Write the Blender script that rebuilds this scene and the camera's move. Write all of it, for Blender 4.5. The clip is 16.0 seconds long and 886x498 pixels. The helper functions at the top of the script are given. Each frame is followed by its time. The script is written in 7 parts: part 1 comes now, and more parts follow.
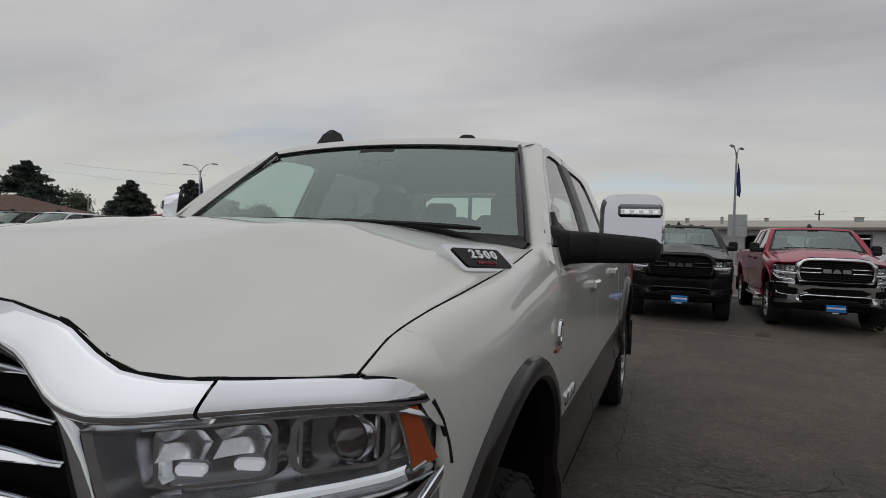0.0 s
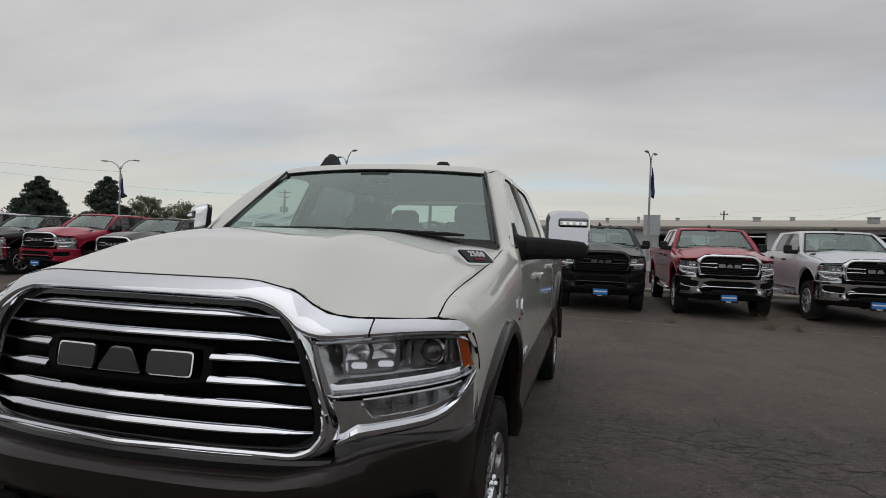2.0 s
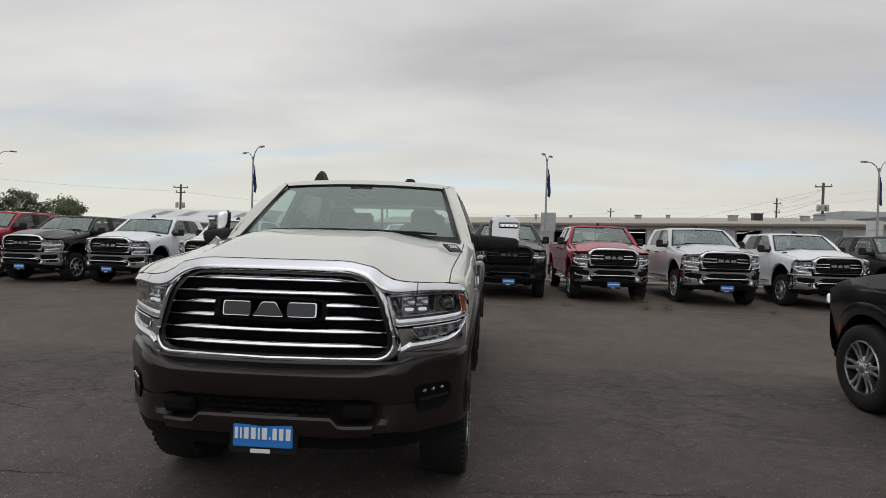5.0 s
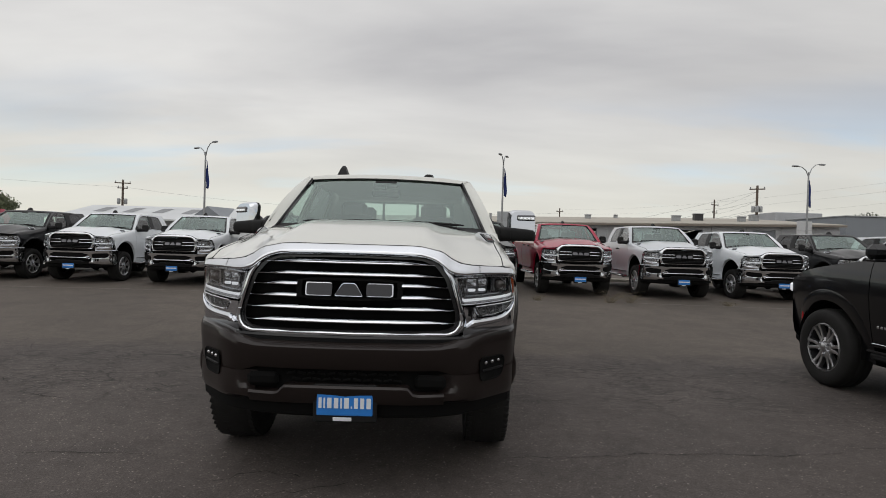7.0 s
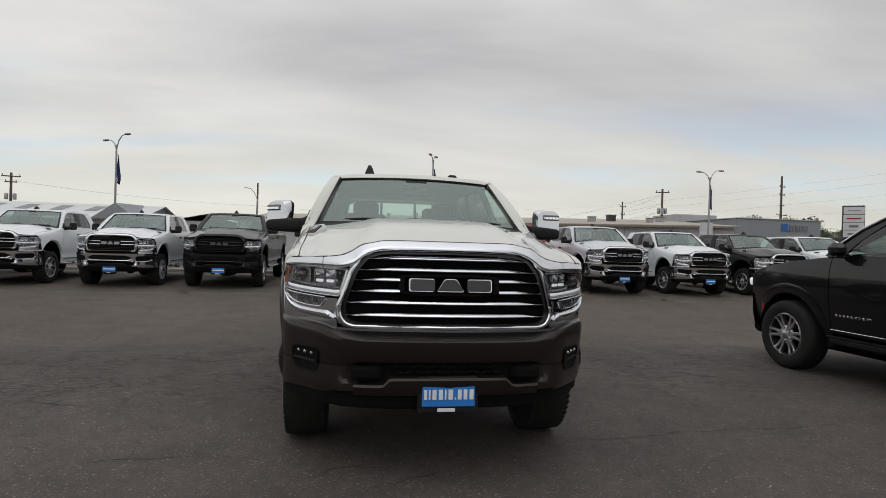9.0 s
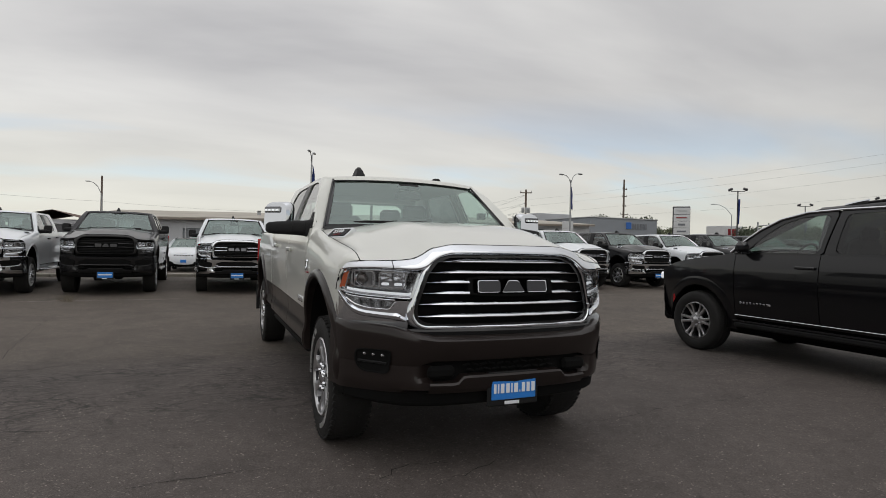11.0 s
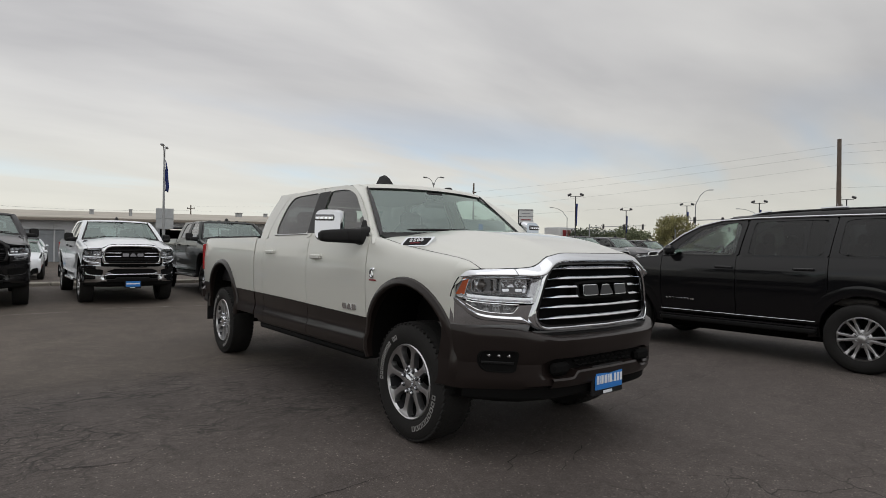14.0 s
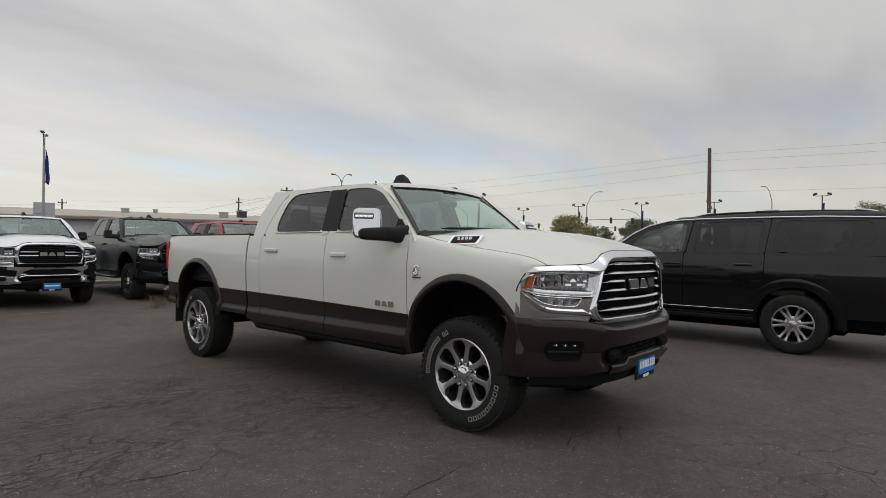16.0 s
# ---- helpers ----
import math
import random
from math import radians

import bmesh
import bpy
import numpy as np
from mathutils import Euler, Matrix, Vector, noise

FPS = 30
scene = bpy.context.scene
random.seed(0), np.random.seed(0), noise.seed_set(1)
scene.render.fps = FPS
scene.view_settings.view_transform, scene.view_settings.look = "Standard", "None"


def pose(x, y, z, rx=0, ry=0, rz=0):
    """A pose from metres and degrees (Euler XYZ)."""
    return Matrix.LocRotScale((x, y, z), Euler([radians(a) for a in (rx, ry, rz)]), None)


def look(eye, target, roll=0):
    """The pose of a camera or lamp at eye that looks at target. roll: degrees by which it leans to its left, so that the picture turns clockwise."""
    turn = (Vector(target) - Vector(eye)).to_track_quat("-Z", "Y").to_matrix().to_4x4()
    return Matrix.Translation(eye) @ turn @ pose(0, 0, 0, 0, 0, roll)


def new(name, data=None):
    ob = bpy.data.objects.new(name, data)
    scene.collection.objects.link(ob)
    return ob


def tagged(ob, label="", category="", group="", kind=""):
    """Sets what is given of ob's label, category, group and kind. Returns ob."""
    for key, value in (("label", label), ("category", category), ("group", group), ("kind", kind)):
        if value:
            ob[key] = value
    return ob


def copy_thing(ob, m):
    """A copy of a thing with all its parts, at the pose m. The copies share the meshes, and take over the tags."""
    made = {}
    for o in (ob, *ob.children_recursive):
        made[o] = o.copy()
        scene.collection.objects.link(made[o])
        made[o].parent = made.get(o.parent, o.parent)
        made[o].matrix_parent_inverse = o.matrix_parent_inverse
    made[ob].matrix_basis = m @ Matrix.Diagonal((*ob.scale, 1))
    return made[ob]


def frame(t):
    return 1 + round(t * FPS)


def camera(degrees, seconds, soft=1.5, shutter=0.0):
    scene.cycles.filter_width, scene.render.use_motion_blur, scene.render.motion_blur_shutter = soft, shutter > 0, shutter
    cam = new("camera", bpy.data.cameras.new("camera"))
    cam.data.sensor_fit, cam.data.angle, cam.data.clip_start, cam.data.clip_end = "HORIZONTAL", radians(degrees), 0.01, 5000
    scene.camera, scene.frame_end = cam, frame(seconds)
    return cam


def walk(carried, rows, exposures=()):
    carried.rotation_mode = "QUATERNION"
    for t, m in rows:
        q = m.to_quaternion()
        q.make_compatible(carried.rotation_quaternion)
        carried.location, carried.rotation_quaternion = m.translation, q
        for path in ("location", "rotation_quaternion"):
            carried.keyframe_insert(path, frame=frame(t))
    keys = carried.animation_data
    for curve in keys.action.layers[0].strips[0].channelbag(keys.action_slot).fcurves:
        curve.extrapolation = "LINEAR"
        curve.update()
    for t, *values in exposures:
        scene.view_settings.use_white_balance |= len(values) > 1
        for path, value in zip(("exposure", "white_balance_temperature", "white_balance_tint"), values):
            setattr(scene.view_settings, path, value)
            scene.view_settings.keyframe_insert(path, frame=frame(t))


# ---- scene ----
cam = camera(76.1, 16.0, soft=0.9)
PATH = [
    (0, (1.314, -0.484, 1.465), (0.585, 1.378, 1.442), 2.1),
    (0.5, (1.301, -0.71, 1.478), (0.633, 1.175, 1.455), 2.1),
    (1, (1.291, -0.916, 1.48), (0.684, 0.99, 1.459), 2.0),
    (1.5, (1.293, -1.137, 1.461), (0.744, 0.786, 1.444), 1.8),
    (2, (1.299, -1.375, 1.475), (0.806, 0.563, 1.456), 1.9),
    (2.5, (1.282, -1.632, 1.467), (0.848, 0.321, 1.449), 1.8),
    (3, (1.242, -1.878, 1.473), (0.869, 0.087, 1.458), 1.7),
    (3.5, (1.221, -2.112, 1.466), (0.908, -0.137, 1.451), 1.6),
    (4, (1.201, -2.355, 1.457), (0.938, -0.372, 1.441), 1.5),
    (4.2, (1.176, -2.433, 1.461), (0.938, -0.447, 1.442), 1.5),
    (6.3, (0.737, -3.022, 1.403), (0.693, -1.023, 1.383), 1.7),
    (6.5, (0.666, -3.038, 1.383), (0.641, -1.038, 1.364), 1.7),
    (7, (0.452, -3.067, 1.373), (0.478, -1.067, 1.353), 1.7),
    (7.5, (0.22, -3.099, 1.366), (0.303, -1.101, 1.345), 1.7),
    (8, (-0.048, -3.144, 1.365), (0.092, -1.149, 1.347), 1.8),
    (8.5, (-0.307, -3.163, 1.364), (-0.092, -1.175, 1.349), 1.8),
    (9, (-0.575, -3.144, 1.334), (-0.252, -1.171, 1.321), 1.7),
    (9.2, (-0.69, -3.143, 1.332), (-0.316, -1.178, 1.319), 1.7),
    (11.3, (-1.921, -2.928, 1.343), (-1.085, -1.111, 1.337), 1.2),
    (11.5, (-2.036, -2.879, 1.35), (-1.166, -1.078, 1.346), 1.2),
    (12, (-2.316, -2.793, 1.354), (-1.369, -1.031, 1.351), 1.2),
    (12.5, (-2.598, -2.715, 1.349), (-1.578, -0.995, 1.346), 1.1),
    (13, (-2.851, -2.632, 1.371), (-1.752, -0.962, 1.373), 1.0),
    (13.5, (-3.088, -2.506, 1.341), (-1.912, -0.888, 1.344), 0.9),
    (14, (-3.323, -2.359, 1.363), (-2.078, -0.794, 1.366), 0.8),
    (14.5, (-3.575, -2.205, 1.341), (-2.261, -0.697, 1.342), 0.8),
    (15, (-3.831, -2.068, 1.354), (-2.454, -0.616, 1.354), 0.7),
    (15.5, (-4.059, -1.904, 1.347), (-2.617, -0.518, 1.348), 0.7),
    (16, (-4.276, -1.682, 1.346), (-2.766, -0.371, 1.347), 0.7),
]
walk(cam, [(t, look(eye, target, roll)) for t, eye, target, roll in PATH], [(0, -0.35, 6360, 11), (1.0, -0.29, 6360, 11), (2.0, -0.18, 6390, 11), (3.5, -0.01, 6450, 10), (5.0, 0.05, 6500, 10), (10.0, 0.08, 6500, 10), (16.0, 0.12, 6500, 10)])

# ---- sky and light: an overcast afternoon ----
world = bpy.data.worlds.new("overcast_sky")
scene.world = world
world.use_nodes = True
wn, wl = world.node_tree.nodes, world.node_tree.links
wn.clear()


def wnode(kind, **values):
    n = wn.new(kind)
    for key, value in values.items():
        n.inputs[key].default_value = value
    return n


SUN_UP, SUN_ROUND = radians(48), radians(198)
w_out = wnode("ShaderNodeOutputWorld")
w_bg = wnode("ShaderNodeBackground", Strength=1.38)
w_sky = wnode("ShaderNodeTexSky")
w_sky.sky_type, w_sky.sun_disc = "NISHITA", False
w_sky.sun_elevation, w_sky.sun_rotation = SUN_UP, SUN_ROUND
w_co = wnode("ShaderNodeTexCoord")
w_sep = wnode("ShaderNodeSeparateXYZ")
wl.new(w_co.outputs["Generated"], w_sep.inputs[0])


def wmath(op, a, b=None, clamp=False):
    n = wn.new("ShaderNodeMath")
    n.operation, n.use_clamp = op, clamp
    for slot, v in enumerate((a, b)):
        if v is None:
            continue
        if isinstance(v, (int, float)):
            n.inputs[slot].default_value = v
        else:
            wl.new(v, n.inputs[slot])
    return n.outputs[0]


def wramp(fac, stops):
    n = wn.new("ShaderNodeValToRGB")
    while len(n.color_ramp.elements) < len(stops):
        n.color_ramp.elements.new(0.5)
    for e, (p, c) in zip(n.color_ramp.elements, stops):
        e.position, e.color = p, (*c, 1) if not isinstance(c, (int, float)) else (c, c, c, 1)
    wl.new(fac, n.inputs[0])
    return n.outputs[0]


up = wmath("MAXIMUM", w_sep.outputs[2], 0.0)
lift = wmath("ADD", up, 0.16)
flat = wn.new("ShaderNodeCombineXYZ")
wl.new(wmath("DIVIDE", w_sep.outputs[0], lift), flat.inputs[0])
wl.new(wmath("DIVIDE", w_sep.outputs[1], lift), flat.inputs[1])


def wnoise(scale, detail, rough, stretch=(1, 1, 1), turn=0.0, shift=(0, 0, 0)):
    m = wn.new("ShaderNodeMapping")
    m.inputs["Scale"].default_value, m.inputs["Location"].default_value = stretch, shift
    m.inputs["Rotation"].default_value = (0, 0, turn)
    wl.new(flat.outputs[0], m.inputs[0])
    n = wnode("ShaderNodeTexNoise", Scale=scale, Detail=detail, Roughness=rough, Distortion=0.35)
    wl.new(m.outputs[0], n.inputs["Vector"])
    return n.outputs["Fac"]


# cloud deck: soft grey billows, long streaks, thinner and paler towards the horizon
billow = wnoise(0.85, 6, 0.5, (0.7, 1.25, 1), radians(16), (3.1, 1.7, 0))
streak = wnoise(1.3, 5, 0.5, (0.5, 1.2, 1), radians(12), (0.3, 4.2, 0))
deck = wmath("ADD", wmath("MULTIPLY", billow, 0.62), wmath("MULTIPLY", streak, 0.38))
tone = wramp(deck, [(0.30, (0.300, 0.299, 0.312)), (0.43, (0.400, 0.397, 0.402)), (0.55, (0.495, 0.490, 0.485)), (0.68, (0.60, 0.595, 0.58))])
pale = wramp(up, [(0.0, (0.565, 0.555, 0.475)), (0.10, (0.54, 0.536, 0.482)), (0.22, (0.478, 0.478, 0.465)), (0.5, (0.47, 0.47, 0.475)), (0.75, (0.66, 0.66, 0.67)), (1.0, (0.86, 0.86, 0.88))])
w_mix = wn.new("ShaderNodeMix")
w_mix.data_type = "RGBA"
wl.new(wramp(up, [(0.0, 0.15), (0.12, 0.4), (0.3, 0.85), (0.6, 0.75), (1.0, 0.2)]), w_mix.inputs[0])
wl.new(pale, w_mix.inputs[6])
wl.new(tone, w_mix.inputs[7])
# gaps low in the deck where blue sky shows
gap_noise = wnoise(1.15, 4, 0.5, (0.35, 1.0, 1), radians(20), (1.4, 0.6, 0))
gap_band = wramp(up, [(0.03, 0.0), (0.09, 1.0), (0.17, 0.75), (0.26, 0.0)])
gap = wmath("MULTIPLY", wramp(gap_noise, [(0.50, 0.0), (0.64, 1.0)]), gap_band)
w_dim = wn.new("ShaderNodeVectorMath")
w_dim.operation = "SCALE"
w_dim.inputs["Scale"].default_value = 0.10
wl.new(w_sky.outputs[0], w_dim.inputs[0])
w_mix2 = wn.new("ShaderNodeMix")
w_mix2.data_type = "RGBA"
wl.new(wmath("MULTIPLY", gap, 0.55), w_mix2.inputs[0])
wl.new(w_mix.outputs[2], w_mix2.inputs[6])
wl.new(w_dim.outputs[0], w_mix2.inputs[7])
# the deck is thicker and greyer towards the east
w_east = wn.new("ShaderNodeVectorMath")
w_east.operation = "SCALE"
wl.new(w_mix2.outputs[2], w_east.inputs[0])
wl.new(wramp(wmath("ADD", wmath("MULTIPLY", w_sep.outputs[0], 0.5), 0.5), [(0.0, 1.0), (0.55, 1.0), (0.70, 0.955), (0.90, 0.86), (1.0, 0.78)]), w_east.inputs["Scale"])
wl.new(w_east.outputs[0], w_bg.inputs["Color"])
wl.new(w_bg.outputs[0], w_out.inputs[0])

sun_data = bpy.data.lights.new("sun", "SUN")
sun_data.energy, sun_data.angle, sun_data.color = 0.35, radians(70), (1.0, 0.96, 0.9)
sun = new("sun", sun_data)
sun.matrix_world = look((0, 0, 60), (0 - 40 * math.sin(SUN_ROUND), 0 - 40 * math.cos(SUN_ROUND), 60 - 40 * math.tan(SUN_UP)))

# ---- materials ----
def material(name, base, rough=0.5, metal=0.0, coat=0.0, grain=0.0, grain_scale=60.0, mottle=0.0, mottle_scale=3.0, bump=0.0, bump_scale=200.0, rough_var=0.0, tint_random=0.0, emit=0.0, spec=0.5, coat_rough=0.03):
    m = bpy.data.materials.new(name)
    m.use_nodes = True
    nt = m.node_tree
    n, l = nt.nodes, nt.links
    b = n["Principled BSDF"]
    b.inputs["Base Color"].default_value = (*base, 1)
    b.inputs["Roughness"].default_value = rough
    b.inputs["Metallic"].default_value = metal
    b.inputs["Coat Weight"].default_value = coat
    b.inputs["Coat Roughness"].default_value = coat_rough
    b.inputs["Specular IOR Level"].default_value = spec
    if emit:
        b.inputs["Emission Color"].default_value = (*base, 1)
        b.inputs["Emission Strength"].default_value = emit
    co = n.new("ShaderNodeTexCoord")
    col = None

    def noise_tex(scale, detail=4):
        t = n.new("ShaderNodeTexNoise")
        t.inputs["Scale"].default_value, t.inputs["Detail"].default_value = scale, detail
        l.new(co.outputs["Object"], t.inputs["Vector"])
        return t.outputs["Fac"]

    def scale_color(src, fac, amount):
        r = n.new("ShaderNodeMapRange")
        r.inputs["From Min"].default_value, r.inputs["From Max"].default_value = 0.25, 0.75
        r.inputs["To Min"].default_value, r.inputs["To Max"].default_value = 1 - amount, 1 + amount
        l.new(fac, r.inputs[0])
        v = n.new("ShaderNodeVectorMath")
        v.operation = "SCALE"
        if src is None:
            v.inputs[0].default_value = base
        else:
            l.new(src, v.inputs[0])
        l.new(r.outputs[0], v.inputs["Scale"])
        return v.outputs[0]

    if mottle:
        col = scale_color(col, noise_tex(mottle_scale), mottle)
    if grain:
        col = scale_color(col, noise_tex(grain_scale, 6), grain)
    if tint_random:
        oi = n.new("ShaderNodeObjectInfo")
        col = scale_color(col, oi.outputs["Random"], tint_random)
    if col is not None:
        l.new(col, b.inputs["Base Color"])
    if rough_var:
        r = n.new("ShaderNodeMapRange")
        r.inputs["To Min"].default_value, r.inputs["To Max"].default_value = max(0, rough - rough_var), min(1, rough + rough_var)
        l.new(noise_tex(mottle_scale * 2.3), r.inputs[0])
        l.new(r.outputs[0], b.inputs["Roughness"])
    if bump:
        bp = n.new("ShaderNodeBump")
        bp.inputs["Strength"].default_value, bp.inputs["Distance"].default_value = bump, 0.01
        l.new(noise_tex(bump_scale, 5), bp.inputs["Height"])
        l.new(bp.outputs[0], b.inputs["Normal"])
    return m


def pane_material(name, tint, gloss_rough=0.0, extra=0.0, sheen=(1, 1, 1), base=0.075):
    """Thin glass: tinted see-through with mirror gloss that grows at grazing angles."""
    m = bpy.data.materials.new(name)
    m.use_nodes = True
    n, l = m.node_tree.nodes, m.node_tree.links
    n.clear()
    out, mix = n.new("ShaderNodeOutputMaterial"), n.new("ShaderNodeMixShader")
    tr, gl, lw = n.new("ShaderNodeBsdfTransparent"), n.new("ShaderNodeBsdfGlossy"), n.new("ShaderNodeLayerWeight")
    tr.inputs[0].default_value = (*tint, 1)
    gl.inputs["Roughness"].default_value = gloss_rough
    gl.inputs["Color"].default_value = (*sheen, 1)
    lw.inputs["Blend"].default_value = 0.5
    pw, sc = n.new("ShaderNodeMath"), n.new("ShaderNodeMath")
    pw.operation, sc.operation = "POWER", "MULTIPLY_ADD"
    pw.inputs[1].default_value = 4.0
    sc.inputs[1].default_value, sc.inputs[2].default_value = 0.85, base + extra
    l.new(lw.outputs["Facing"], pw.inputs[0])
    l.new(pw.outputs[0], sc.inputs[0])
    l.new(sc.outputs[0], mix.inputs[0])
    l.new(tr.outputs[0], mix.inputs[1])
    l.new(gl.outputs[0], mix.inputs[2])
    l.new(mix.outputs[0], out.inputs[0])
    return m


def paint(name, base, metal=0.0, rough=0.35, coat=1.0, coat_rough=0.03):
    return material(name, base, rough, metal, coat=coat, coat_rough=coat_rough, spec=0.12, mottle=0.015, mottle_scale=1.3, grain=0.05 if metal else 0.01, grain_scale=900, rough_var=0.05)


PEARL = paint("pearl_white_paint", (0.655, 0.66, 0.615), 0.0, 0.4)
BROWN = paint("walnut_brown_paint", (0.017, 0.0122, 0.011), 0.1, 0.42, 0.55, 0.08)
WHITE = paint("bright_white_paint", (0.77, 0.80, 0.83))
SILVER = paint("silver_white_paint", (0.62, 0.65, 0.685), 0.1)
BLACK = paint("black_paint", (0.004, 0.004, 0.005), 0.0, 0.35, 0.85)
GRANITE = paint("granite_paint", (0.028, 0.027, 0.029), 0.3, 0.35, 0.7)
DARK_GREEN = paint("dark_green_paint", (0.008, 0.013, 0.011), 0.1, 0.35, 0.7)
RED = paint("red_paint", (0.35, 0.012, 0.042), 0.1)
CHROME = material("chrome", (0.74, 0.76, 0.79), 0.05, 1.0, rough_var=0.03)
DARK_CHROME = material("smoked_chrome", (0.16, 0.16, 0.17), 0.16, 1.0)
ALLOY = material("machined_alloy", (0.58, 0.58, 0.59), 0.32, 1.0, grain=0.06, grain_scale=300)
ALLOY_DARK = material("painted_wheel_pocket", (0.035, 0.035, 0.038), 0.4, 0.3, coat=0.3)
PLASTIC = material("black_plastic", (0.008, 0.008, 0.0085), 0.6, spec=0.3, bump=0.15, bump_scale=500, mottle=0.1)
GLOSS_BLACK = material("gloss_black_trim", (0.010, 0.010, 0.011), 0.18)
POST_BLACK = material("satin_black_post", (0.006, 0.006, 0.007), 0.35, spec=0.18)
# near black for black seals and steps, and for shade painted into recesses
SHADED_BLACK = material("black_with_painted_shade", (0.002, 0.002, 0.002), 0.9, spec=0.2)
RUBBER = material("tyre_rubber", (0.011, 0.0105, 0.010), 0.78, spec=0.35, mottle=0.2, mottle_scale=9, bump=0.25, bump_scale=150)
RAISED = material("raised_white_rubber", (0.25, 0.247, 0.24), 0.7, mottle=0.1)
AMBER = material("amber_lens", (0.46, 0.085, 0.02), 0.12, coat=0.6)
RED_LENS = material("red_lens", (0.38, 0.012, 0.015), 0.12, coat=0.8)
LENS = pane_material("clear_lamp_lens", (0.93, 0.94, 0.95))
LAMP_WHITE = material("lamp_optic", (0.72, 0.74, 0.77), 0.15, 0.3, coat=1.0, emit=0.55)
REFLECTOR = material("lamp_reflector", (0.74, 0.75, 0.77), 0.16, 1.0, grain=0.15, grain_scale=40)
WINDSCREEN = pane_material("windscreen_glass", (0.60, 0.74, 0.68), 0.0, 0.10, (0.86, 1.0, 0.95))
ALLOY_GREY = material("satin_grey_alloy", (0.52, 0.52, 0.53), 0.34, 1.0, grain=0.06, grain_scale=300)
TINT = pane_material("privacy_glass", (0.10, 0.11, 0.115), base=0.045)
DOOR_GLASS = pane_material("door_glass", (0.66, 0.74, 0.72), 0.0, 0.0)
BADGE_GREY = material("badge_grey", (0.06, 0.06, 0.064), 0.3, 0.8)
LAMP_BOWL = material("lamp_bowl", (0.46, 0.465, 0.47), 0.20, 0.85, grain=0.2, grain_scale=30)
LAMP_DARK = material("smoked_lamp_well", (0.26, 0.26, 0.27), 0.22, 0.6)
PROJECTOR = material("projector_glass", (0.06, 0.05, 0.045), 0.05, 0.2, coat=1.0)
CABIN = material("cabin_trim", (0.06, 0.055, 0.05), 0.65, mottle=0.15)
HEADLINER = material("headliner_cloth", (0.42, 0.41, 0.38), 0.9, mottle=0.06)
LEATHER = material("seat_leather", (0.075, 0.06, 0.05), 0.5, mottle=0.15, bump=0.2, bump_scale=120)
MID_GREY = paint("mid_grey_paint", (0.13, 0.13, 0.135), 0.3, 0.35, 0.8)
PLATE_BLUE = material("blue_plate", (0.022, 0.20, 0.62), 0.4, coat=0.3, mottle=0.05)
INK_WHITE = material("white_print", (0.75, 0.77, 0.80), 0.5)
INK_SILVER = material("bright_digit", (0.80, 0.81, 0.83), 0.3, 0.3)
INK_RED = material("red_print", (0.22, 0.012, 0.018), 0.4)
STEEL = material("galvanised_pole", (0.34, 0.35, 0.36), 0.45, 0.6, mottle=0.12, mottle_scale=4, grain=0.08)

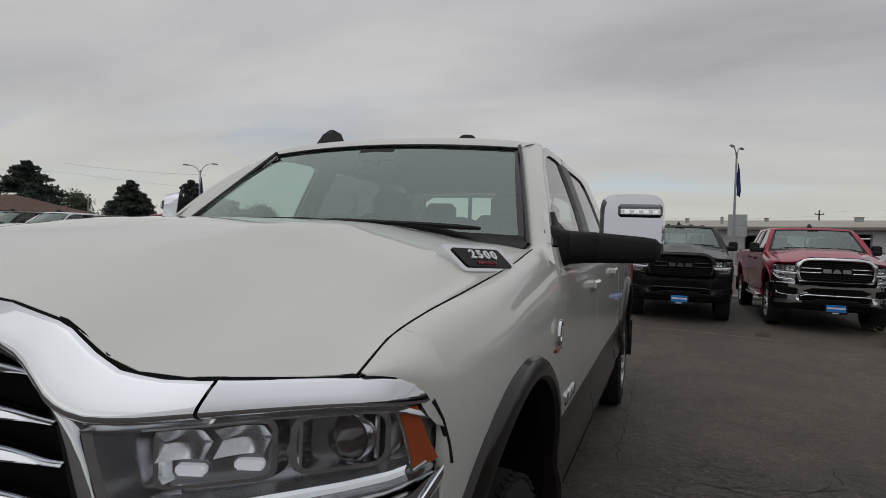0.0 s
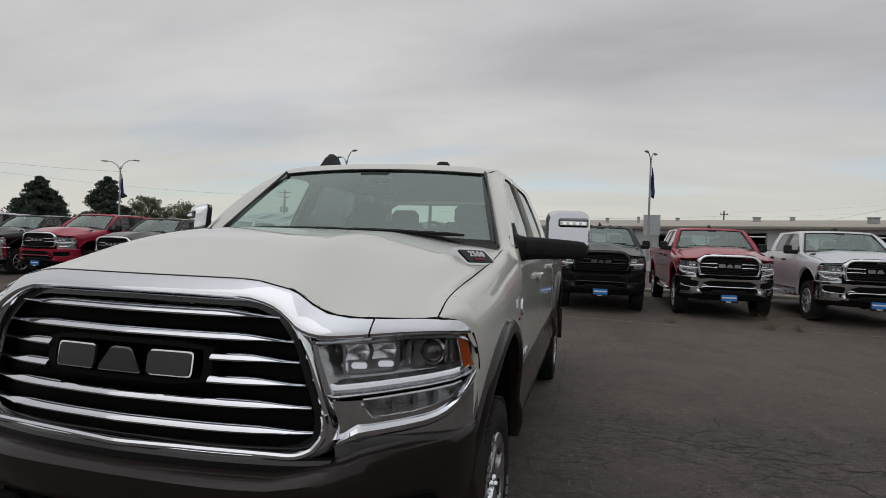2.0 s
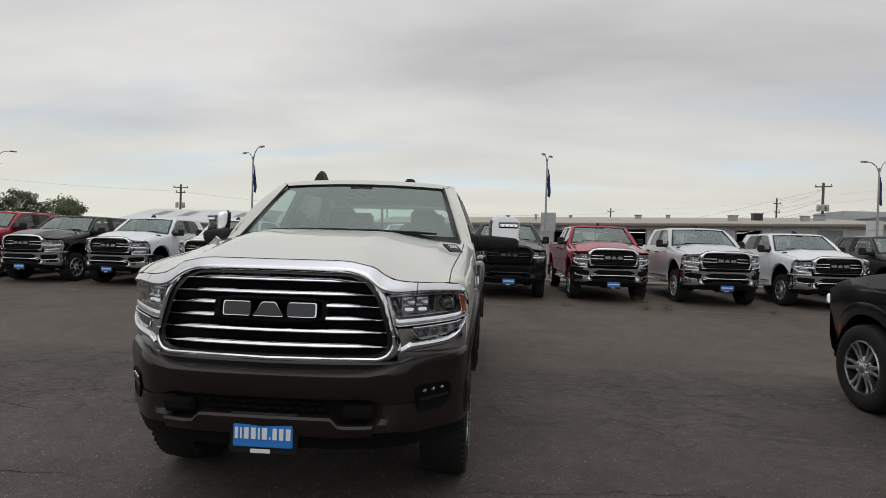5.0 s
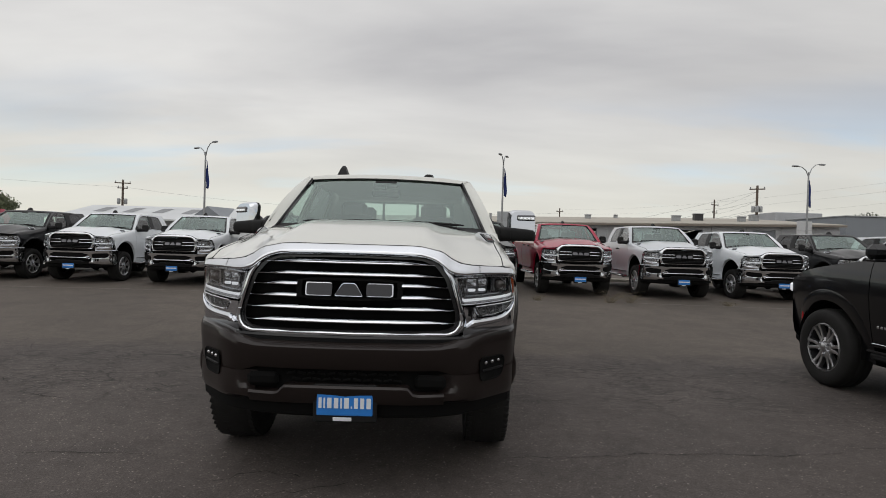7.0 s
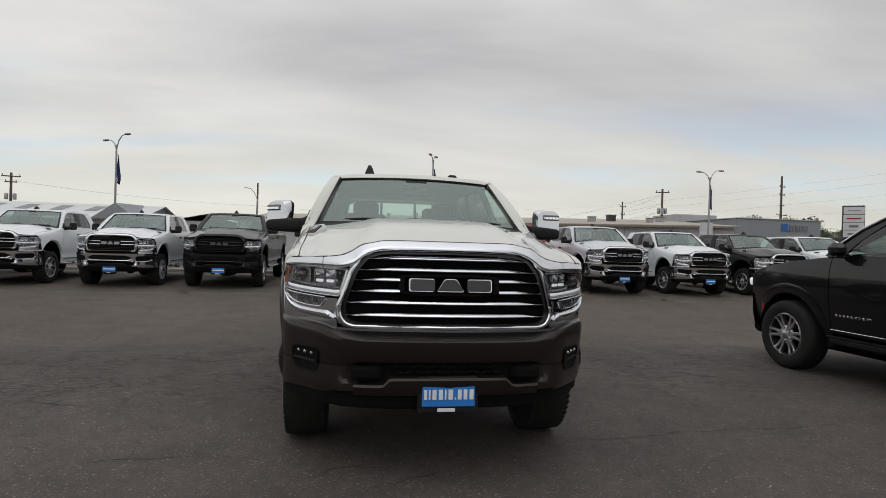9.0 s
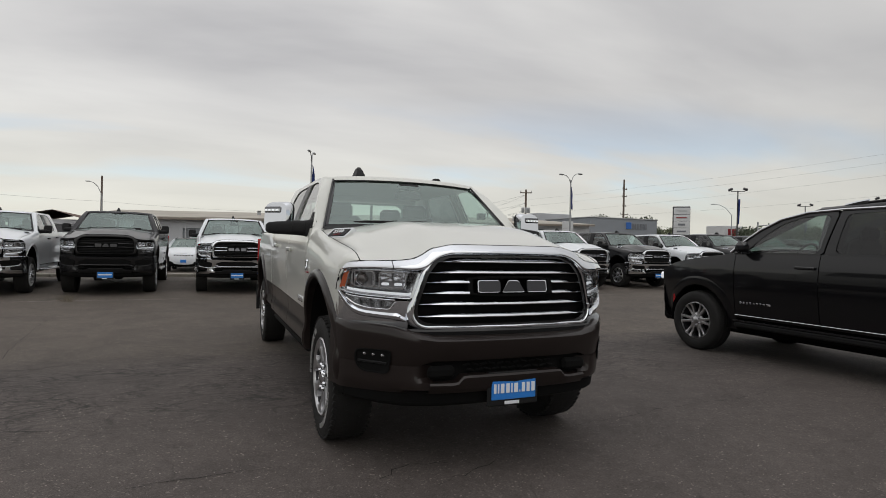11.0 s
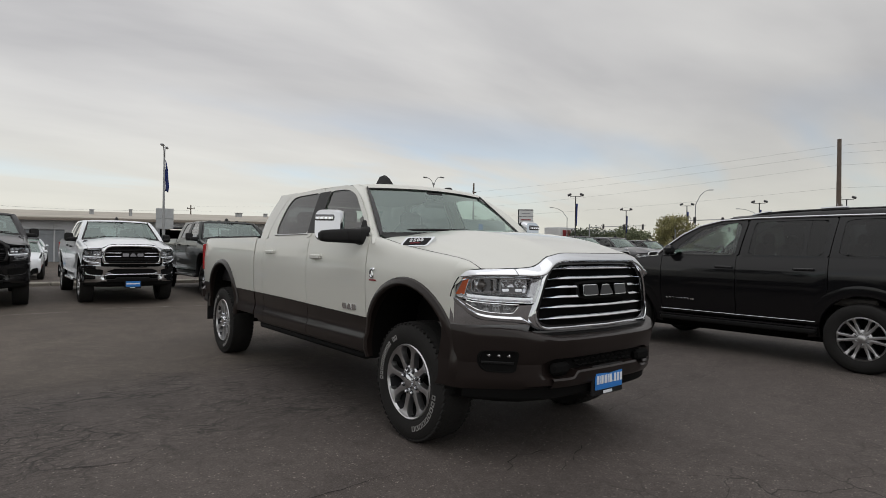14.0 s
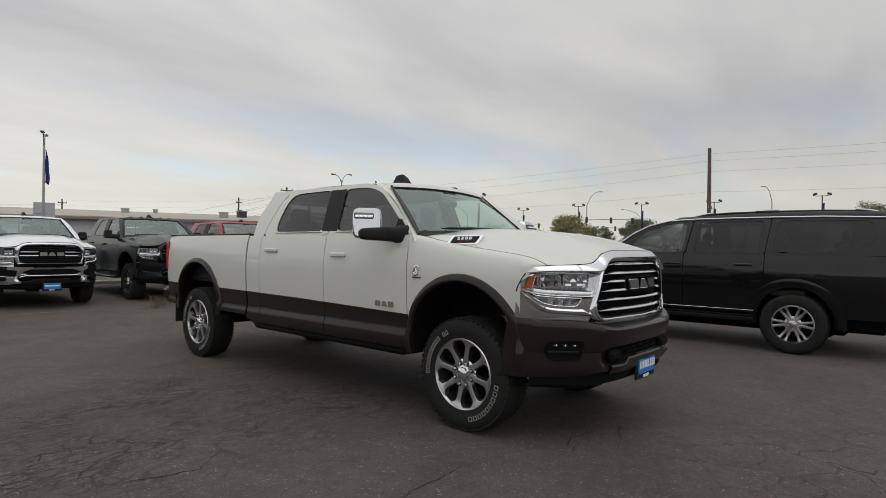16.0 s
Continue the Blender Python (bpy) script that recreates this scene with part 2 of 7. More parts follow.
# ---- mesh helpers ----
class Build:
    """Collects vertices and faces for one mesh."""

    def __init__(self):
        self.v, self.f = [], []

    def add(self, verts, faces, s=1):
        k = len(self.v)
        self.v += [(s * x, y, z) for x, y, z in verts]
        self.f += [tuple(k + i for i in (f if s > 0 else f[::-1])) for f in faces]
        return self

    def box(self, c, size, r=0.01, m=None):
        """A box with chamfered edges."""
        hx, hy, hz = (d / 2 for d in size)
        r = min(r, hx * 0.9, hy * 0.9, hz * 0.9)
        bm = bmesh.new()
        pts = []
        for sx in (-1, 1):
            for sy in (-1, 1):
                for sz in (-1, 1):
                    for a in range(3):
                        p = [sx * (hx - r), sy * (hy - r), sz * (hz - r)]
                        p[a] += (sx, sy, sz)[a] * r
                        pts.append(bm.verts.new(p))
        bmesh.ops.convex_hull(bm, input=pts)
        bm.verts.index_update()
        t = Matrix.Translation(c) @ (m or Matrix())
        self.add([tuple(t @ v.co) for v in bm.verts], [tuple(v.index for v in f.verts) for f in bm.faces])
        bm.free()
        return self

    def grid(self, rows, close_u=False, flip=False, s=1):
        """Quads between rows of points of equal length."""
        n, m = len(rows), len(rows[0])
        faces = []
        for i in range(n - 1):
            for j in range(m if close_u else m - 1):
                a, b = i * m + j, i * m + (j + 1) % m
                q = (a, b, b + m, a + m)
                faces.append(q[::-1] if flip else q)
        return self.add([p for row in rows for p in row], faces, s)

    def tube(self, path, r, n=8, caps=True):
        """A round bar along a path; r is one radius or one for each point."""
        path = [Vector(p) for p in path]
        rad = r if isinstance(r, (list, tuple)) else [r] * len(path)
        rows, side = [], None
        for i, p in enumerate(path):
            d = (path[min(i + 1, len(path) - 1)] - path[max(i - 1, 0)]).normalized()
            if side is None:
                side = d.orthogonal().normalized()
            side = (side - d * side.dot(d)).normalized()
            up_ = d.cross(side)
            rows.append([tuple(p + rad[i] * (math.cos(a) * side + math.sin(a) * up_)) for a in [math.tau * k / n for k in range(n)]])
        k = len(self.v)
        self.grid(rows, close_u=True)
        if caps:
            self.f.append(tuple(k + j for j in range(n))[::-1])
            self.f.append(tuple(k + (len(rows) - 1) * n + j for j in range(n)))
        return self

    def spin(self, profile, c, axis="x", n=32, s=1, arc=math.tau):
        """Turns a profile of (radius, along) round an axis through c."""
        rows = []
        for rr, al in profile:
            row = []
            for k in range(n):
                a = arc * k / n
                u, w = rr * math.cos(a), rr * math.sin(a)
                row.append((c[0] + s * al, c[1] + u, c[2] + w) if axis == "x" else (c[0] + u, c[1] + al, c[2] + w) if axis == "y" else (c[0] + u, c[1] + w, c[2] + al))
            rows.append(row)
        return self.grid(rows, close_u=True, flip=(s < 0) == (axis != "y"))

    def slab(self, outline, depth, place):
        """A flat plate: outline of (u, w), thickness, place(u, w, d) gives the point."""
        n = len(outline)
        top, low = [place(u, w, depth) for u, w in outline], [place(u, w, 0) for u, w in outline]
        faces = [tuple(range(n)), tuple(range(2 * n - 1, n - 1, -1))]
        faces += [(i, n + i, n + (i + 1) % n, (i + 1) % n) for i in range(n)]
        return self.add(top + low, faces)

    def ring(self, outer, inner, place, n=64, lip=0.0):
        """The band between two closed outlines, laid by place(u, w)."""
        a, b = resample(outer, n), resample(inner, n)
        rows = [[place(*p) for p in a], [place(*p) for p in b]]
        if lip:
            rows.append([place(*p, lip) for p in b])
            rows.insert(0, [place(*p, lip) for p in a])
        return self.grid(rows, close_u=True)


def resample(pts, n):
    """n points at even steps round a closed outline, starting from the same bearing each time."""
    cx, cy = sum(p[0] for p in pts) / len(pts), sum(p[1] for p in pts) / len(pts)
    pts = list(pts)
    area = sum(p[0] * q[1] - q[0] * p[1] for p, q in zip(pts, pts[1:] + pts[:1]))
    if area < 0:
        pts.reverse()
    out = []
    for k in range(n):
        a = -math.pi + math.tau * k / n
        dx, dy, best = math.cos(a), math.sin(a), None
        for p, q in zip(pts, pts[1:] + pts[:1]):
            ex, ey, px, py = q[0] - p[0], q[1] - p[1], p[0] - cx, p[1] - cy
            den = dx * ey - dy * ex
            if abs(den) < 1e-9:
                continue
            t, u = (px * ey - py * ex) / den, (px * dy - py * dx) / den
            if t > 0 and -1e-6 <= u <= 1 + 1e-6 and (best is None or t > best):
                best = t
        out.append((cx + dx * (best or 0), cy + dy * (best or 0)))
    return out


def rounded(pts, r, n=4):
    """A closed outline with its corners rounded."""
    out = []
    for i, p in enumerate(pts):
        p, a, b = Vector(p), Vector(pts[i - 1]), Vector(pts[(i + 1) % len(pts)])
        da, db = (a - p), (b - p)
        k = min(r, da.length * 0.45, db.length * 0.45)
        s, e = p + da.normalized() * k, p + db.normalized() * k
        for j in range(n + 1):
            t = j / n
            out.append(tuple((1 - t) ** 2 * s + 2 * t * (1 - t) * p + t * t * e))
    return out


def curve(stops, x):
    """Smooth value at x from (x, value) stops."""
    if x <= stops[0][0]:
        return stops[0][1]
    for i in range(len(stops) - 1):
        (x0, y0), (x1, y1) = stops[i], stops[i + 1]
        if x <= x1:
            m0 = (y1 - stops[i - 1][1]) / (x1 - stops[i - 1][0]) if i else (y1 - y0) / (x1 - x0)
            m1 = (stops[i + 2][1] - y0) / (stops[i + 2][0] - x0) if i + 2 < len(stops) else (y1 - y0) / (x1 - x0)
            h = x1 - x0
            t = (x - x0) / h
            return (2 * t**3 - 3 * t * t + 1) * y0 + (t**3 - 2 * t * t + t) * h * m0 + (3 * t * t - 2 * t**3) * y1 + (t**3 - t * t) * h * m1
    return stops[-1][1]


def line(stops, x):
    return float(np.interp(x, [p[0] for p in stops], [p[1] for p in stops]))


def smooth(t):
    t = min(1, max(0, t))
    return t * t * (3 - 2 * t)


def span(a, b, n):
    return [a + (b - a) * i / (n - 1) for i in range(n)]


def part(name, b, mat, parent=None, label="", angle=35, shadow=True, solid=0.0, core=None):
    """Links what was built as one mesh object; core: a point that its faces turn their backs to."""
    if core is not None:
        lean = 0.0
        for f in b.f:
            p = [Vector(b.v[i]) for i in f]
            lean += (p[1] - p[0]).cross(p[-1] - p[0]).dot(sum(p, Vector()) / len(p) - Vector(core))
        if lean < 0:
            b.f = [f[::-1] for f in b.f]
    me = bpy.data.meshes.new(name)
    me.from_pydata(b.v, [], b.f)
    me.materials.append(mat)
    me.update()
    if angle:
        me.polygons.foreach_set("use_smooth", [True] * len(me.polygons))
        me.set_sharp_from_angle(angle=radians(angle))
    ob = new(name, me)
    if parent is not None:
        ob.parent = parent
    if label:
        ob["label"] = label
    if solid:
        sol = ob.modifiers.new("thickness", "SOLIDIFY")
        sol.thickness, sol.offset = solid, -1
    if not shadow:
        ob.visible_shadow = False
    return ob


def thing(name, label, category, group="", m=None, kind=""):
    ob = new(name)
    ob.empty_display_size = 0.2
    if m is not None:
        ob.matrix_world = m
    return tagged(ob, label, category, group, kind)

# ---- pickup trucks ----
FRONT_AXLE, REAR_AXLE, WHEEL_R = 0.985, 5.215, 0.430
SIDE = [(0.45, 0.945), (0.56, 0.982), (0.63, 0.986), (0.70, 0.968), (0.78, 0.972), (0.86, 0.983), (1.1, 0.995), (1.3, 0.985), (1.42, 0.966), (1.52, 0.938)]


def side_x(y, z):
    x = curve(SIDE, z)
    if y < 0.95:
        x -= 0.030 * ((0.95 - y) / 0.5) ** 2
    if y > 5.6:
        x -= 0.02 * ((y - 5.6) / 0.4) ** 2
    return x


def green_x(z):
    return 0.945 - 0.19 * max(0.0, (z - 1.455) / 0.495) ** 1.2


def arch(y, yc, zc, r, low):
    d = (y - yc) / r
    return max(low, zc + r * 0.97 * math.sqrt(1 - d * d)) if abs(d) < 1 else low


def sheet(b, ys, low, top, xf, nz, s, lip=0.014):
    """A body panel: columns at ys from low(y) to top(y) on the surface xf(y, z), its edges folded in."""
    rows = []
    for y in ys:
        z0, z1 = low(y), top(y)
        col = [(xf(y, z), y, z) for z in span(z0, z1, nz)]
        col = [(col[0][0] - lip, y, z0)] + col + [(col[-1][0] - lip, y, z1)]
        rows.append(col)
    first, last = [(x - lip, y, z) for x, y, z in rows[0]], [(x - lip, y, z) for x, y, z in rows[-1]]
    return b.grid([first] + rows + [last], s=s)


def front_y(x):
    """Plan of the nose from the grille's edge round the headlamp to the wing."""
    return curve([(0.0, 0.0), (0.3, 0.018), (0.5, 0.050), (0.56, 0.066), (0.61, 0.084), (0.66, 0.114), (0.70, 0.146), (0.80, 0.242), (0.88, 0.320), (0.92, 0.362), (0.945, 0.402), (0.96, 0.450), (0.968, 0.500)], abs(x))


def grille_at(x, z, d=0.0):
    return (x, front_y(x) + 0.16 * max(0.0, z - 1.06) * (1 - smooth((abs(x) - 0.42) / 0.2)) + d, z)


HOOD_HALF = 0.866


def hood_edge(y):
    return HOOD_HALF + 0.022 * smooth((y - 0.25) / 1.1), curve([(0.32, 1.246), (0.45, 1.296), (0.85, 1.352), (1.2, 1.402), (1.38, 1.438), (1.54, 1.464)], y)


HOOD_LIP = [(0.0, 1.356), (0.33, 1.356), (0.39, 1.352), (0.50, 1.328), (0.555, 1.29), (0.60, 1.268), (0.66, 1.257), (0.75, 1.252), (0.866, 1.246)]
HOOD_NOSE = [(0.0, 0.076), (0.385, 0.092), (0.56, 0.108), (0.61, 0.115), (0.66, 0.136), (0.70, 0.164), (0.80, 0.258), (0.842, 0.299), (0.866, 0.324)]


def hood_at(u, v, scoop=False):
    """u across from -1 to 1, v from the nose 0 to the cowl 1."""
    a = abs(u)
    x_nose = HOOD_HALF * a
    y0 = curve(HOOD_NOSE, x_nose)
    y1 = 1.375 + 0.085 * a * a
    y = y0 + (y1 - y0) * v
    w, ze = hood_edge(max(y, 0.32))
    x = (HOOD_HALF + (w - HOOD_HALF) * smooth(v)) * a
    nose = line(HOOD_LIP, x_nose)
    rear = 1.464 + 0.044 * (1 - smooth((a - 0.40) / 0.5)) + 0.012 * (1 - a * a)
    k = 1 - (1 - v) ** 1.75
    z = nose + (rear - nose) * k
    # shoulder of the raised middle, and the side falling to the shut line
    z += 0.034 * smooth(v * 3) * (smooth((0.55 - a) / 0.09) - 0.5) * (1 - 0.9 * v)
    z += 0.022 * math.sin(math.pi * min(1, v * 1.02)) * (1 - a ** 3)
    t = smooth((a - 0.86) / 0.14)
    z = z * (1 - t) + ze * t if a > 0.86 else z
    if scoop and a < 0.34 and 0.25 < v < 0.75:
        z += 0.03 * smooth((0.34 - a) / 0.06) * smooth((v - 0.25) / 0.08)
    return (math.copysign(x, u), y, z)


def wheel(parent, x, y, s, style, m_rim):
    """A road wheel at hub depth x (outer face), standing on the ground; s is the side."""
    c = (s * (x - 0.10), y, WHEEL_R - 0.02)
    w = new("wheel")
    w.parent = parent
    b = Build()
    prof = [(0.27, 0.125), (0.30, 0.138), (0.35, 0.142), (0.394, 0.134), (0.416, 0.118), (0.426, 0.09), (0.430, 0.0), (0.426, -0.09), (0.416, -0.12), (0.39, -0.138), (0.30, -0.138), (0.27, -0.12), (0.26, 0.0), (0.27, 0.125)]
    b.spin(prof, c, n=48, s=s)
    tyre = part("tyre", b, RUBBER, w, angle=50)
    b = Build()
    for k in range(56 if style != "suv" else 0):
        a = math.tau * k / 56
        for row, (off, wd) in enumerate(((0.105, 0.05), (0.035, 0.045), (-0.035, 0.045), (-0.105, 0.05))):
            aa = a + (0.07 if row % 2 else 0)
            t = Matrix.Rotation(aa, 4, "X")
            p = t @ Vector((0, 0, WHEEL_R - 0.009 - (0.007 if row in (0, 3) else 0)))
            b.box((c[0] + s * off, c[1] + p.y, c[2] + p.z), (wd, 0.034, 0.016), 0.003, t @ Matrix.Rotation(0.35 * (1 if row % 2 else -1), 4, "Z"))
    if style == "suv":
        for off in (-0.07, 0.0, 0.07):
            b.spin([(0.4312, off - 0.028), (0.4335, off - 0.022), (0.4335, off + 0.022), (0.4312, off + 0.028)], c, n=40, s=s)
    part("tread", b, RUBBER, tyre, "blocky all-terrain tread" if style != "suv" else "")
    if style == "hero":
        b = Build()
        for start, count, step in ((radians(114), 13, 0.100), (radians(-76), 9, 0.142)):
            for k in range(count):
                if count == 13 and k == 2:
                    continue
                a = start + k * step
                r0, r1 = 0.314, 0.348
                a0, a1 = a, a + step * 0.68
                b = Build()
                loops = [[(c[0] + s * out, c[1] + s * rr * math.cos(aa), c[2] + rr * math.sin(aa)) for rr, aa in ((r0 + g, a0 + g * 3), (r1 - g, a0 + g * 3), (r1 - g, a1 - g * 3), (r0 + g, a1 - g * 3))] for g, out in ((0.0, 0.134), (0.0, 0.146), (0.0045, 0.146), (0.0045, 0.134))]
                b.grid(loops, close_u=True)
                part("sidewall_bar", b, RAISED, tyre, angle=0)
    b = Build()
    b.spin([(0.270, 0.128), (0.264, 0.135), (0.256, 0.130), (0.250, 0.115)] if style != "suv" else [(0.270, 0.118), (0.258, 0.120), (0.252, 0.132), (0.2495, 0.124), (0.2485, 0.11)], c, n=48, s=s)
    rim = part("rim", b, m_rim, w, angle=40)
    part("rim_barrel", Build().spin([(0.2495, 0.118), (0.246, 0.07), (0.236, -0.10)], c, n=32, s=s), ALLOY_DARK, rim)
    # disc takes the shade behind the spokes as its colour
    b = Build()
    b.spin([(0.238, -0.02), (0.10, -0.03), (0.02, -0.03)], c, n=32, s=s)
    part("brake_disc", b, SHADED_BLACK, w)
    spokes = 6 if style == "suv" else 8
    b, dark = Build(), Build()
    for k in range(spokes):
        a = math.tau * (k + (0.5 if style == "suv" else 0.25)) / spokes
        forks = ((0.0, 0.022, 0.060),) if style != "suv" else ((-0.23, 0.023, 0.020), (0.23, 0.023, 0.020))
        for da, w0, w1 in forks:
            t = Matrix.Rotation(a, 4, "X")
            rows = []
            for r, ww, out in (((0.055, w0, 0.112), (0.10, w0 * 0.92, 0.110), (0.155, w0 * 0.98, 0.108), (0.20, w0 * 0.45 + w1 * 0.35, 0.112), (0.228, w1 * 0.95, 0.118), (0.246, w1 * 1.4, 0.124), (0.262, w1 * 1.5, 0.124)) if style == "suv" else ((0.05, 0.034, 0.108), (0.088, 0.034, 0.110), (0.110, 0.029, 0.111), (0.140, 0.0245, 0.113), (0.185, 0.0240, 0.116), (0.212, 0.028, 0.119), (0.228, 0.040, 0.122), (0.238, 0.058, 0.125), (0.246, 0.094, 0.127), (0.256, 0.102, 0.129))):
                off = da * r * 0.75
                rows.append([(out - 0.045, off - ww, r), (out, off - ww * 0.82, r), (out + 0.004, off, r), (out, off + ww * 0.82, r), (out - 0.045, off + ww, r)])
            moved = [[(c[0] + s * px, *(t @ Vector((0, py, pr)) + Vector((0, c[1], c[2]))).yz) for px, py, pr in row] for row in rows]
            b.grid(moved)
    part("spokes", b, m_rim, rim, "machined alloy spokes", angle=30)
    b = Build()
    b.spin([(0.0, 0.140), (0.030, 0.139), (0.047, 0.130), (0.052, 0.115), (0.07, 0.109), (0.100, 0.106), (0.112, 0.098), (0.114, 0.08)], c, n=24, s=s)
    part("hub_cap", b, CHROME if style != "suv" else ALLOY_GREY, rim)
    for k in range(8 if style != "suv" else 6):
        a = math.tau * (k + 0.5) / (8 if style != "suv" else 6)
        rl = 0.084 if style == "hero" else 0.072
        at = (c[0], c[1] + rl * math.cos(a), c[2] + rl * math.sin(a))
        if style == "hero":
            part("lug_pocket", Build().spin([(0.0, 0.1165), (0.018, 0.1165), (0.0195, 0.113), (0.0195, 0.10)], at, n=10, s=s), ALLOY_DARK, rim)
        part("lug_nut", Build().spin([(0.0, 0.134), (0.008, 0.133), (0.012, 0.127), (0.012, 0.10)], at, n=8, s=s), CHROME, rim)
    if style == "suv":
        w.scale, w.location = (1, 0.95, 0.95), (0, 0.05 * c[1], 0.05 * -0.02)
    return w


def badge_blocks(b, x0, x1, z0, z1, place, depth):
    """Three slanted blocks that stand for a maker's badge."""
    w = x1 - x0
    for a0, a1, narrow in ((0.0, 0.30, 0.0), (0.33, 0.66, 0.28), (0.70, 1.0, 0.0)):
        l, r = x0 + w * a0, x0 + w * a1
        i = (r - l) * narrow
        o = [(l, z0), (r, z0), (r - i, z1), (l + i, z1)]
        b.slab(rounded(o, 0.012, 2), depth, place)
    return b


def plate(parent, y, z, fine, w=0.30):
    """A blue plate of the seller in a black holder, with bars in place of its words."""
    p = Build()
    p.box((0, y + 0.012, z), (w + 0.045, 0.02, 0.205), 0.008)
    holder = part("plate_holder", p, PLASTIC, parent)
    p = Build().box((0, y - 0.003, z), (w, 0.012, 0.125), 0.004)
    part("blue_plate", p, PLATE_BLUE, holder, "blue plate with white bars")
    bars = ((0.03, 0.10), (0.12, 0.16), (0.18, 0.28), (0.30, 0.40), (0.42, 0.46), (0.48, 0.59), (0.61, 0.64), (0.66, 0.75), (0.77, 0.86), (0.88, 0.98)) if fine else ((0.04, 0.96),)
    for k, (a, b_) in enumerate(bars):
        dot = fine and k == 6
        h = 0.012 if dot else 0.056 if fine else 0.03
        p = Build().box((-w / 2 + w * (a + b_) / 2, y - 0.011, z + (-0.016 if dot else 0.006)), (w * (b_ - a) * (0.78 if fine else 1), 0.004, h), 0.001)
        part("printed_bar", p, INK_WHITE, holder)
    part("maker_mark", Build().box((-0.012, y - 0.004, z - 0.082), (0.10, 0.006, 0.02), 0.002), INK_WHITE, holder)
    part("top_mark", Build().box((0, y - 0.004, z + 0.085), (0.075, 0.005, 0.008), 0.001), INK_WHITE, holder)


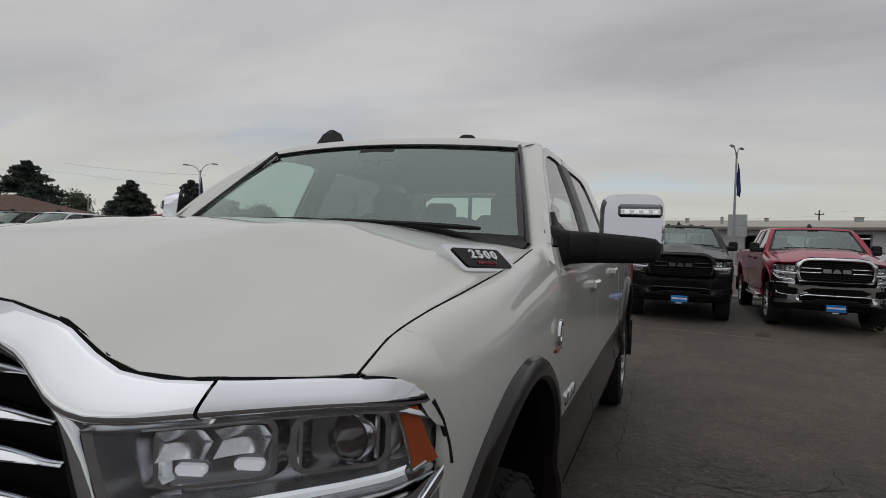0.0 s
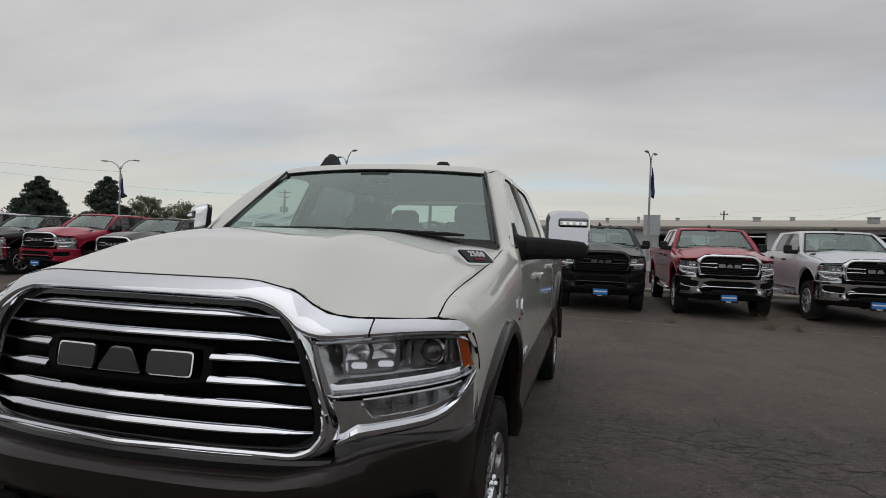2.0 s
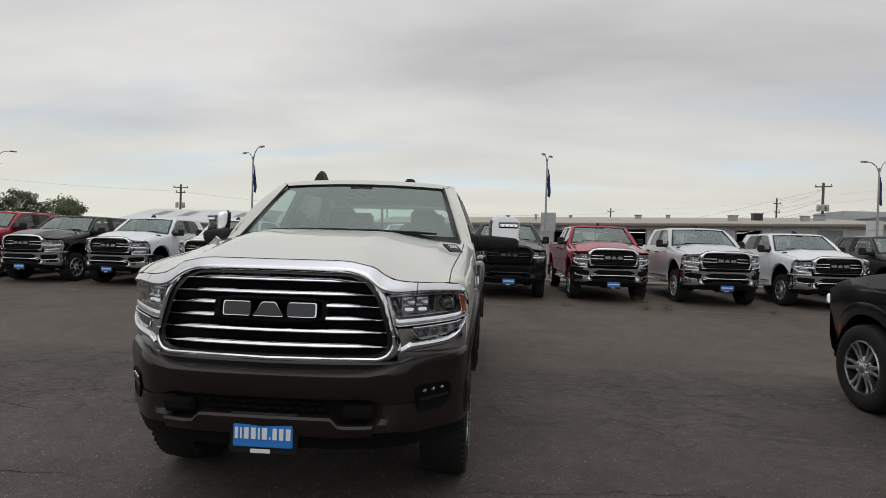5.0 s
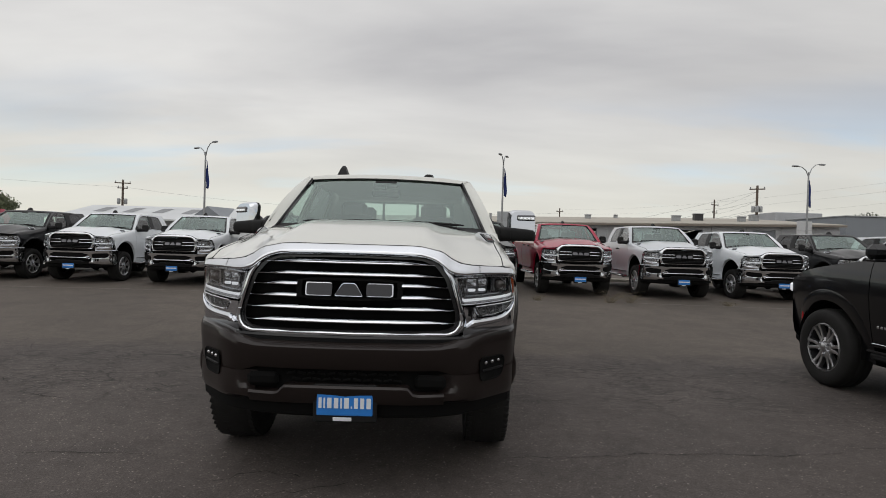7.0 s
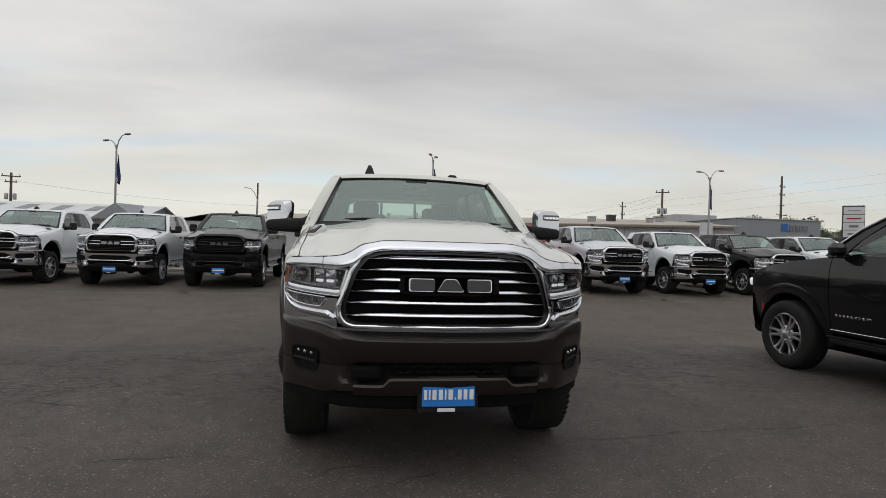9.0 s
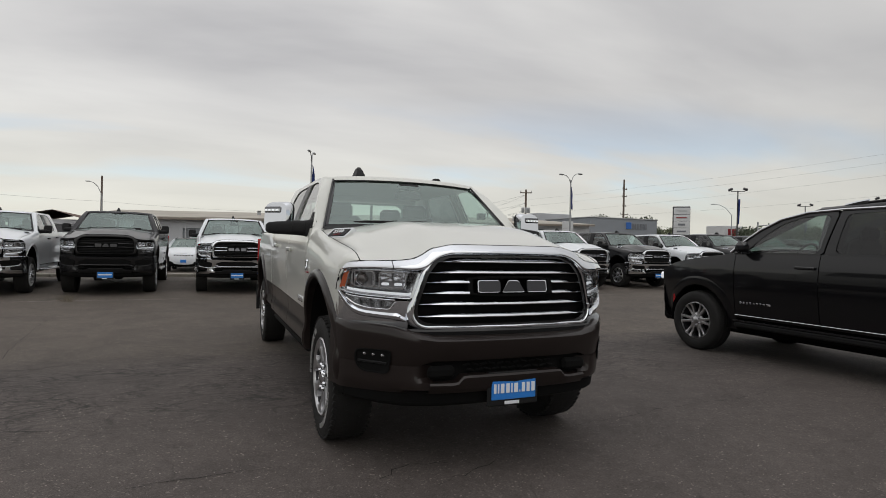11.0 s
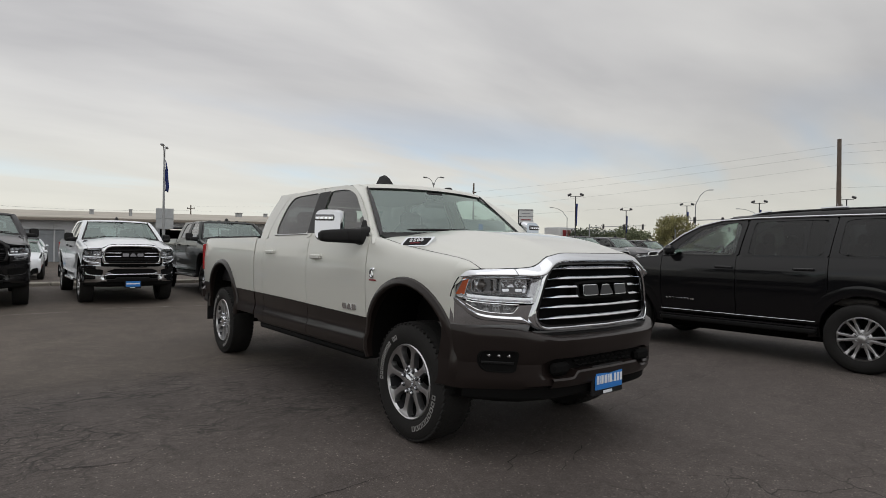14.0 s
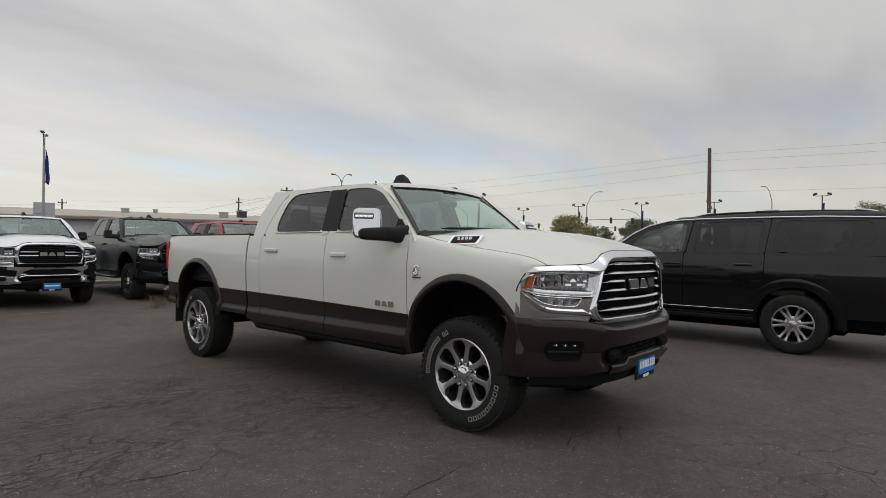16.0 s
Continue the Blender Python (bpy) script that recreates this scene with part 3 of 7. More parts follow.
def truck(label, body, lower=None, flare=None, trim="work", metal=None, cap=None, cab_back=4.0, bed_back=6.04, wheel_mat=None, m=None, group="", plated=True, bumper_mat=None, markers=None):
    """A heavy pickup, nose towards -y, its plate over the origin."""
    hero = trim == "long"
    metal, cap, lower = metal or CHROME, cap or PLASTIC, lower or body
    wheel_mat = wheel_mat or ALLOY
    t = thing("pickup_truck", label, "pickup truck", group, m)
    fz, rz = 0.62, 0.66
    bed0 = cab_back + 0.02
    rear = REAR_AXLE if hero else bed_back - 0.86
    tone = lambda y: line([(0.5, 0.80), (1.56, 0.815), (3.1, 0.85), (4.5, 0.866), (6, 0.875)], y)
    rocker = lambda y: 0.60
    wing_low = lambda y: arch(y, FRONT_AXLE + 0.015, fz, 0.522, 0.62)
    bed_low = lambda y: arch(y, rear - 0.03, rz, 0.525, 0.66)
    split = 2.65 if hero else 2.62
    d_rear = cab_back - 0.262 if hero else cab_back - 0.16
    core = (0, 2.8, 1.0)
    for s in (1, -1):
        # front wing: side, then over the shoulder to the hood's shut line
        rows = []
        for y in [0.475, 0.50, 0.54, 0.6, 0.68, 0.78, 0.88, 0.98, 1.08, 1.18, 1.28, 1.36, 1.42, 1.465, 1.495, 1.515, 1.546]:
            z0 = wing_low(y)
            xe, ze = hood_edge(y)
            xs = side_x(y, 1.10)
            col = [(side_x(y, z0) - 0.015, y, z0)] + [(side_x(y, z), y, z) for z in span(z0, max(1.10, z0), 8)]
            zs = max(1.10, z0)
            for k in range(1, 11):
                a = math.pi / 2 * k / 10
                col.append((xe + (xs - xe) * math.cos(a) ** 0.8, y, zs + (ze - zs) * math.sin(a) ** 0.9))
            col.append((xe - 0.004, y, ze - 0.02))
            rows.append(col)
        rows.insert(0, [(x - 0.02, y, z) for x, y, z in rows[0]])
        b = Build().grid(rows, s=s)
        # over the headlamp
        rows = []
        for y in span(0.328, 0.475, 9):
            xe, ze = hood_edge(y)
            xo = curve([(0.328, 0.880), (0.36, 0.910), (0.40, 0.942), (0.44, 0.960), (0.475, 0.968)], y)
            zo = line([(0.328, 1.245), (0.36, 1.241), (0.40, 1.230), (0.44, 1.212), (0.475, 1.196)], y)
            rows.append([(xe + (xo - xe) * math.sin(math.pi / 2 * k / 5), y, ze - (ze - zo) * (1 - math.cos(math.pi / 2 * k / 5))) for k in range(6)] + [(xo + 0.001, y, zo - 0.065 * smooth((y - 0.36) / 0.08))])
        b.grid(rows, s=s)
        part("front_wing", b, body, t, core=core)
        # doors
        for name, y0, y1 in (("front_door", 1.554, split - 0.004), ("rear_door", split + 0.004, d_rear)):
            b = Build()
            sheet(b, span(y0, y1, 10), lambda y: tone(y) if lower is not body else 0.64, lambda y: 1.462, side_x, 10, s)
            door = part(name, b, body, t, core=core)
            if lower is not body:
                b = Build()
                sheet(b, span(y0, y1, 8), lambda y: 0.555, lambda y: tone(y) - 0.004, side_x, 12, s)
                part("lower_panel", b, lower, door, "walnut brown lower panel", core=core)
            if name == "front_door":
                outer = [(y0 - 0.03, 1.462), (1.60, 1.545), (1.80, 1.705), (2.0, 1.85), (2.13, 1.92), (2.3, 1.952), (y1 + 0.07, 1.957), (y1, 1.462)]
                win = [(1.615, 1.505), (1.85, 1.695), (2.04, 1.838), (2.16, 1.885), (2.3, 1.91), (y1 - 0.045, 1.915), (y1 - 0.105, 1.505)]
                pane = DOOR_GLASS
            else:
                e = y1 - 3.738
                outer = [(y0, 1.462), (y0 + 0.07, 1.957), (3.30 + e, 1.952), (3.50 + e, 1.93), (3.61 + e, 1.80), (3.69 + e, 1.6), (3.738 + e, 1.462)]
                win = [(y0 + 0.09, 1.505), (y0 + 0.145, 1.915), (3.30 + e, 1.91), (3.42 + e, 1.89), (3.49 + e, 1.80), (3.535 + e, 1.60), (3.515 + e, 1.505)]
                pane = TINT
            b = Build().ring(rounded(outer, 0.05), rounded(win, 0.05), lambda y, z, d=0.0: (s * (green_x(z) - d), y, z), 72, 0.018)
            part("window_frame", b, body, door, core=core)
            b = Build().ring(rounded(win, 0.05), [(yy * 0.972 + 0.028 * sum(p[0] for p in win) / len(win), zz * 0.972 + 0.028 * sum(p[1] for p in win) / len(win)) for yy, zz in rounded(win, 0.05)], lambda y, z, d=0.0: (s * (green_x(z) - 0.006 - d), y, z), 60)
            part("window_seal", b, GLOSS_BLACK, door, core=core)
            pts = rounded(win, 0.05)
            cy, cz = sum(p[0] for p in pts) / len(pts), sum(p[1] for p in pts) / len(pts)
            b = Build()
            ring_ = resample(pts, 48)
            b.grid([[(s * (green_x(cz + (z - cz) * k) - 0.010), cy + (y - cy) * k, cz + (z - cz) * k) for y, z in ring_] for k in (1.0, 0.66, 0.33, 0.02)], close_u=True)
            part("window_glass", b, pane, door, core=core, shadow=False)
            # handle
            yh, zh = (y0 + 0.88 if name == "front_door" else y1 - 0.23), (1.285 if name == "front_door" else 1.315)
            b = Build()
            b.box((s * (side_x(yh, zh) + 0.022), yh, zh), (0.022, 0.21, 0.042), 0.012)
            b.box((s * (side_x(yh, zh) + 0.008), yh - 0.085, zh), (0.03, 0.03, 0.034), 0.008)
            b.box((s * (side_x(yh, zh) + 0.008), yh + 0.085, zh), (0.03, 0.03, 0.034), 0.008)
            part("door_handle", b, body if hero else PLASTIC, door)
            # belt trim
            b = Build()
            b.tube([(s * (green_x(1.497) + 0.006), y, 1.497) for y in span(win[0][0], win[-1][0], 6)], 0.006, 6)
            part("belt_trim", b, CHROME if hero else GLOSS_BLACK, door)
        # black post between the side windows
        b = Build()
        b.grid([[(s * (green_x(z) + 0.003), yy + 0.14 * (z - 1.505), z) for yy in span(split - 0.125, split + 0.108, 4)] for z in span(1.507, 1.913, 6)])
        part("door_post", b, POST_BLACK, t, core=core)
        b = Build()
        b.grid([[(s * (green_x(z) - 0.006), yy + 0.14 * (z - 1.505), z) for yy in span(split - 0.10, split + 0.10, 3)] for z in span(1.44, 1.957, 8)])
        part("pillar_filler", b, body, t, core=core)
        b = Build()
        b.grid([[(s * ((side_x(yy, z) - 0.012) if z < 1.462 else (green_x(z) - 0.010)), yy + 0.95 * max(0, z - 1.462), z) for yy in span(1.525, 1.60, 4)] for z in span(1.30, 1.56, 8)])
        part("door_jamb", b, body, t, core=core)
        # rear corner of the cab
        e = d_rear - 3.738
        rows = []
        for z in span(1.462, 1.955, 12):
            yl = line([(1.462, 3.744), (1.6, 3.696), (1.80, 3.617), (1.93, 3.51), (1.957, 3.32)], z) + e
            yr = cab_back - 0.015 - (0.115 if hero else 0.09) * smooth((z - 1.55) / 0.4) ** 2
            xg = green_x(z)
            rows.append([(xg, y, z) for y in span(yl, yr - 0.05, 5)] + [(xg - 0.012, yr - 0.02, z), (xg - 0.04, yr, z), (xg - 0.10, yr + 0.006, z)])
        b = Build().grid(rows, s=s)
        sheet(b, span(d_rear + 0.006, cab_back, 4), lambda y: tone(y) if lower is not body else 0.64, lambda y: 1.466, side_x, 8, s)
        q = part("cab_corner", b, body, t, core=core)
        if lower is not body:
            b = Build()
            sheet(b, span(d_rear + 0.006, cab_back, 4), lambda y: 0.56, lambda y: tone(y) - 0.004, side_x, 10, s)
            part("lower_panel", b, lower, q, core=core)
        # windscreen pillar
        rows = [[(0.85, 1.49, 1.41), (0.872, 1.49, 1.445), (0.93, 1.485, 1.43), (0.970, 1.485, 1.40)]]
        for k in span(0, 1, 9):
            oy, oz = curve([(0, 1.535), (0.35, 1.70), (0.7, 1.95), (1, 2.20)], k), curve([(0, 1.462), (0.35, 1.635), (0.7, 1.825), (1, 1.945)], k)
            ix, iy, iz = 0.861 - 0.188 * k, 1.575 + 0.55 * k, 1.462 + 0.478 * k
            ox = green_x(oz)
            rows.append([(ix - 0.02, iy - 0.02, iz - 0.012), (ix, iy - 0.012, iz + 0.004), ((ix + ox) / 2 + 0.012, (iy + oy) / 2 - 0.012, (iz + oz) / 2 + 0.008), (ox, oy, oz)])
        part("windscreen_pillar", Build().grid(rows, s=s), body, t, core=core)
        b = Build().tube([(s * (0.855 - 0.188 * k), 1.550 + 0.55 * k, 1.470 + 0.48 * k) for k in span(0, 0.94, 7)], 0.009, 6)
        part("windscreen_seal", b, GLOSS_BLACK, t)
        # load bed side
        b = Build()
        ys = sorted(set([round(v, 3) for v in span(bed0 + 0.01, bed_back, 34)] + [round(rear - 0.03 + d, 3) for d in (-0.527, -0.518, -0.50, -0.46, 0.46, 0.50, 0.518, 0.527)]))
        bed_tone = lambda y: max(tone(y), bed_low(y) + 0.02) if lower is not body else bed_low(y)
        sheet(b, ys, bed_tone, lambda y: 1.478, side_x, 12, s)
        side = part("bed_side", b, body, t, core=core)
        if lower is not body:
            for a0, a1 in ((bed0 + 0.01, rear - 0.54), (rear + 0.48, bed_back)):
                b = Build()
                sheet(b, span(a0, a1, 6), lambda y: 0.60, lambda y: tone(y) - 0.004, side_x, 10, s)
                part("lower_panel", b, lower, side, core=core)
        b = Build().box((s * 0.90, (bed0 + bed_back) / 2, 1.485), (0.085, bed_back - bed0 - 0.03, 0.022), 0.008)
        part("bed_rail_cap", b, PLASTIC, side)
        b = Build().box((s * 0.945, bed_back - 0.005, 1.22), (0.075, 0.05, 0.36), 0.012)
        part("tail_lamp", b, RED_LENS, t)
        # wheel arch flares and liners
        for yc, zc in ((FRONT_AXLE + 0.015, fz), (rear - 0.03, rz)):
            b = Build()
            rows = []
            for k in range(29):
                a = math.pi * (-0.07 + 1.14 * k / 28)
                row = []
                for r, dx in ((0.568, -0.004), (0.560, 0.016), (0.535, 0.030), (0.512, 0.030), (0.500, 0.016), (0.500, -0.05)):
                    y, z = yc - r * math.cos(a), zc + r * 0.965 * math.sin(a)
                    row.append((side_x(y, min(z, 1.3)) + dx, y, z))
                rows.append(row)
            b.grid(rows, s=s)
            if flare:
                part("wheel_flare", b, flare, t, core=core)
            else:
                b2 = Build()
                b2.grid([[r[0][:1] + r[0][1:], (r[0][0] + 0.012, r[1][1], r[1][2]), (r[2][0] - 0.024, r[2][1], r[2][2]), r[5]] for r in rows], s=s)
                part("wheel_lip", b2, body, t, core=core)
            # liner carries the wheel arch's shade in its near-black colour
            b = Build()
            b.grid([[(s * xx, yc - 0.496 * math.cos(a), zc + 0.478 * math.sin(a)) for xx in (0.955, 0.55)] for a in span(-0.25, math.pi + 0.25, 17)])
            part("arch_liner", b, SHADED_BLACK, t)
        b = Build().box((s * 0.90, rear + 0.50, 0.55), (0.24, 0.014, 0.36), 0.005)
        part("mud_flap", b, PLASTIC, t)
        # step along the sill
        b = Build()
        b.tube([(s * 0.88, 1.54, 0.515), (s * (0.935 if hero else 0.985), 1.64, 0.495), (s * (0.935 if hero else 0.985), cab_back - 0.15, 0.495), (s * 0.88, cab_back - 0.02, 0.515)], 0.030 if hero else 0.04, 8)
        b.box((s * 0.885, (1.6 + cab_back) / 2, 0.515), (0.13, cab_back - 1.85, 0.02), 0.006)
        step = part("side_step", b, SHADED_BLACK if hero else metal, t)
        b = Build().box((s * 0.94, (1.55 + cab_back) / 2, 0.57), (0.03, cab_back - 1.6, 0.10), 0.01)
        part("sill", b, lower, t)
        # wheels
        wheel(t, 0.932, FRONT_AXLE, s, "hero" if hero else "plain", wheel_mat)
        wheel(t, 0.938, rear, s, "hero" if hero else "plain", wheel_mat)
        # towing mirror
        mirror(t, s, cap, hero)
        headlamp(t, s, hero, metal)
        hero_badges(t, s, hero)
    # hood
    us = sorted(set([-1, 1] + [s * u for s in (1, -1) for u in (0.0, 0.12, 0.24, 0.34, 0.40, 0.45, 0.50, 0.55, 0.60, 0.66, 0.72, 0.79, 0.86, 0.90, 0.94, 0.97, 0.99)]))
    rows = [[hood_at(u, v, trim == "sport") for u in us] for v in [0, 0.004, 0.012, 0.03, 0.06, 0.10, 0.15, 0.21, 0.28, 0.36, 0.45, 0.55, 0.65, 0.75, 0.85, 0.93, 0.98, 1.0]]
    rows.insert(0, [(x, y + 0.012, z - 0.03) for x, y, z in rows[0]])
    rows.append([(x, y + 0.004, z - 0.02) for x, y, z in rows[-1]])
    b = Build().grid([[(r[0][0] + 0.0, r[0][1], r[0][2] - 0.02)] + list(r) + [(r[-1][0], r[-1][1], r[-1][2] - 0.02)] for r in rows])
    part("hood", b, body, t, core=core, angle=50)
    part("hood_seal", Build().tube([(x, y + 0.003, z - 0.007) for x, y, z in (hood_at(u, 0) for u in span(-1, 1, 61))], 0.0075, 6), SHADED_BLACK, t)
    for s in (1, -1):
        part("hood_gap", Build().tube([(x + s * 0.002, y, z - 0.001) for x, y, z in (hood_at(s, v) for v in span(0, 1, 24))], 0.0032, 6), SHADED_BLACK, t)
    # roof and glass
    tuck = 0.115 if hero else 0.09
    back_y = lambda z: cab_back - 0.012 - tuck * smooth((z - 1.55) / 0.4) ** 2
    rows = []
    ny = 14
    for j in range(ny):
        v = j / (ny - 1)
        row = []
        for u in span(-1, 1, 17):
            a = abs(u)
            y0, y1 = 2.045 + 0.085 * a * a, cab_back - tuck - 0.13
            y = y0 + (y1 - y0) * v
            z = 1.958 + 0.032 * math.sin(math.pi * min(1, 0.15 + v * 0.8)) - 0.018 * a**2 - 0.014 * a**8 - 0.02 * max(0, v - 0.9) * 10 * v
            row.append((u * (0.732 + 0.018 * smooth(min(1, v * 6))), y, z))
        rows.append(row)
    rows.append([(x, cab_back - tuck - 0.07, z - 0.016) for x, y, z in rows[-1]])
    rows.append([(x, cab_back - tuck - 0.025, z - 0.05) for x, y, z in rows[-1]])
    part("roof", Build().grid(rows), body, t, core=core)
    roof_rows = rows
    rows = []
    roof_edge = roof_rows[0]
    for v in span(0, 0.95, 10):
        rows.append([(u * (0.853 - 0.186 * v), 1.40 + 0.165 * u * u + (0.645 - 0.08 * u * u) * v - 0.03 * math.sin(math.pi * v), 1.475 - 0.012 * u * u + (0.483 - 0.006 * u * u) * v) for u in span(-1, 1, 15)])
    part("windscreen", Build().grid(rows), WINDSCREEN, t, core=core, shadow=False)
    b = Build()
    low_edge = [(u * (0.853 - 0.186 * 0.93) * 1.004, 1.40 + 0.165 * u * u + (0.645 - 0.08 * u * u) * 0.93 - 0.03 * math.sin(math.pi * 0.93) - 0.006, 1.475 - 0.012 * u * u + (0.483 - 0.006 * u * u) * 0.93 + 0.007) for u in span(-1, 1, 17)]
    b.grid([[(x, y + 0.012, z - 0.012) for x, y, z in low_edge], low_edge, [tuple((Vector(p) + Vector(q)) / 2 + Vector((0, -0.003, 0.004))) for p, q in zip(low_edge, roof_edge)], roof_edge])
    part("roof_header", b, body, t, core=core)
    part("windscreen_band", Build().tube([(x, y - 0.002, z - 0.004) for x, y, z in low_edge], 0.006, 6), GLOSS_BLACK, t)
    b = Build()
    glass = lambda u, v: (u * (0.853 - 0.186 * v), 1.40 + 0.165 * u * u + (0.645 - 0.08 * u * u) * v - 0.03 * math.sin(math.pi * v), 1.475 - 0.012 * u * u + (0.483 - 0.006 * u * u) * v)
    rr = [[(u * 0.86, 1.33 + 0.10 * u * u, 1.445) for u in span(-1, 1, 15)], [(u * 0.862, 1.375 + 0.13 * u * u, 1.472 + 0.012 * (1 - u * u)) for u in span(-1, 1, 15)], [(x, y - 0.012, z + 0.002) for x, y, z in (glass(u, 0.035) for u in span(-1, 1, 15))], [(x, y - 0.003, z + 0.002) for x, y, z in (glass(u, 0.075) for u in span(-1, 1, 15))]]
    b.grid(rr)
    part("cowl_panel", b, PLASTIC, t)
    for s in (1, -1):
        part("windscreen_border", Build().grid([[(x, y - 0.004, z + 0.002) for x, y, z in (glass(s * u, v) for u in (0.966, 0.983, 1.0))] for v in span(0.03, 0.93, 10)]), GLOSS_BLACK, t)
    for x0, x1 in ((-0.62, 0.06), (0.02, 0.68)):
        b = Build()
        f_ = lambda x: (x, 1.432 + 0.20 * x * x, 1.536 - 0.03 * x * x)
        b.tube([f_(x) for x in span(x0, x1, 9)], [0.004] + [0.010] * 7 + [0.006], 6)
        b.tube([(x1, f_(x1)[1] - 0.03, 1.475), (x1 - 0.12, f_(x1 - 0.12)[1] - 0.012, 1.505), f_((x0 + x1) / 2)], 0.011, 5)
        part("wiper", b, PLASTIC, t)
    outer = [(-0.93, 1.30), (0.93, 1.30), (0.925, 1.46), (0.72, 1.91), (-0.72, 1.91), (-0.925, 1.46)]
    inner = [(-0.64, 1.52), (0.64, 1.52), (0.60, 1.84), (-0.60, 1.84)]
    b = Build().ring(outer, rounded(inner, 0.05), lambda x, z, d=0.0: (x, back_y(z) + d, z), 64)
    part("cab_back", b, body, t)
    b = Build().grid([[(x, back_y(z) - 0.006, z) for x in (-0.66, -0.22, 0.22, 0.66)] for z in span(1.50, 1.86, 6)])
    part("rear_window", b, DOOR_GLASS, t, core=core, shadow=False)
    b = Build()
    for x in (-0.21, 0.21):
        b.box((x, back_y(1.68) - 0.03, 1.68), (0.03, 0.025, 0.36), 0.006)
    part("slider_frame", b, GLOSS_BLACK, t)
    # cabin
    b = Build()
    b.box((0, 2.75, 0.75), (1.78, 2.3, 0.16), 0.03)
    b.grid([[(u * 0.80, 1.47 + 0.16 * u * u + dy, z) for u in span(-1, 1, 9)] for dy, z in ((0.0, 1.46), (0.22, 1.49), (0.34, 1.47), (0.40, 1.38), (0.40, 0.85))])
    part("dashboard", b, CABIN, t)
    for x in (-0.42, 0.42):
        for y in (2.55, 3.45 if hero else 3.3):
            b = Build()
            b.box((x, y, 1.02), (0.52, 0.54, 0.20), 0.07)
            b.box((x, y + 0.30, 1.34), (0.50, 0.16, 0.62), 0.07, Matrix.Rotation(radians(-12), 4, "X"))
            b.box((x, y + 0.40, 1.70), (0.27, 0.10, 0.17), 0.04)
            part("seat", b, LEATHER, t)
    b = Build()
    sc, tilt = Vector((0.42, 1.93, 1.40)), Matrix.Rotation(radians(-25), 4, "X")
    b.tube([tuple(sc + tilt @ Vector((0.19 * math.cos(a), 0, 0.19 * math.sin(a)))) for a in span(0, math.tau, 25)], 0.016, 6, False)
    b.box(tuple(sc), (0.34, 0.05, 0.06), 0.02, tilt)
    b.box(tuple(sc + Vector((0, 0, -0.07))), (0.08, 0.05, 0.16), 0.02, tilt)
    part("steering_wheel", b, PLASTIC, t)
    part("headliner", Build().grid([[(u * 0.70, y, 1.925 - 0.03 * u * u + 0.012 * math.sin(math.pi * (y - 2.0) / (cab_back - 2.1))) for u in span(-1, 1, 7)] for y in span(2.06, cab_back - 0.25, 6)]), HEADLINER, t)
    b = Build().box((0.0, 1.965, 1.80), (0.25, 0.05, 0.07), 0.02)
    b.tube([(0, 1.95, 1.83), (0, 1.97, 1.89)], 0.012, 6)
    b.box((0.0, 1.962, 1.878), (0.22, 0.05, 0.06), 0.025)
    part("rear_view_mirror", b, PLASTIC, t)
    # roof aerials
    b = Build()
    fx = -0.415 if hero else -0.02
    prof = [(-0.065, -0.02), (0.125, -0.02), (0.092, 0.080), (0.02, 0.090), (-0.025, 0.055)]
    lowp = [(fx + sx * 0.045 * (1 - 0.72 * w / 0.09), 2.17 + u, 1.972 + w) for sx in (-1, 1) for u, w in prof]
    n = len(prof)
    b.add(lowp, [tuple(range(n)), tuple(range(2 * n - 1, n - 1, -1))] + [(i, i + n, (i + 1) % n + n, (i + 1) % n) for i in range(n)])
    part("roof_aerial", b, PLASTIC, t, angle=60)
    if hero:
        b = Build().spin([(0.0, 0.028), (0.03, 0.024), (0.042, 0.012), (0.048, -0.01)], (0.372, 2.21, 1.982), "z", 16)
        part("roof_puck", b, PLASTIC, t)
    if markers:
        for k in range(5):
            part("roof_marker", Build().box((0.24 * (k - 2), 2.13 + 0.012 * (k - 2) ** 2, 1.985 - 0.003 * (k - 2) ** 2), (0.085, 0.06, 0.026), 0.01), markers, t)
    nose(t, hero, trim, body, lower, metal, bumper_mat)
    # under the body, with its shade put into the near-black colour
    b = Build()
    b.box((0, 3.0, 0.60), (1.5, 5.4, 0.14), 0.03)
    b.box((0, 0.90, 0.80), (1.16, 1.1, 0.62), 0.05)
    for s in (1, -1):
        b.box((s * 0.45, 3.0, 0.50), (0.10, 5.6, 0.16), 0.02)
    part("chassis", b, SHADED_BLACK, t)
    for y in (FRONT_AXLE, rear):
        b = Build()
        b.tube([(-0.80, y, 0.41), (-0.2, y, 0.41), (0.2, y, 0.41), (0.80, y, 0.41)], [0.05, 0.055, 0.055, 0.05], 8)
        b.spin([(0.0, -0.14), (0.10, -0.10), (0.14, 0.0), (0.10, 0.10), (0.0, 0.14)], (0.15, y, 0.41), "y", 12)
        part("axle", b, SHADED_BLACK, t)
    # bed
    b = Build()
    ym, L = (bed0 + bed_back) / 2, bed_back - bed0
    b.box((0, ym, 0.93), (1.72, L - 0.02, 0.05), 0.01)
    b.box((0, bed0 + 0.03, 1.18), (1.80, 0.04, 0.56), 0.01)
    for s in (1, -1):
        b.box((s * 0.855, ym, 1.2), (0.03, L - 0.02, 0.53), 0.01)
    part("bed_liner", b, PLASTIC, t)
    b = Build().box((0, bed_back - 0.01, 1.17), (1.72, 0.06, 0.60), 0.025)
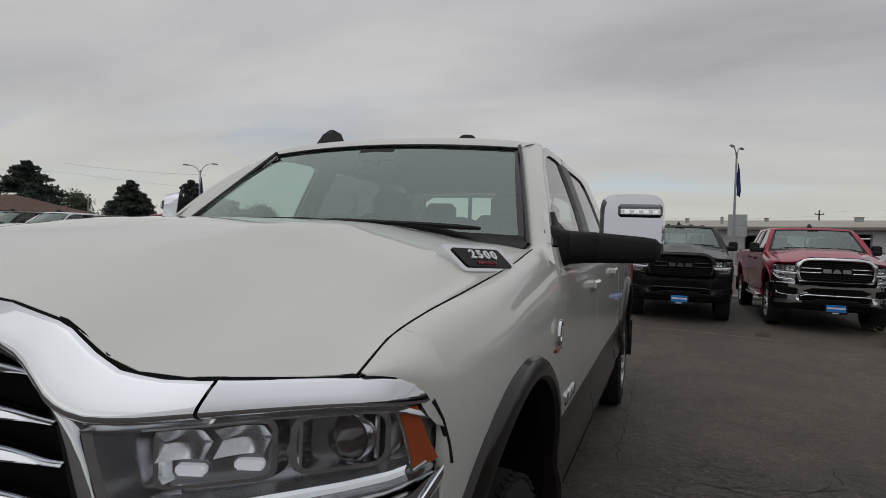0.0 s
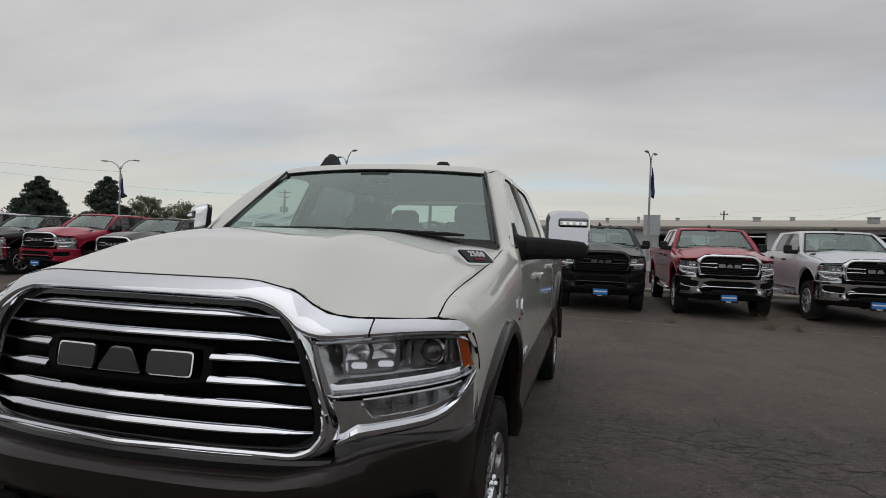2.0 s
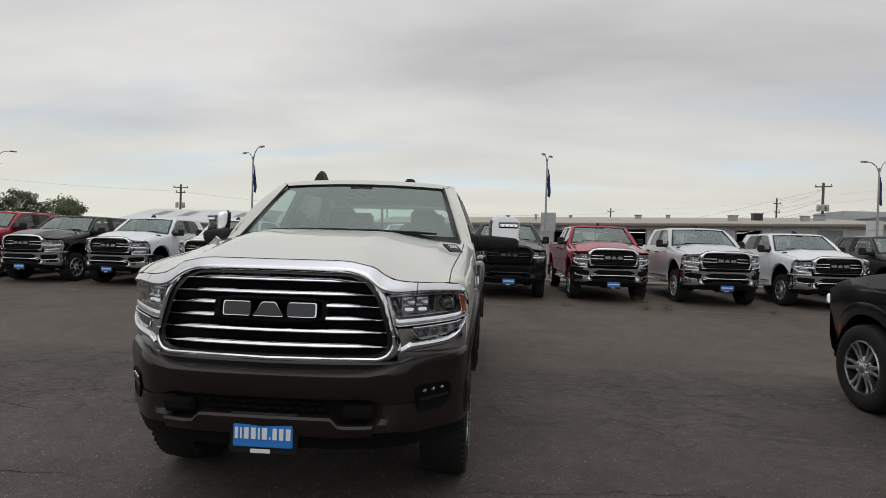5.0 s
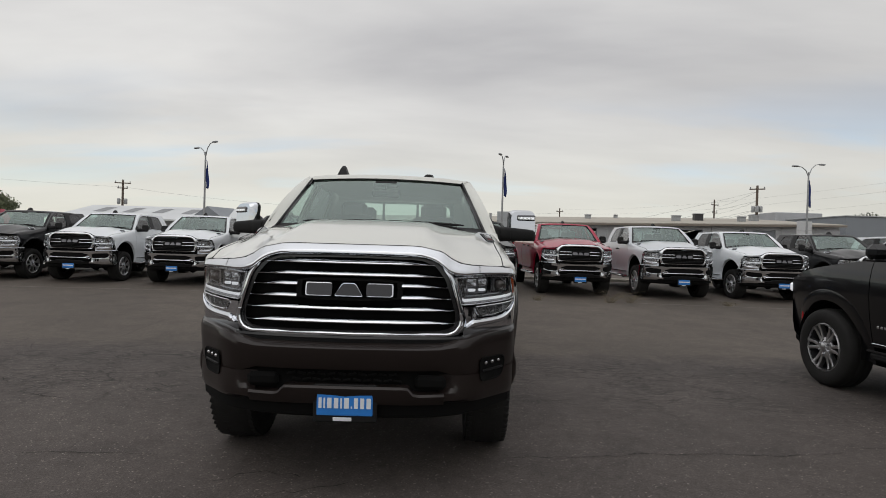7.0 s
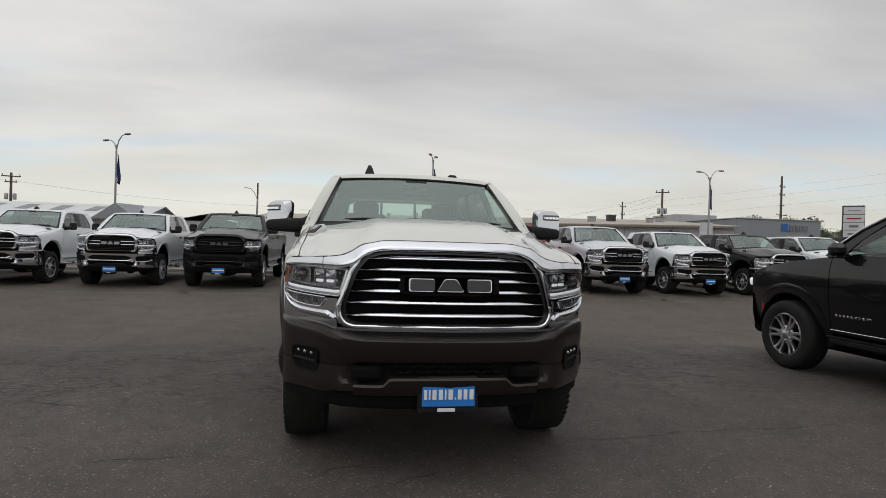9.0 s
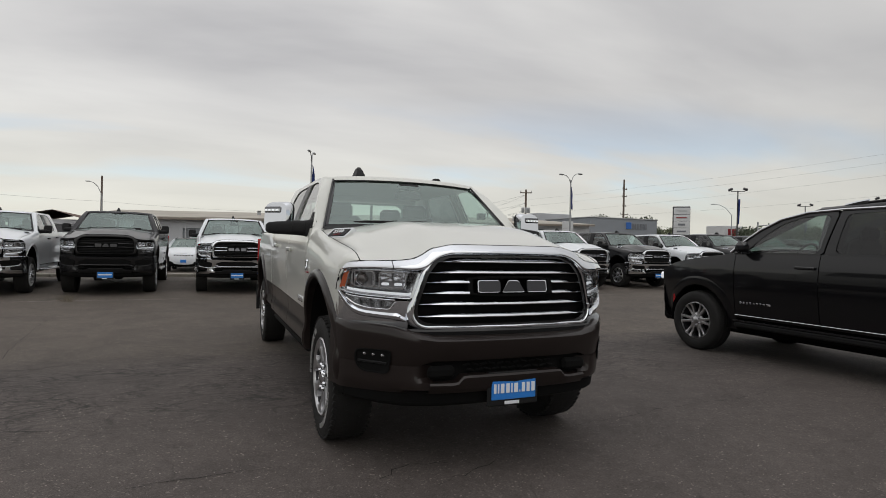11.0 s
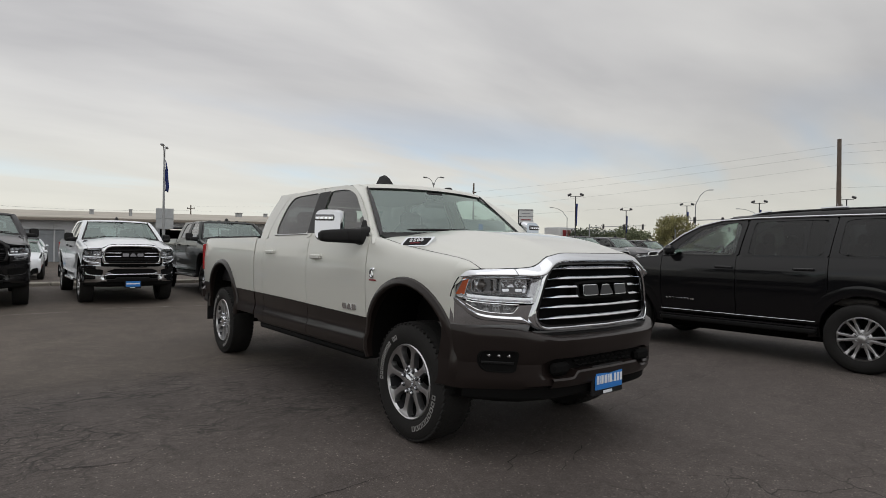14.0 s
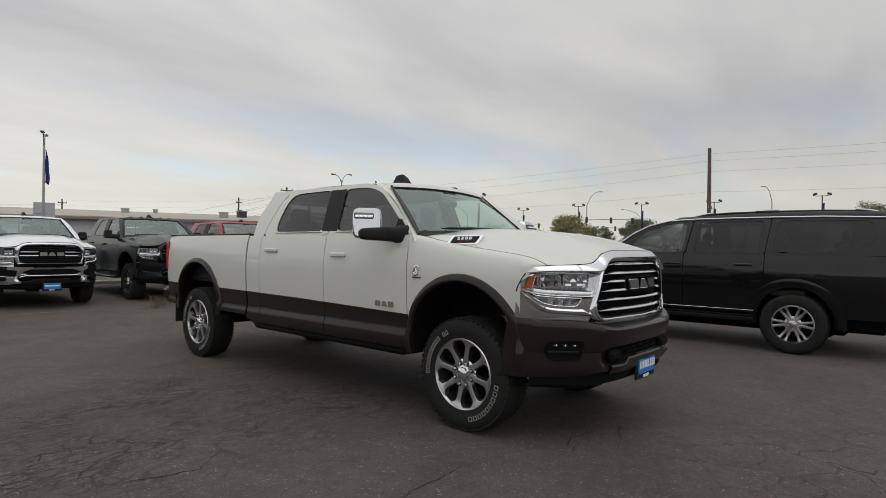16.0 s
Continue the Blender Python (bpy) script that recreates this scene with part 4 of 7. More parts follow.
    b.box((0, bed_back + 0.03, 1.40), (1.70, 0.05, 0.06), 0.02)
    gate = part("tailgate", b, body, t)
    b = Build().box((0, bed_back + 0.12, 0.70), (1.90, 0.18, 0.20), 0.05)
    b.box((0, bed_back + 0.05, 0.66), (1.2, 0.12, 0.14), 0.03)
    part("rear_bumper", b, lower if hero else metal, t)
    if plated:
        plate(t, *((-0.035, 0.497) if hero else (-0.03, 0.44)), hero)
    return t


def mirror(t, s, cap, hero):
    """A towing mirror: a thick black arm with a knuckle at the door, and a capped head behind its outer end."""
    w, x0, end = (0.090, 1.10, 1.15) if not hero else (0.122, 1.195, 1.305) if s > 0 else (0.122, 1.170, 1.275)
    k_ = 1.0 if hero else 0.8

    def bar(stops, n=20):
        rows = []
        for x, yc, zc, hy, hz in stops:
            zc, hz = 1.465 + (zc - 1.465) * k_, hz * k_
            rows.append([(s * x, yc + hy * math.copysign(abs(math.cos(a)) ** 0.55, math.cos(a)), zc + hz * math.copysign(abs(math.sin(a)) ** 0.55, math.sin(a))) for a in [math.tau * k / n for k in range(n)]])
        b = Build().grid(rows, close_u=True)
        b.f += [tuple(range(n))[::-1], tuple(range(len(b.v) - n, len(b.v)))]
        return b

    arm = part("mirror", bar(((0.905, 1.665, 1.455, 0.085, 0.092), (0.930, 1.665, 1.456, 0.082, 0.090), (0.955, 1.675, 1.459, 0.070, 0.074), (0.985, 1.69, 1.464, 0.058, 0.063), (1.04, 1.715, 1.466, 0.055, 0.060), (1.10, 1.74, 1.466, 0.052, 0.057), (end - 0.06, 1.782, 1.463, 0.048, 0.050), (end - 0.02, 1.79, 1.463, 0.040, 0.044), (end, 1.80, 1.464, 0.022, 0.026))), PLASTIC, t, "towing mirror on a thick black arm", angle=50)
    part("arm_joint", bar(((0.990, 1.690, 1.470, 0.060, 0.054), (0.996, 1.692, 1.470, 0.062, 0.057), (1.078, 1.728, 1.470, 0.059, 0.055), (1.084, 1.731, 1.470, 0.056, 0.050))), PLASTIC, arm)
    part("sail", Build().slab(rounded([(1.575, 1.47), (1.74, 1.47), (1.735, 1.60), (1.70, 1.60)], 0.012, 2), 0.018, lambda u, z, d: (s * (green_x(z) - 0.006 + d), u, z)), PLASTIC, arm)

    pivot = Vector((s * x0, 1.835, 0))
    toe = Matrix.Translation(pivot) @ Matrix.Rotation(radians((12 if not hero else 43 if s < 0 else 6) * s), 4, "Z") @ Matrix.Translation(-pivot)

    def head(name, mat, y0, y1, grow, label=""):
        """A slice of the rounded head between two depths."""
        rows = []
        for k in range(7):
            q = k / 6
            f = 1 - grow * (1 - math.sin(math.pi / 2 * q))
            row = []
            for j in range(32):
                a = math.tau * j / 32
                ca, sa = math.cos(a), math.sin(a)
                px, pz = w * f * math.copysign(abs(ca) ** 0.42, ca), 0.130 * k_ * f * math.copysign(abs(sa) ** 0.42, sa)
                row.append((s * x0 + px, y0 + (y1 - y0) * q + 0.10 * pz, 1.552 - (0 if hero else 0.03) + pz))
            rows.append(row)
        b = Build().grid(rows, close_u=True)
        b.f.append(tuple(range(32)))
        ob = part(name, b, mat, arm, label, core=(s * x0, 1.90, 1.55), angle=50)
        ob.matrix_local = toe
        return ob

    shell = head("mirror_cap", cap, 1.785, 1.850, 0.14, "chrome mirror cap" if cap is CHROME else "")
    head("mirror_bezel", PLASTIC, 1.880, 1.848, 0.04)
    part("mirror_glass", Build().box((s * x0, 1.882, 1.552 - (0 if hero else 0.03)), (w * 1.75, 0.008, 0.235 * k_), 0.003), CHROME, arm).matrix_local = toe
    if hero:
        part("marker_housing", Build().box((s * (x0 + 0.026), 1.788, 1.612), (0.160, 0.02, 0.050), 0.014), DARK_CHROME, shell)
        lamp = part("marker_lamp", Build().box((s * (x0 + 0.026), 1.779, 1.606), (0.146, 0.012, 0.024), 0.004), REFLECTOR, shell)
        for k in range(4):
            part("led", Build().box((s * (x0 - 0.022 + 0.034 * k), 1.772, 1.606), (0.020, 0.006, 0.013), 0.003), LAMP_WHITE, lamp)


def headlamp(t, s, hero, metal):
    """Clear main lamp with two reflector cells, a projector and an amber end, and a turn lamp below it."""
    xs = [0.572, 0.592, 0.613, 0.632, 0.66, 0.70, 0.74, 0.78, 0.82, 0.855, 0.885, 0.91, 0.93, 0.945, 0.957]
    top = lambda x: line([(0.57, 1.186), (0.70, 1.191), (0.80, 1.194), (0.90, 1.191), (0.935, 1.182), (0.957, 1.162)], x)
    low = lambda x: line([(0.572, 1.172), (0.613, 1.036), (0.632, 1.027), (0.75, 1.031), (0.85, 1.037), (0.92, 1.046), (0.957, 1.062)], x)
    at = lambda x, z, d=0.0: (x, front_y(x) + d, z)
    lamp = part("headlamp", Build().grid([[at(x, z, 0.085) for z in span(low(x), top(x), 4)] for x in xs], s=s), LAMP_BOWL, t, "clear headlamp with projector and amber end")
    for name, edge, sg in (("lamp_rim", top, 1), ("lamp_edge", low, -1)):
        part(name, Build().grid([[at(x, edge(x) + sg * 0.004, 0.012), at(x, edge(x) - sg * 0.003, 0.000), at(x, edge(x) - sg * 0.007, 0.003), at(x, edge(x) - sg * 0.010, 0.03), at(x, edge(x) - sg * 0.014, 0.085)] for x in xs], s=s), REFLECTOR, lamp)
    part("lamp_inner_wall", Build().grid([[at(line([(1.03, 0.616), (1.172, 0.574)], z) + dx, z, d) for z in span(1.036, 1.180, 5)] for dx, d in ((0.0, 0.0), (0.012, 0.004), (0.020, 0.03), (0.040, 0.08))], s=s), REFLECTOR, lamp)

    def frame_round(x0, x1, z0, z1, deep, wide, mat, name, r=0.016, depth=0.03):
        o = rounded([(x0, z0), (x1, z0), (x1, z1), (x0, z1)], r, 4)
        c0, c1 = (x0 + x1) / 2, (z0 + z1) / 2
        n_ = [(c0 + (u - c0) * (1 - 2 * wide / (x1 - x0)), c1 + (w - c1) * (1 - 2 * wide / (z1 - z0))) for u, w in o]
        part(name, Build().ring(o, n_, lambda u, w, d=0.0: (s * u, front_y(u) + deep + d, w), 40, depth), mat, lamp)

    # two reflector cells over their bright optics, in one frame
    frame_round(0.640, 0.772, 1.086, 1.182, 0.034, 0.006, REFLECTOR, "module_frame")
    part("module_well", Build().grid([[at(x, z, 0.060) for z in (1.09, 1.135, 1.178)] for x in span(0.645, 0.768, 5)], s=s), LAMP_DARK, lamp)
    for i, x in enumerate((0.674, 0.736)):
        part("reflector_cell", Build().grid([[(x + u, front_y(x + u) + 0.058 - 0.020 * abs(w) - 0.015 * (abs(u) / 0.026) ** 2, 1.152 + 0.022 * w) for w in span(-1, 1, 5)] for u in span(-0.026, 0.026, 7)], s=s), REFLECTOR, lamp)
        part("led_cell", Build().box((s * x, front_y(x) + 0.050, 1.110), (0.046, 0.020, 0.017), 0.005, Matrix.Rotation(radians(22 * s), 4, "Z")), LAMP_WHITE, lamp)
    # projector in a rounded bright frame
    frame_round(0.790, 0.908, 1.090, 1.186, 0.024, 0.007, REFLECTOR, "projector_frame", 0.026, 0.04)
    part("projector_well", Build().grid([[at(x, z, 0.066) for z in (1.094, 1.14, 1.182)] for x in span(0.793, 0.905, 5)], s=s), LAMP_DARK, lamp)
    x = 0.846
    part("projector_lens", Build().spin([(0.0, -0.030), (0.018, -0.026), (0.031, -0.012), (0.037, 0.010), (0.040, 0.016)], (s * x, front_y(x) + 0.046, 1.138), "y", 24), PROJECTOR, lamp)
    part("projector_ring", Build().spin([(0.036, 0.004), (0.040, 0.000), (0.044, 0.006), (0.044, 0.020)], (s * x, front_y(x) + 0.046, 1.138), "y", 24), REFLECTOR, lamp)
    for xx, wd in ((0.889, 0.010), (0.800, 0.007)):
        part("projector_shutter", Build().box((s * xx, front_y(xx) + 0.040, 1.138), (wd, 0.03, 0.074), 0.003), REFLECTOR, lamp)
    # sloped shelf and daylight strip along the bottom
    part("lamp_shelf", Build().grid([[at(x, low(x) + 0.046, 0.050), at(x, low(x) + 0.036, 0.030), at(x, low(x) + 0.034, 0.014)] for x in xs[2:-2]], s=s), LAMP_BOWL, lamp)
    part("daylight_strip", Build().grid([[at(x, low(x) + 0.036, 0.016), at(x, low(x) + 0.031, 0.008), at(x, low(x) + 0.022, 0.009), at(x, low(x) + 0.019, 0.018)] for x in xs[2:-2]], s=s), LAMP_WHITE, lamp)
    part("strip_lower", Build().grid([[at(x, low(x) + 0.019, 0.016), at(x, low(x) + 0.010, 0.022), at(x, low(x) + 0.004, 0.014)] for x in xs[2:-2]], s=s), LAMP_BOWL, lamp)
    part("amber_reflector", Build().grid([[at(xa + 0.020 * (1.19 - z) / 0.11, z, 0.010) for z in span(1.080, 1.186, 5)] for xa in (0.918, 0.926, 0.933, 0.940)], s=s), AMBER if hero else LAMP_BOWL, lamp)
    part("amber_bezel", Build().tube([(s * xx, front_y(xx) + 0.010, z) for xx, z in ((0.916, 1.188), (0.926, 1.15), (0.934, 1.10), (0.937, 1.076), (0.95, 1.085))], 0.003, 6), REFLECTOR, lamp)
    part("lens_cover", Build().grid([[at(x, z, -0.002) for z in span(low(x), top(x), 5)] for x in xs], s=s), LENS, lamp, core=(s * 0.7, 1.2, 1.05), shadow=False)
    # turn lamp below, in its own clear cover
    lx = [0.700, 0.712, 0.724, 0.74, 0.78, 0.82, 0.86, 0.89, 0.915, 0.935]
    tt = lambda x: low(x) - 0.010
    tl = lambda x: line([(0.70, 1.005), (0.724, 0.967), (0.74, 0.963), (0.82, 0.966), (0.86, 0.974), (0.90, 0.988), (0.936, 1.022)], x)
    turn = part("turn_lamp", Build().grid([[at(x, z, d) for z, d in ((tl(x) + 0.001, 0.010), (tl(x) * 0.7 + tt(x) * 0.3, 0.040), (tl(x) * 0.4 + tt(x) * 0.6, 0.036), (tt(x) - 0.001, 0.010))] for x in lx], s=s), LAMP_BOWL, t, "clear turn lamp")
    part("turn_rim", Build().tube([(s * x, front_y(x) - 0.001, tl(x)) for x in lx] + [(s * x, front_y(x) - 0.001, tt(x)) for x in lx[::-1]], 0.004, 6), REFLECTOR, turn)
    for x in (0.765, 0.815, 0.865):
        part("turn_rib", Build().grid([[at(x + dx, z, 0.008 + 0.02 * abs(dx) / 0.006) for z in span(tl(x) + 0.006, tt(x) - 0.006, 4)] for dx in (-0.006, 0.0, 0.006)], s=s), LAMP_DARK, turn)
    part("lens_cover", Build().grid([[at(x, z, 0.002) for z in span(tl(x), tt(x), 4)] for x in lx], s=s), LENS, turn, core=(s * 0.7, 1.2, 1.0), shadow=False)
    # bright strip under the lamps, over a dark panel
    rows = []
    for x in [0.646, 0.660, 0.678, 0.695, 0.72, 0.75, 0.80, 0.85, 0.88, 0.905, 0.93, 0.95, 0.966]:
        y, z = front_y(x) - 0.006, curve([(0.646, 0.902), (0.695, 0.922), (0.743, 0.925), (0.85, 0.934), (0.90, 0.952), (0.94, 0.992), (0.966, 1.055)], x)
        h = line([(0.646, 0.005), (0.695, 0.022), (0.72, 0.018), (0.90, 0.017), (0.966, 0.012)], x)
        rows.append([(x, y + 0.03, z + h), (x, y + 0.002, z + h), (x, y - 0.010, z + h * 0.3), (x, y - 0.008, z - h * 0.5), (x, y + 0.004, z - h), (x, y + 0.03, z - h)])
    part("lamp_underline", Build().grid(rows, s=s), metal, t)
    if hero:
        part("lamp_end", Build().tube([(s * x, front_y(x) + 0.002, z) for x, z in ((0.955, 1.190), (0.962, 1.15), (0.966, 1.10), (0.968, 1.06))], 0.006, 8), GLOSS_BLACK, t)
    panel_top = lambda x: line([(0.60, 1.02), (0.70, 1.016), (0.712, 0.985), (0.73, 0.960), (0.86, 0.968), (0.90, 0.988), (0.936, 1.034), (0.968, 1.07)], x)
    part("lamp_lower_panel", Build().grid([[at(x, z, 0.006 + 0.28 * max(0, 0.93 - z)) for z in span(0.83, panel_top(x), 7)] for x in [0.63, 0.65, 0.67, 0.70, 0.712, 0.73, 0.75, 0.80, 0.85, 0.89, 0.92, 0.945, 0.968]], s=s), metal, t)


def bright_cap(t, x0, x1, metal, name, sides, label=""):
    """The bright band between hood and grille, and its ends over the lamps."""
    rows = []
    xs = [x for x in (-0.715, -0.69, -0.66, -0.63, -0.60, -0.575, -0.555, -0.535, -0.51, -0.485, -0.46, -0.43, -0.39, -0.33, -0.2, 0, 0.2, 0.33, 0.39, 0.43, 0.46, 0.485, 0.51, 0.535, 0.555, 0.575, 0.60, 0.63, 0.66, 0.69, 0.715) if x0 <= x <= x1] if x0 < 0 else [0.719, 0.745, 0.775, 0.81, 0.845, 0.875, 0.900, 0.922, 0.938, 0.950, 0.957]
    for x in xs:
        a = abs(x)
        zt = line(HOOD_LIP, a) - 0.004 if a <= 0.866 else line([(0.866, 1.242), (0.90, 1.240), (0.922, 1.235), (0.940, 1.225), (0.957, 1.206)], a)
        zb = curve([(0.0, 1.300), (0.36, 1.295), (0.45, 1.274), (0.50, 1.243), (0.535, 1.212), (0.57, 1.198), (0.62, 1.194), (0.70, 1.198), (0.8, 1.200), (0.9, 1.197), (0.957, 1.188)], a)
        h, f = zt - zb, 0.15 + 0.85 * smooth((0.960 - a) / 0.05)
        y = grille_at(a, (zt + zb) / 2)[1]
        yn = curve(HOOD_NOSE, a) if a < 0.866 else 0.324 + (front_y(a) - front_y(0.866)) * 0.95
        low_y = y - 0.012 * f
        prof = ((0.0, 0.0), (0.10, 0.16), (0.26, 0.42), (0.45, 0.68), (0.60, 0.88), (0.72, 0.98), (0.82, 1.0), (0.91, 0.90), (1.0, 0.62))
        rows.append([(x, yn + 0.04, zt + 0.001)] + [(x, yn - 0.006 + (low_y - 0.016 * f - yn + 0.006) * q, zt - h * p) for p, q in prof] + [(x, y + 0.05 * f, zb + 0.002)])
    for sd in sides:
        part(name, Build().grid(rows, s=sd), metal, t, label, core=(0, 0.5, 1.15), angle=50)


def nose(t, hero, trim, body, lower, metal, bumper_mat=None):
    """Grille, its surround and the front bumper."""
    half = [(0.0, 1.30), (0.42, 1.296), (0.50, 1.27), (0.562, 1.205), (0.572, 1.186), (0.618, 1.03), (0.646, 0.96), (0.645, 0.892), (0.575, 0.850), (0.0, 0.850)]
    hole = [(0.0, 1.296), (0.40, 1.290), (0.485, 1.258), (0.546, 1.18), (0.594, 1.03), (0.612, 0.96), (0.602, 0.905), (0.548, 0.872), (0.0, 0.872)]
    if not hero:
        half = [(0.0, 1.345), (0.33, 1.345), (0.50, 1.318), (0.555, 1.28), (0.60, 1.250), (0.645, 1.24), (0.625, 1.19), (0.60, 1.12), (0.615, 1.0), (0.60, 0.94), (0.56, 0.90), (0.0, 0.90)]
        hole = [(0.0, 1.295), (0.45, 1.286), (0.53, 1.24), (0.567, 1.10), (0.570, 1.02), (0.548, 0.945), (0.49, 0.922), (0.0, 0.922)]
    both = lambda h: h + [(-x, z) for x, z in h[::-1] if x > 0]
    n = 120
    o, i = resample(both(half), n), resample(rounded(both(hole), 0.03, 3), n)
    rows = [[grille_at(x, z, 0.06) for x, z in o], [grille_at(x, z, 0.004) for x, z in o]]
    for k, d in ((0.3, -0.008), (0.7, -0.010), (1.0, -0.002)):
        rows.append([grille_at(a[0] + (c[0] - a[0]) * k, a[1] + (c[1] - a[1]) * k, d) for a, c in zip(o, i)])
    rows.append([grille_at(x, z, 0.05) for x, z in i])
    b = Build().grid(rows, close_u=True)
    g = part("grille", b, metal, t, "" if hero or metal is not CHROME else "chrome grille surround", core=(0, 0.3, 1.08), angle=40)
    if hero:
        bright_cap(t, -0.72, 0.72, metal, "grille_cap", (1,), "chrome band over the grille")
        bright_cap(t, 0.694, 0.95, metal, "lamp_brow", (1, -1), "chrome strip over the headlamp")
        rim_ = [p for p in rounded(both(hole), 0.03, 3) if p[1] < 1.0]
        rim_ = sorted([p for p in rim_ if p[0] <= 0], key=lambda p: math.atan2(p[0], -(p[1] - 1.08))) + sorted([p for p in rim_ if p[0] > 0], key=lambda p: math.atan2(p[0], -(p[1] - 1.08)))
        part("grille_rim", Build().tube([grille_at(x * 1.012, z - 0.006 * (z < 0.9), -0.008) for x, z in rim_], 0.011, 8), metal, g, "chrome rim round the lower grille")
        rows = [[grille_at(x, z, d) for x in span(-0.635, 0.635, 17)] for z, d in ((0.860, 0.01), (0.857, -0.012), (0.845, -0.018), (0.822, -0.012), (0.80, 0.03))]
        part("grille_sill", Build().grid(rows), GLOSS_BLACK, g)
    # near-black sheet that stands for the shade behind the grille bars
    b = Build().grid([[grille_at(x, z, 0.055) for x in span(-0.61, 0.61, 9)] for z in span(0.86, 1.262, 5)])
    part("grille_backing", b, SHADED_BLACK, g)
    wid = lambda z: line([(p[1], p[0]) for p in hole[::-1] if p[0] > 0], z)
    if hero:
        b = Build().ring([(x * 0.995, 1.075 + (z - 1.075) * 0.99) for x, z in both(hole)], [(x * 0.955, 1.075 + (z - 1.075) * 0.93) for x, z in both(hole)], lambda x, z, d=0.0: grille_at(x, z, 0.012 + d), n)
        part("inner_frame", b, GLOSS_BLACK, g)
        for z in (1.252, 1.187, 1.130, 1.067, 1.003, 0.932):
            w = wid(z) * 0.955
            cuts = [(-w, w)] if z not in (1.130, 1.067) else [(-w, -0.285), (0.285, w)]
            for x0, x1 in cuts:
                b, rows = Build(), []
                for x in sorted(set([x0, x1] + [round(x0 + (x1 - x0) * k / 24, 4) for k in range(25)])):
                    f = smooth((w - abs(x)) / 0.16 - 0.12)
                    h, d = 0.0062 + 0.0072 * f, 0.008 - 0.020 * f
                    zc = z + 0.006 * f
                    rows.append([grille_at(x, zc + h, d + 0.045), grille_at(x, zc + h, d + 0.026), grille_at(x, zc + h * 0.75, d + 0.013), grille_at(x, zc + h * 0.1, d + 0.002), grille_at(x, zc - h * 0.5, d - 0.003), grille_at(x, zc - h * 0.85, d - 0.001), grille_at(x, zc - h, d + 0.008), grille_at(x, zc - h, d + 0.045)])
                b.grid(rows)
                part("grille_bar", b, CHROME, g, core=(0, 0.4, z))
        b = Build().ring(rounded([(-0.29, 1.048), (0.29, 1.048), (0.29, 1.168), (-0.29, 1.168)], 0.02), rounded([(-0.262, 1.062), (0.262, 1.062), (0.262, 1.154), (-0.262, 1.154)], 0.02), lambda x, z, d=0.0: grille_at(x, z, -0.004 + d), 40, 0.05)
        part("badge_frame", b, SHADED_BLACK, g)
        b = Build()
        badge_blocks(b, -0.236, 0.240, 1.072, 1.144, lambda u, w, d: grille_at(u, w, 0.012 - d), 0.030)
        part("badge", b, CHROME, g, "maker's badge as three plain blocks")
        b = Build()
        badge_blocks(b, -0.229, 0.233, 1.076, 1.140, lambda u, w, d: grille_at(u, w, -0.012 - d), 0.010)
        part("badge_face", b, BADGE_GREY, g)
    else:
        for z in (1.145, 1.068):
            for sx in (1, -1):
                w = wid(z) * 0.985
                b = Build().tube([grille_at(sx * x, z, 0.012) for x in span(0.24, w, 6)], 0.011, 6)
                part("grille_bar", b, metal, g)
        b = Build()
        badge_blocks(b, -0.215, 0.215, 1.07, 1.143, lambda u, w, d: grille_at(u, w, 0.02 - d), 0.03)
        part("badge", b, DARK_CHROME if metal is CHROME else GLOSS_BLACK, g, "maker's badge as three plain blocks")
        b = Build()
        for z in span(0.96, 1.24, 9):
            b.tube([grille_at(x, z, 0.04) for x in span(-wid(z), wid(z), 7)], 0.008, 4)
        part("grille_mesh", b, PLASTIC, g)
    # bumper: upper bar, ends, lower bar, intake with its shade in the colour
    plan = lambda x: curve([(0.0, -0.055), (0.35, -0.045), (0.55, -0.005), (0.66, 0.046), (0.73, 0.106), (0.80, 0.190), (0.87, 0.276), (0.92, 0.338), (0.95, 0.390), (0.968, 0.455), (0.985, 0.58)], abs(x))
    ztop = lambda x: line([(0.0, 0.818), (0.50, 0.820), (0.62, 0.846), (0.70, 0.866), (0.80, 0.876), (0.985, 0.882)], abs(x))
    if not hero:
        ztop = lambda x: line([(0.0, 0.845), (0.55, 0.85), (0.66, 0.862), (0.95, 0.868)], abs(x))
    xs = span(-0.985, -0.62, 14) + span(-0.58, 0.58, 15) + span(0.62, 0.985, 14)
    m_b = lower if hero else bumper_mat or metal
    b, rows = Build(), []
    for x in xs:
        y, zt, dn = plan(x), ztop(x), line([(0, 0.676), (0.53, 0.676), (0.60, 0.640), (0.985, 0.640)], abs(x))
        h = zt - dn
        rows.append([(x, y + 0.11, zt + 0.004), (x, y + 0.035, zt + 0.002), (x, y + 0.008, zt - 0.010), (x, y - 0.008, zt - h * (0.16 if hero else 0.05)), (x, y - 0.007, zt - h * 0.30), (x, y + 0.004, zt - h * 0.58), (x, y + 0.018, zt - h * 0.85), (x, y + 0.032, dn), (x, y + 0.08, dn - 0.006)])
    b.grid(rows)
    bumper = part("front_bumper", b, m_b, t, core=(0, 0.6, 0.7))
    for sx in (1, -1):
        b = Build()
        rows = []
        for x in span(0.50, 0.985, 16):
            y = plan(x)
            z0 = line([(0.5, 0.50), (0.72, 0.485), (0.985, 0.47)], x)
            f = smooth((0.62 - x) / 0.09)
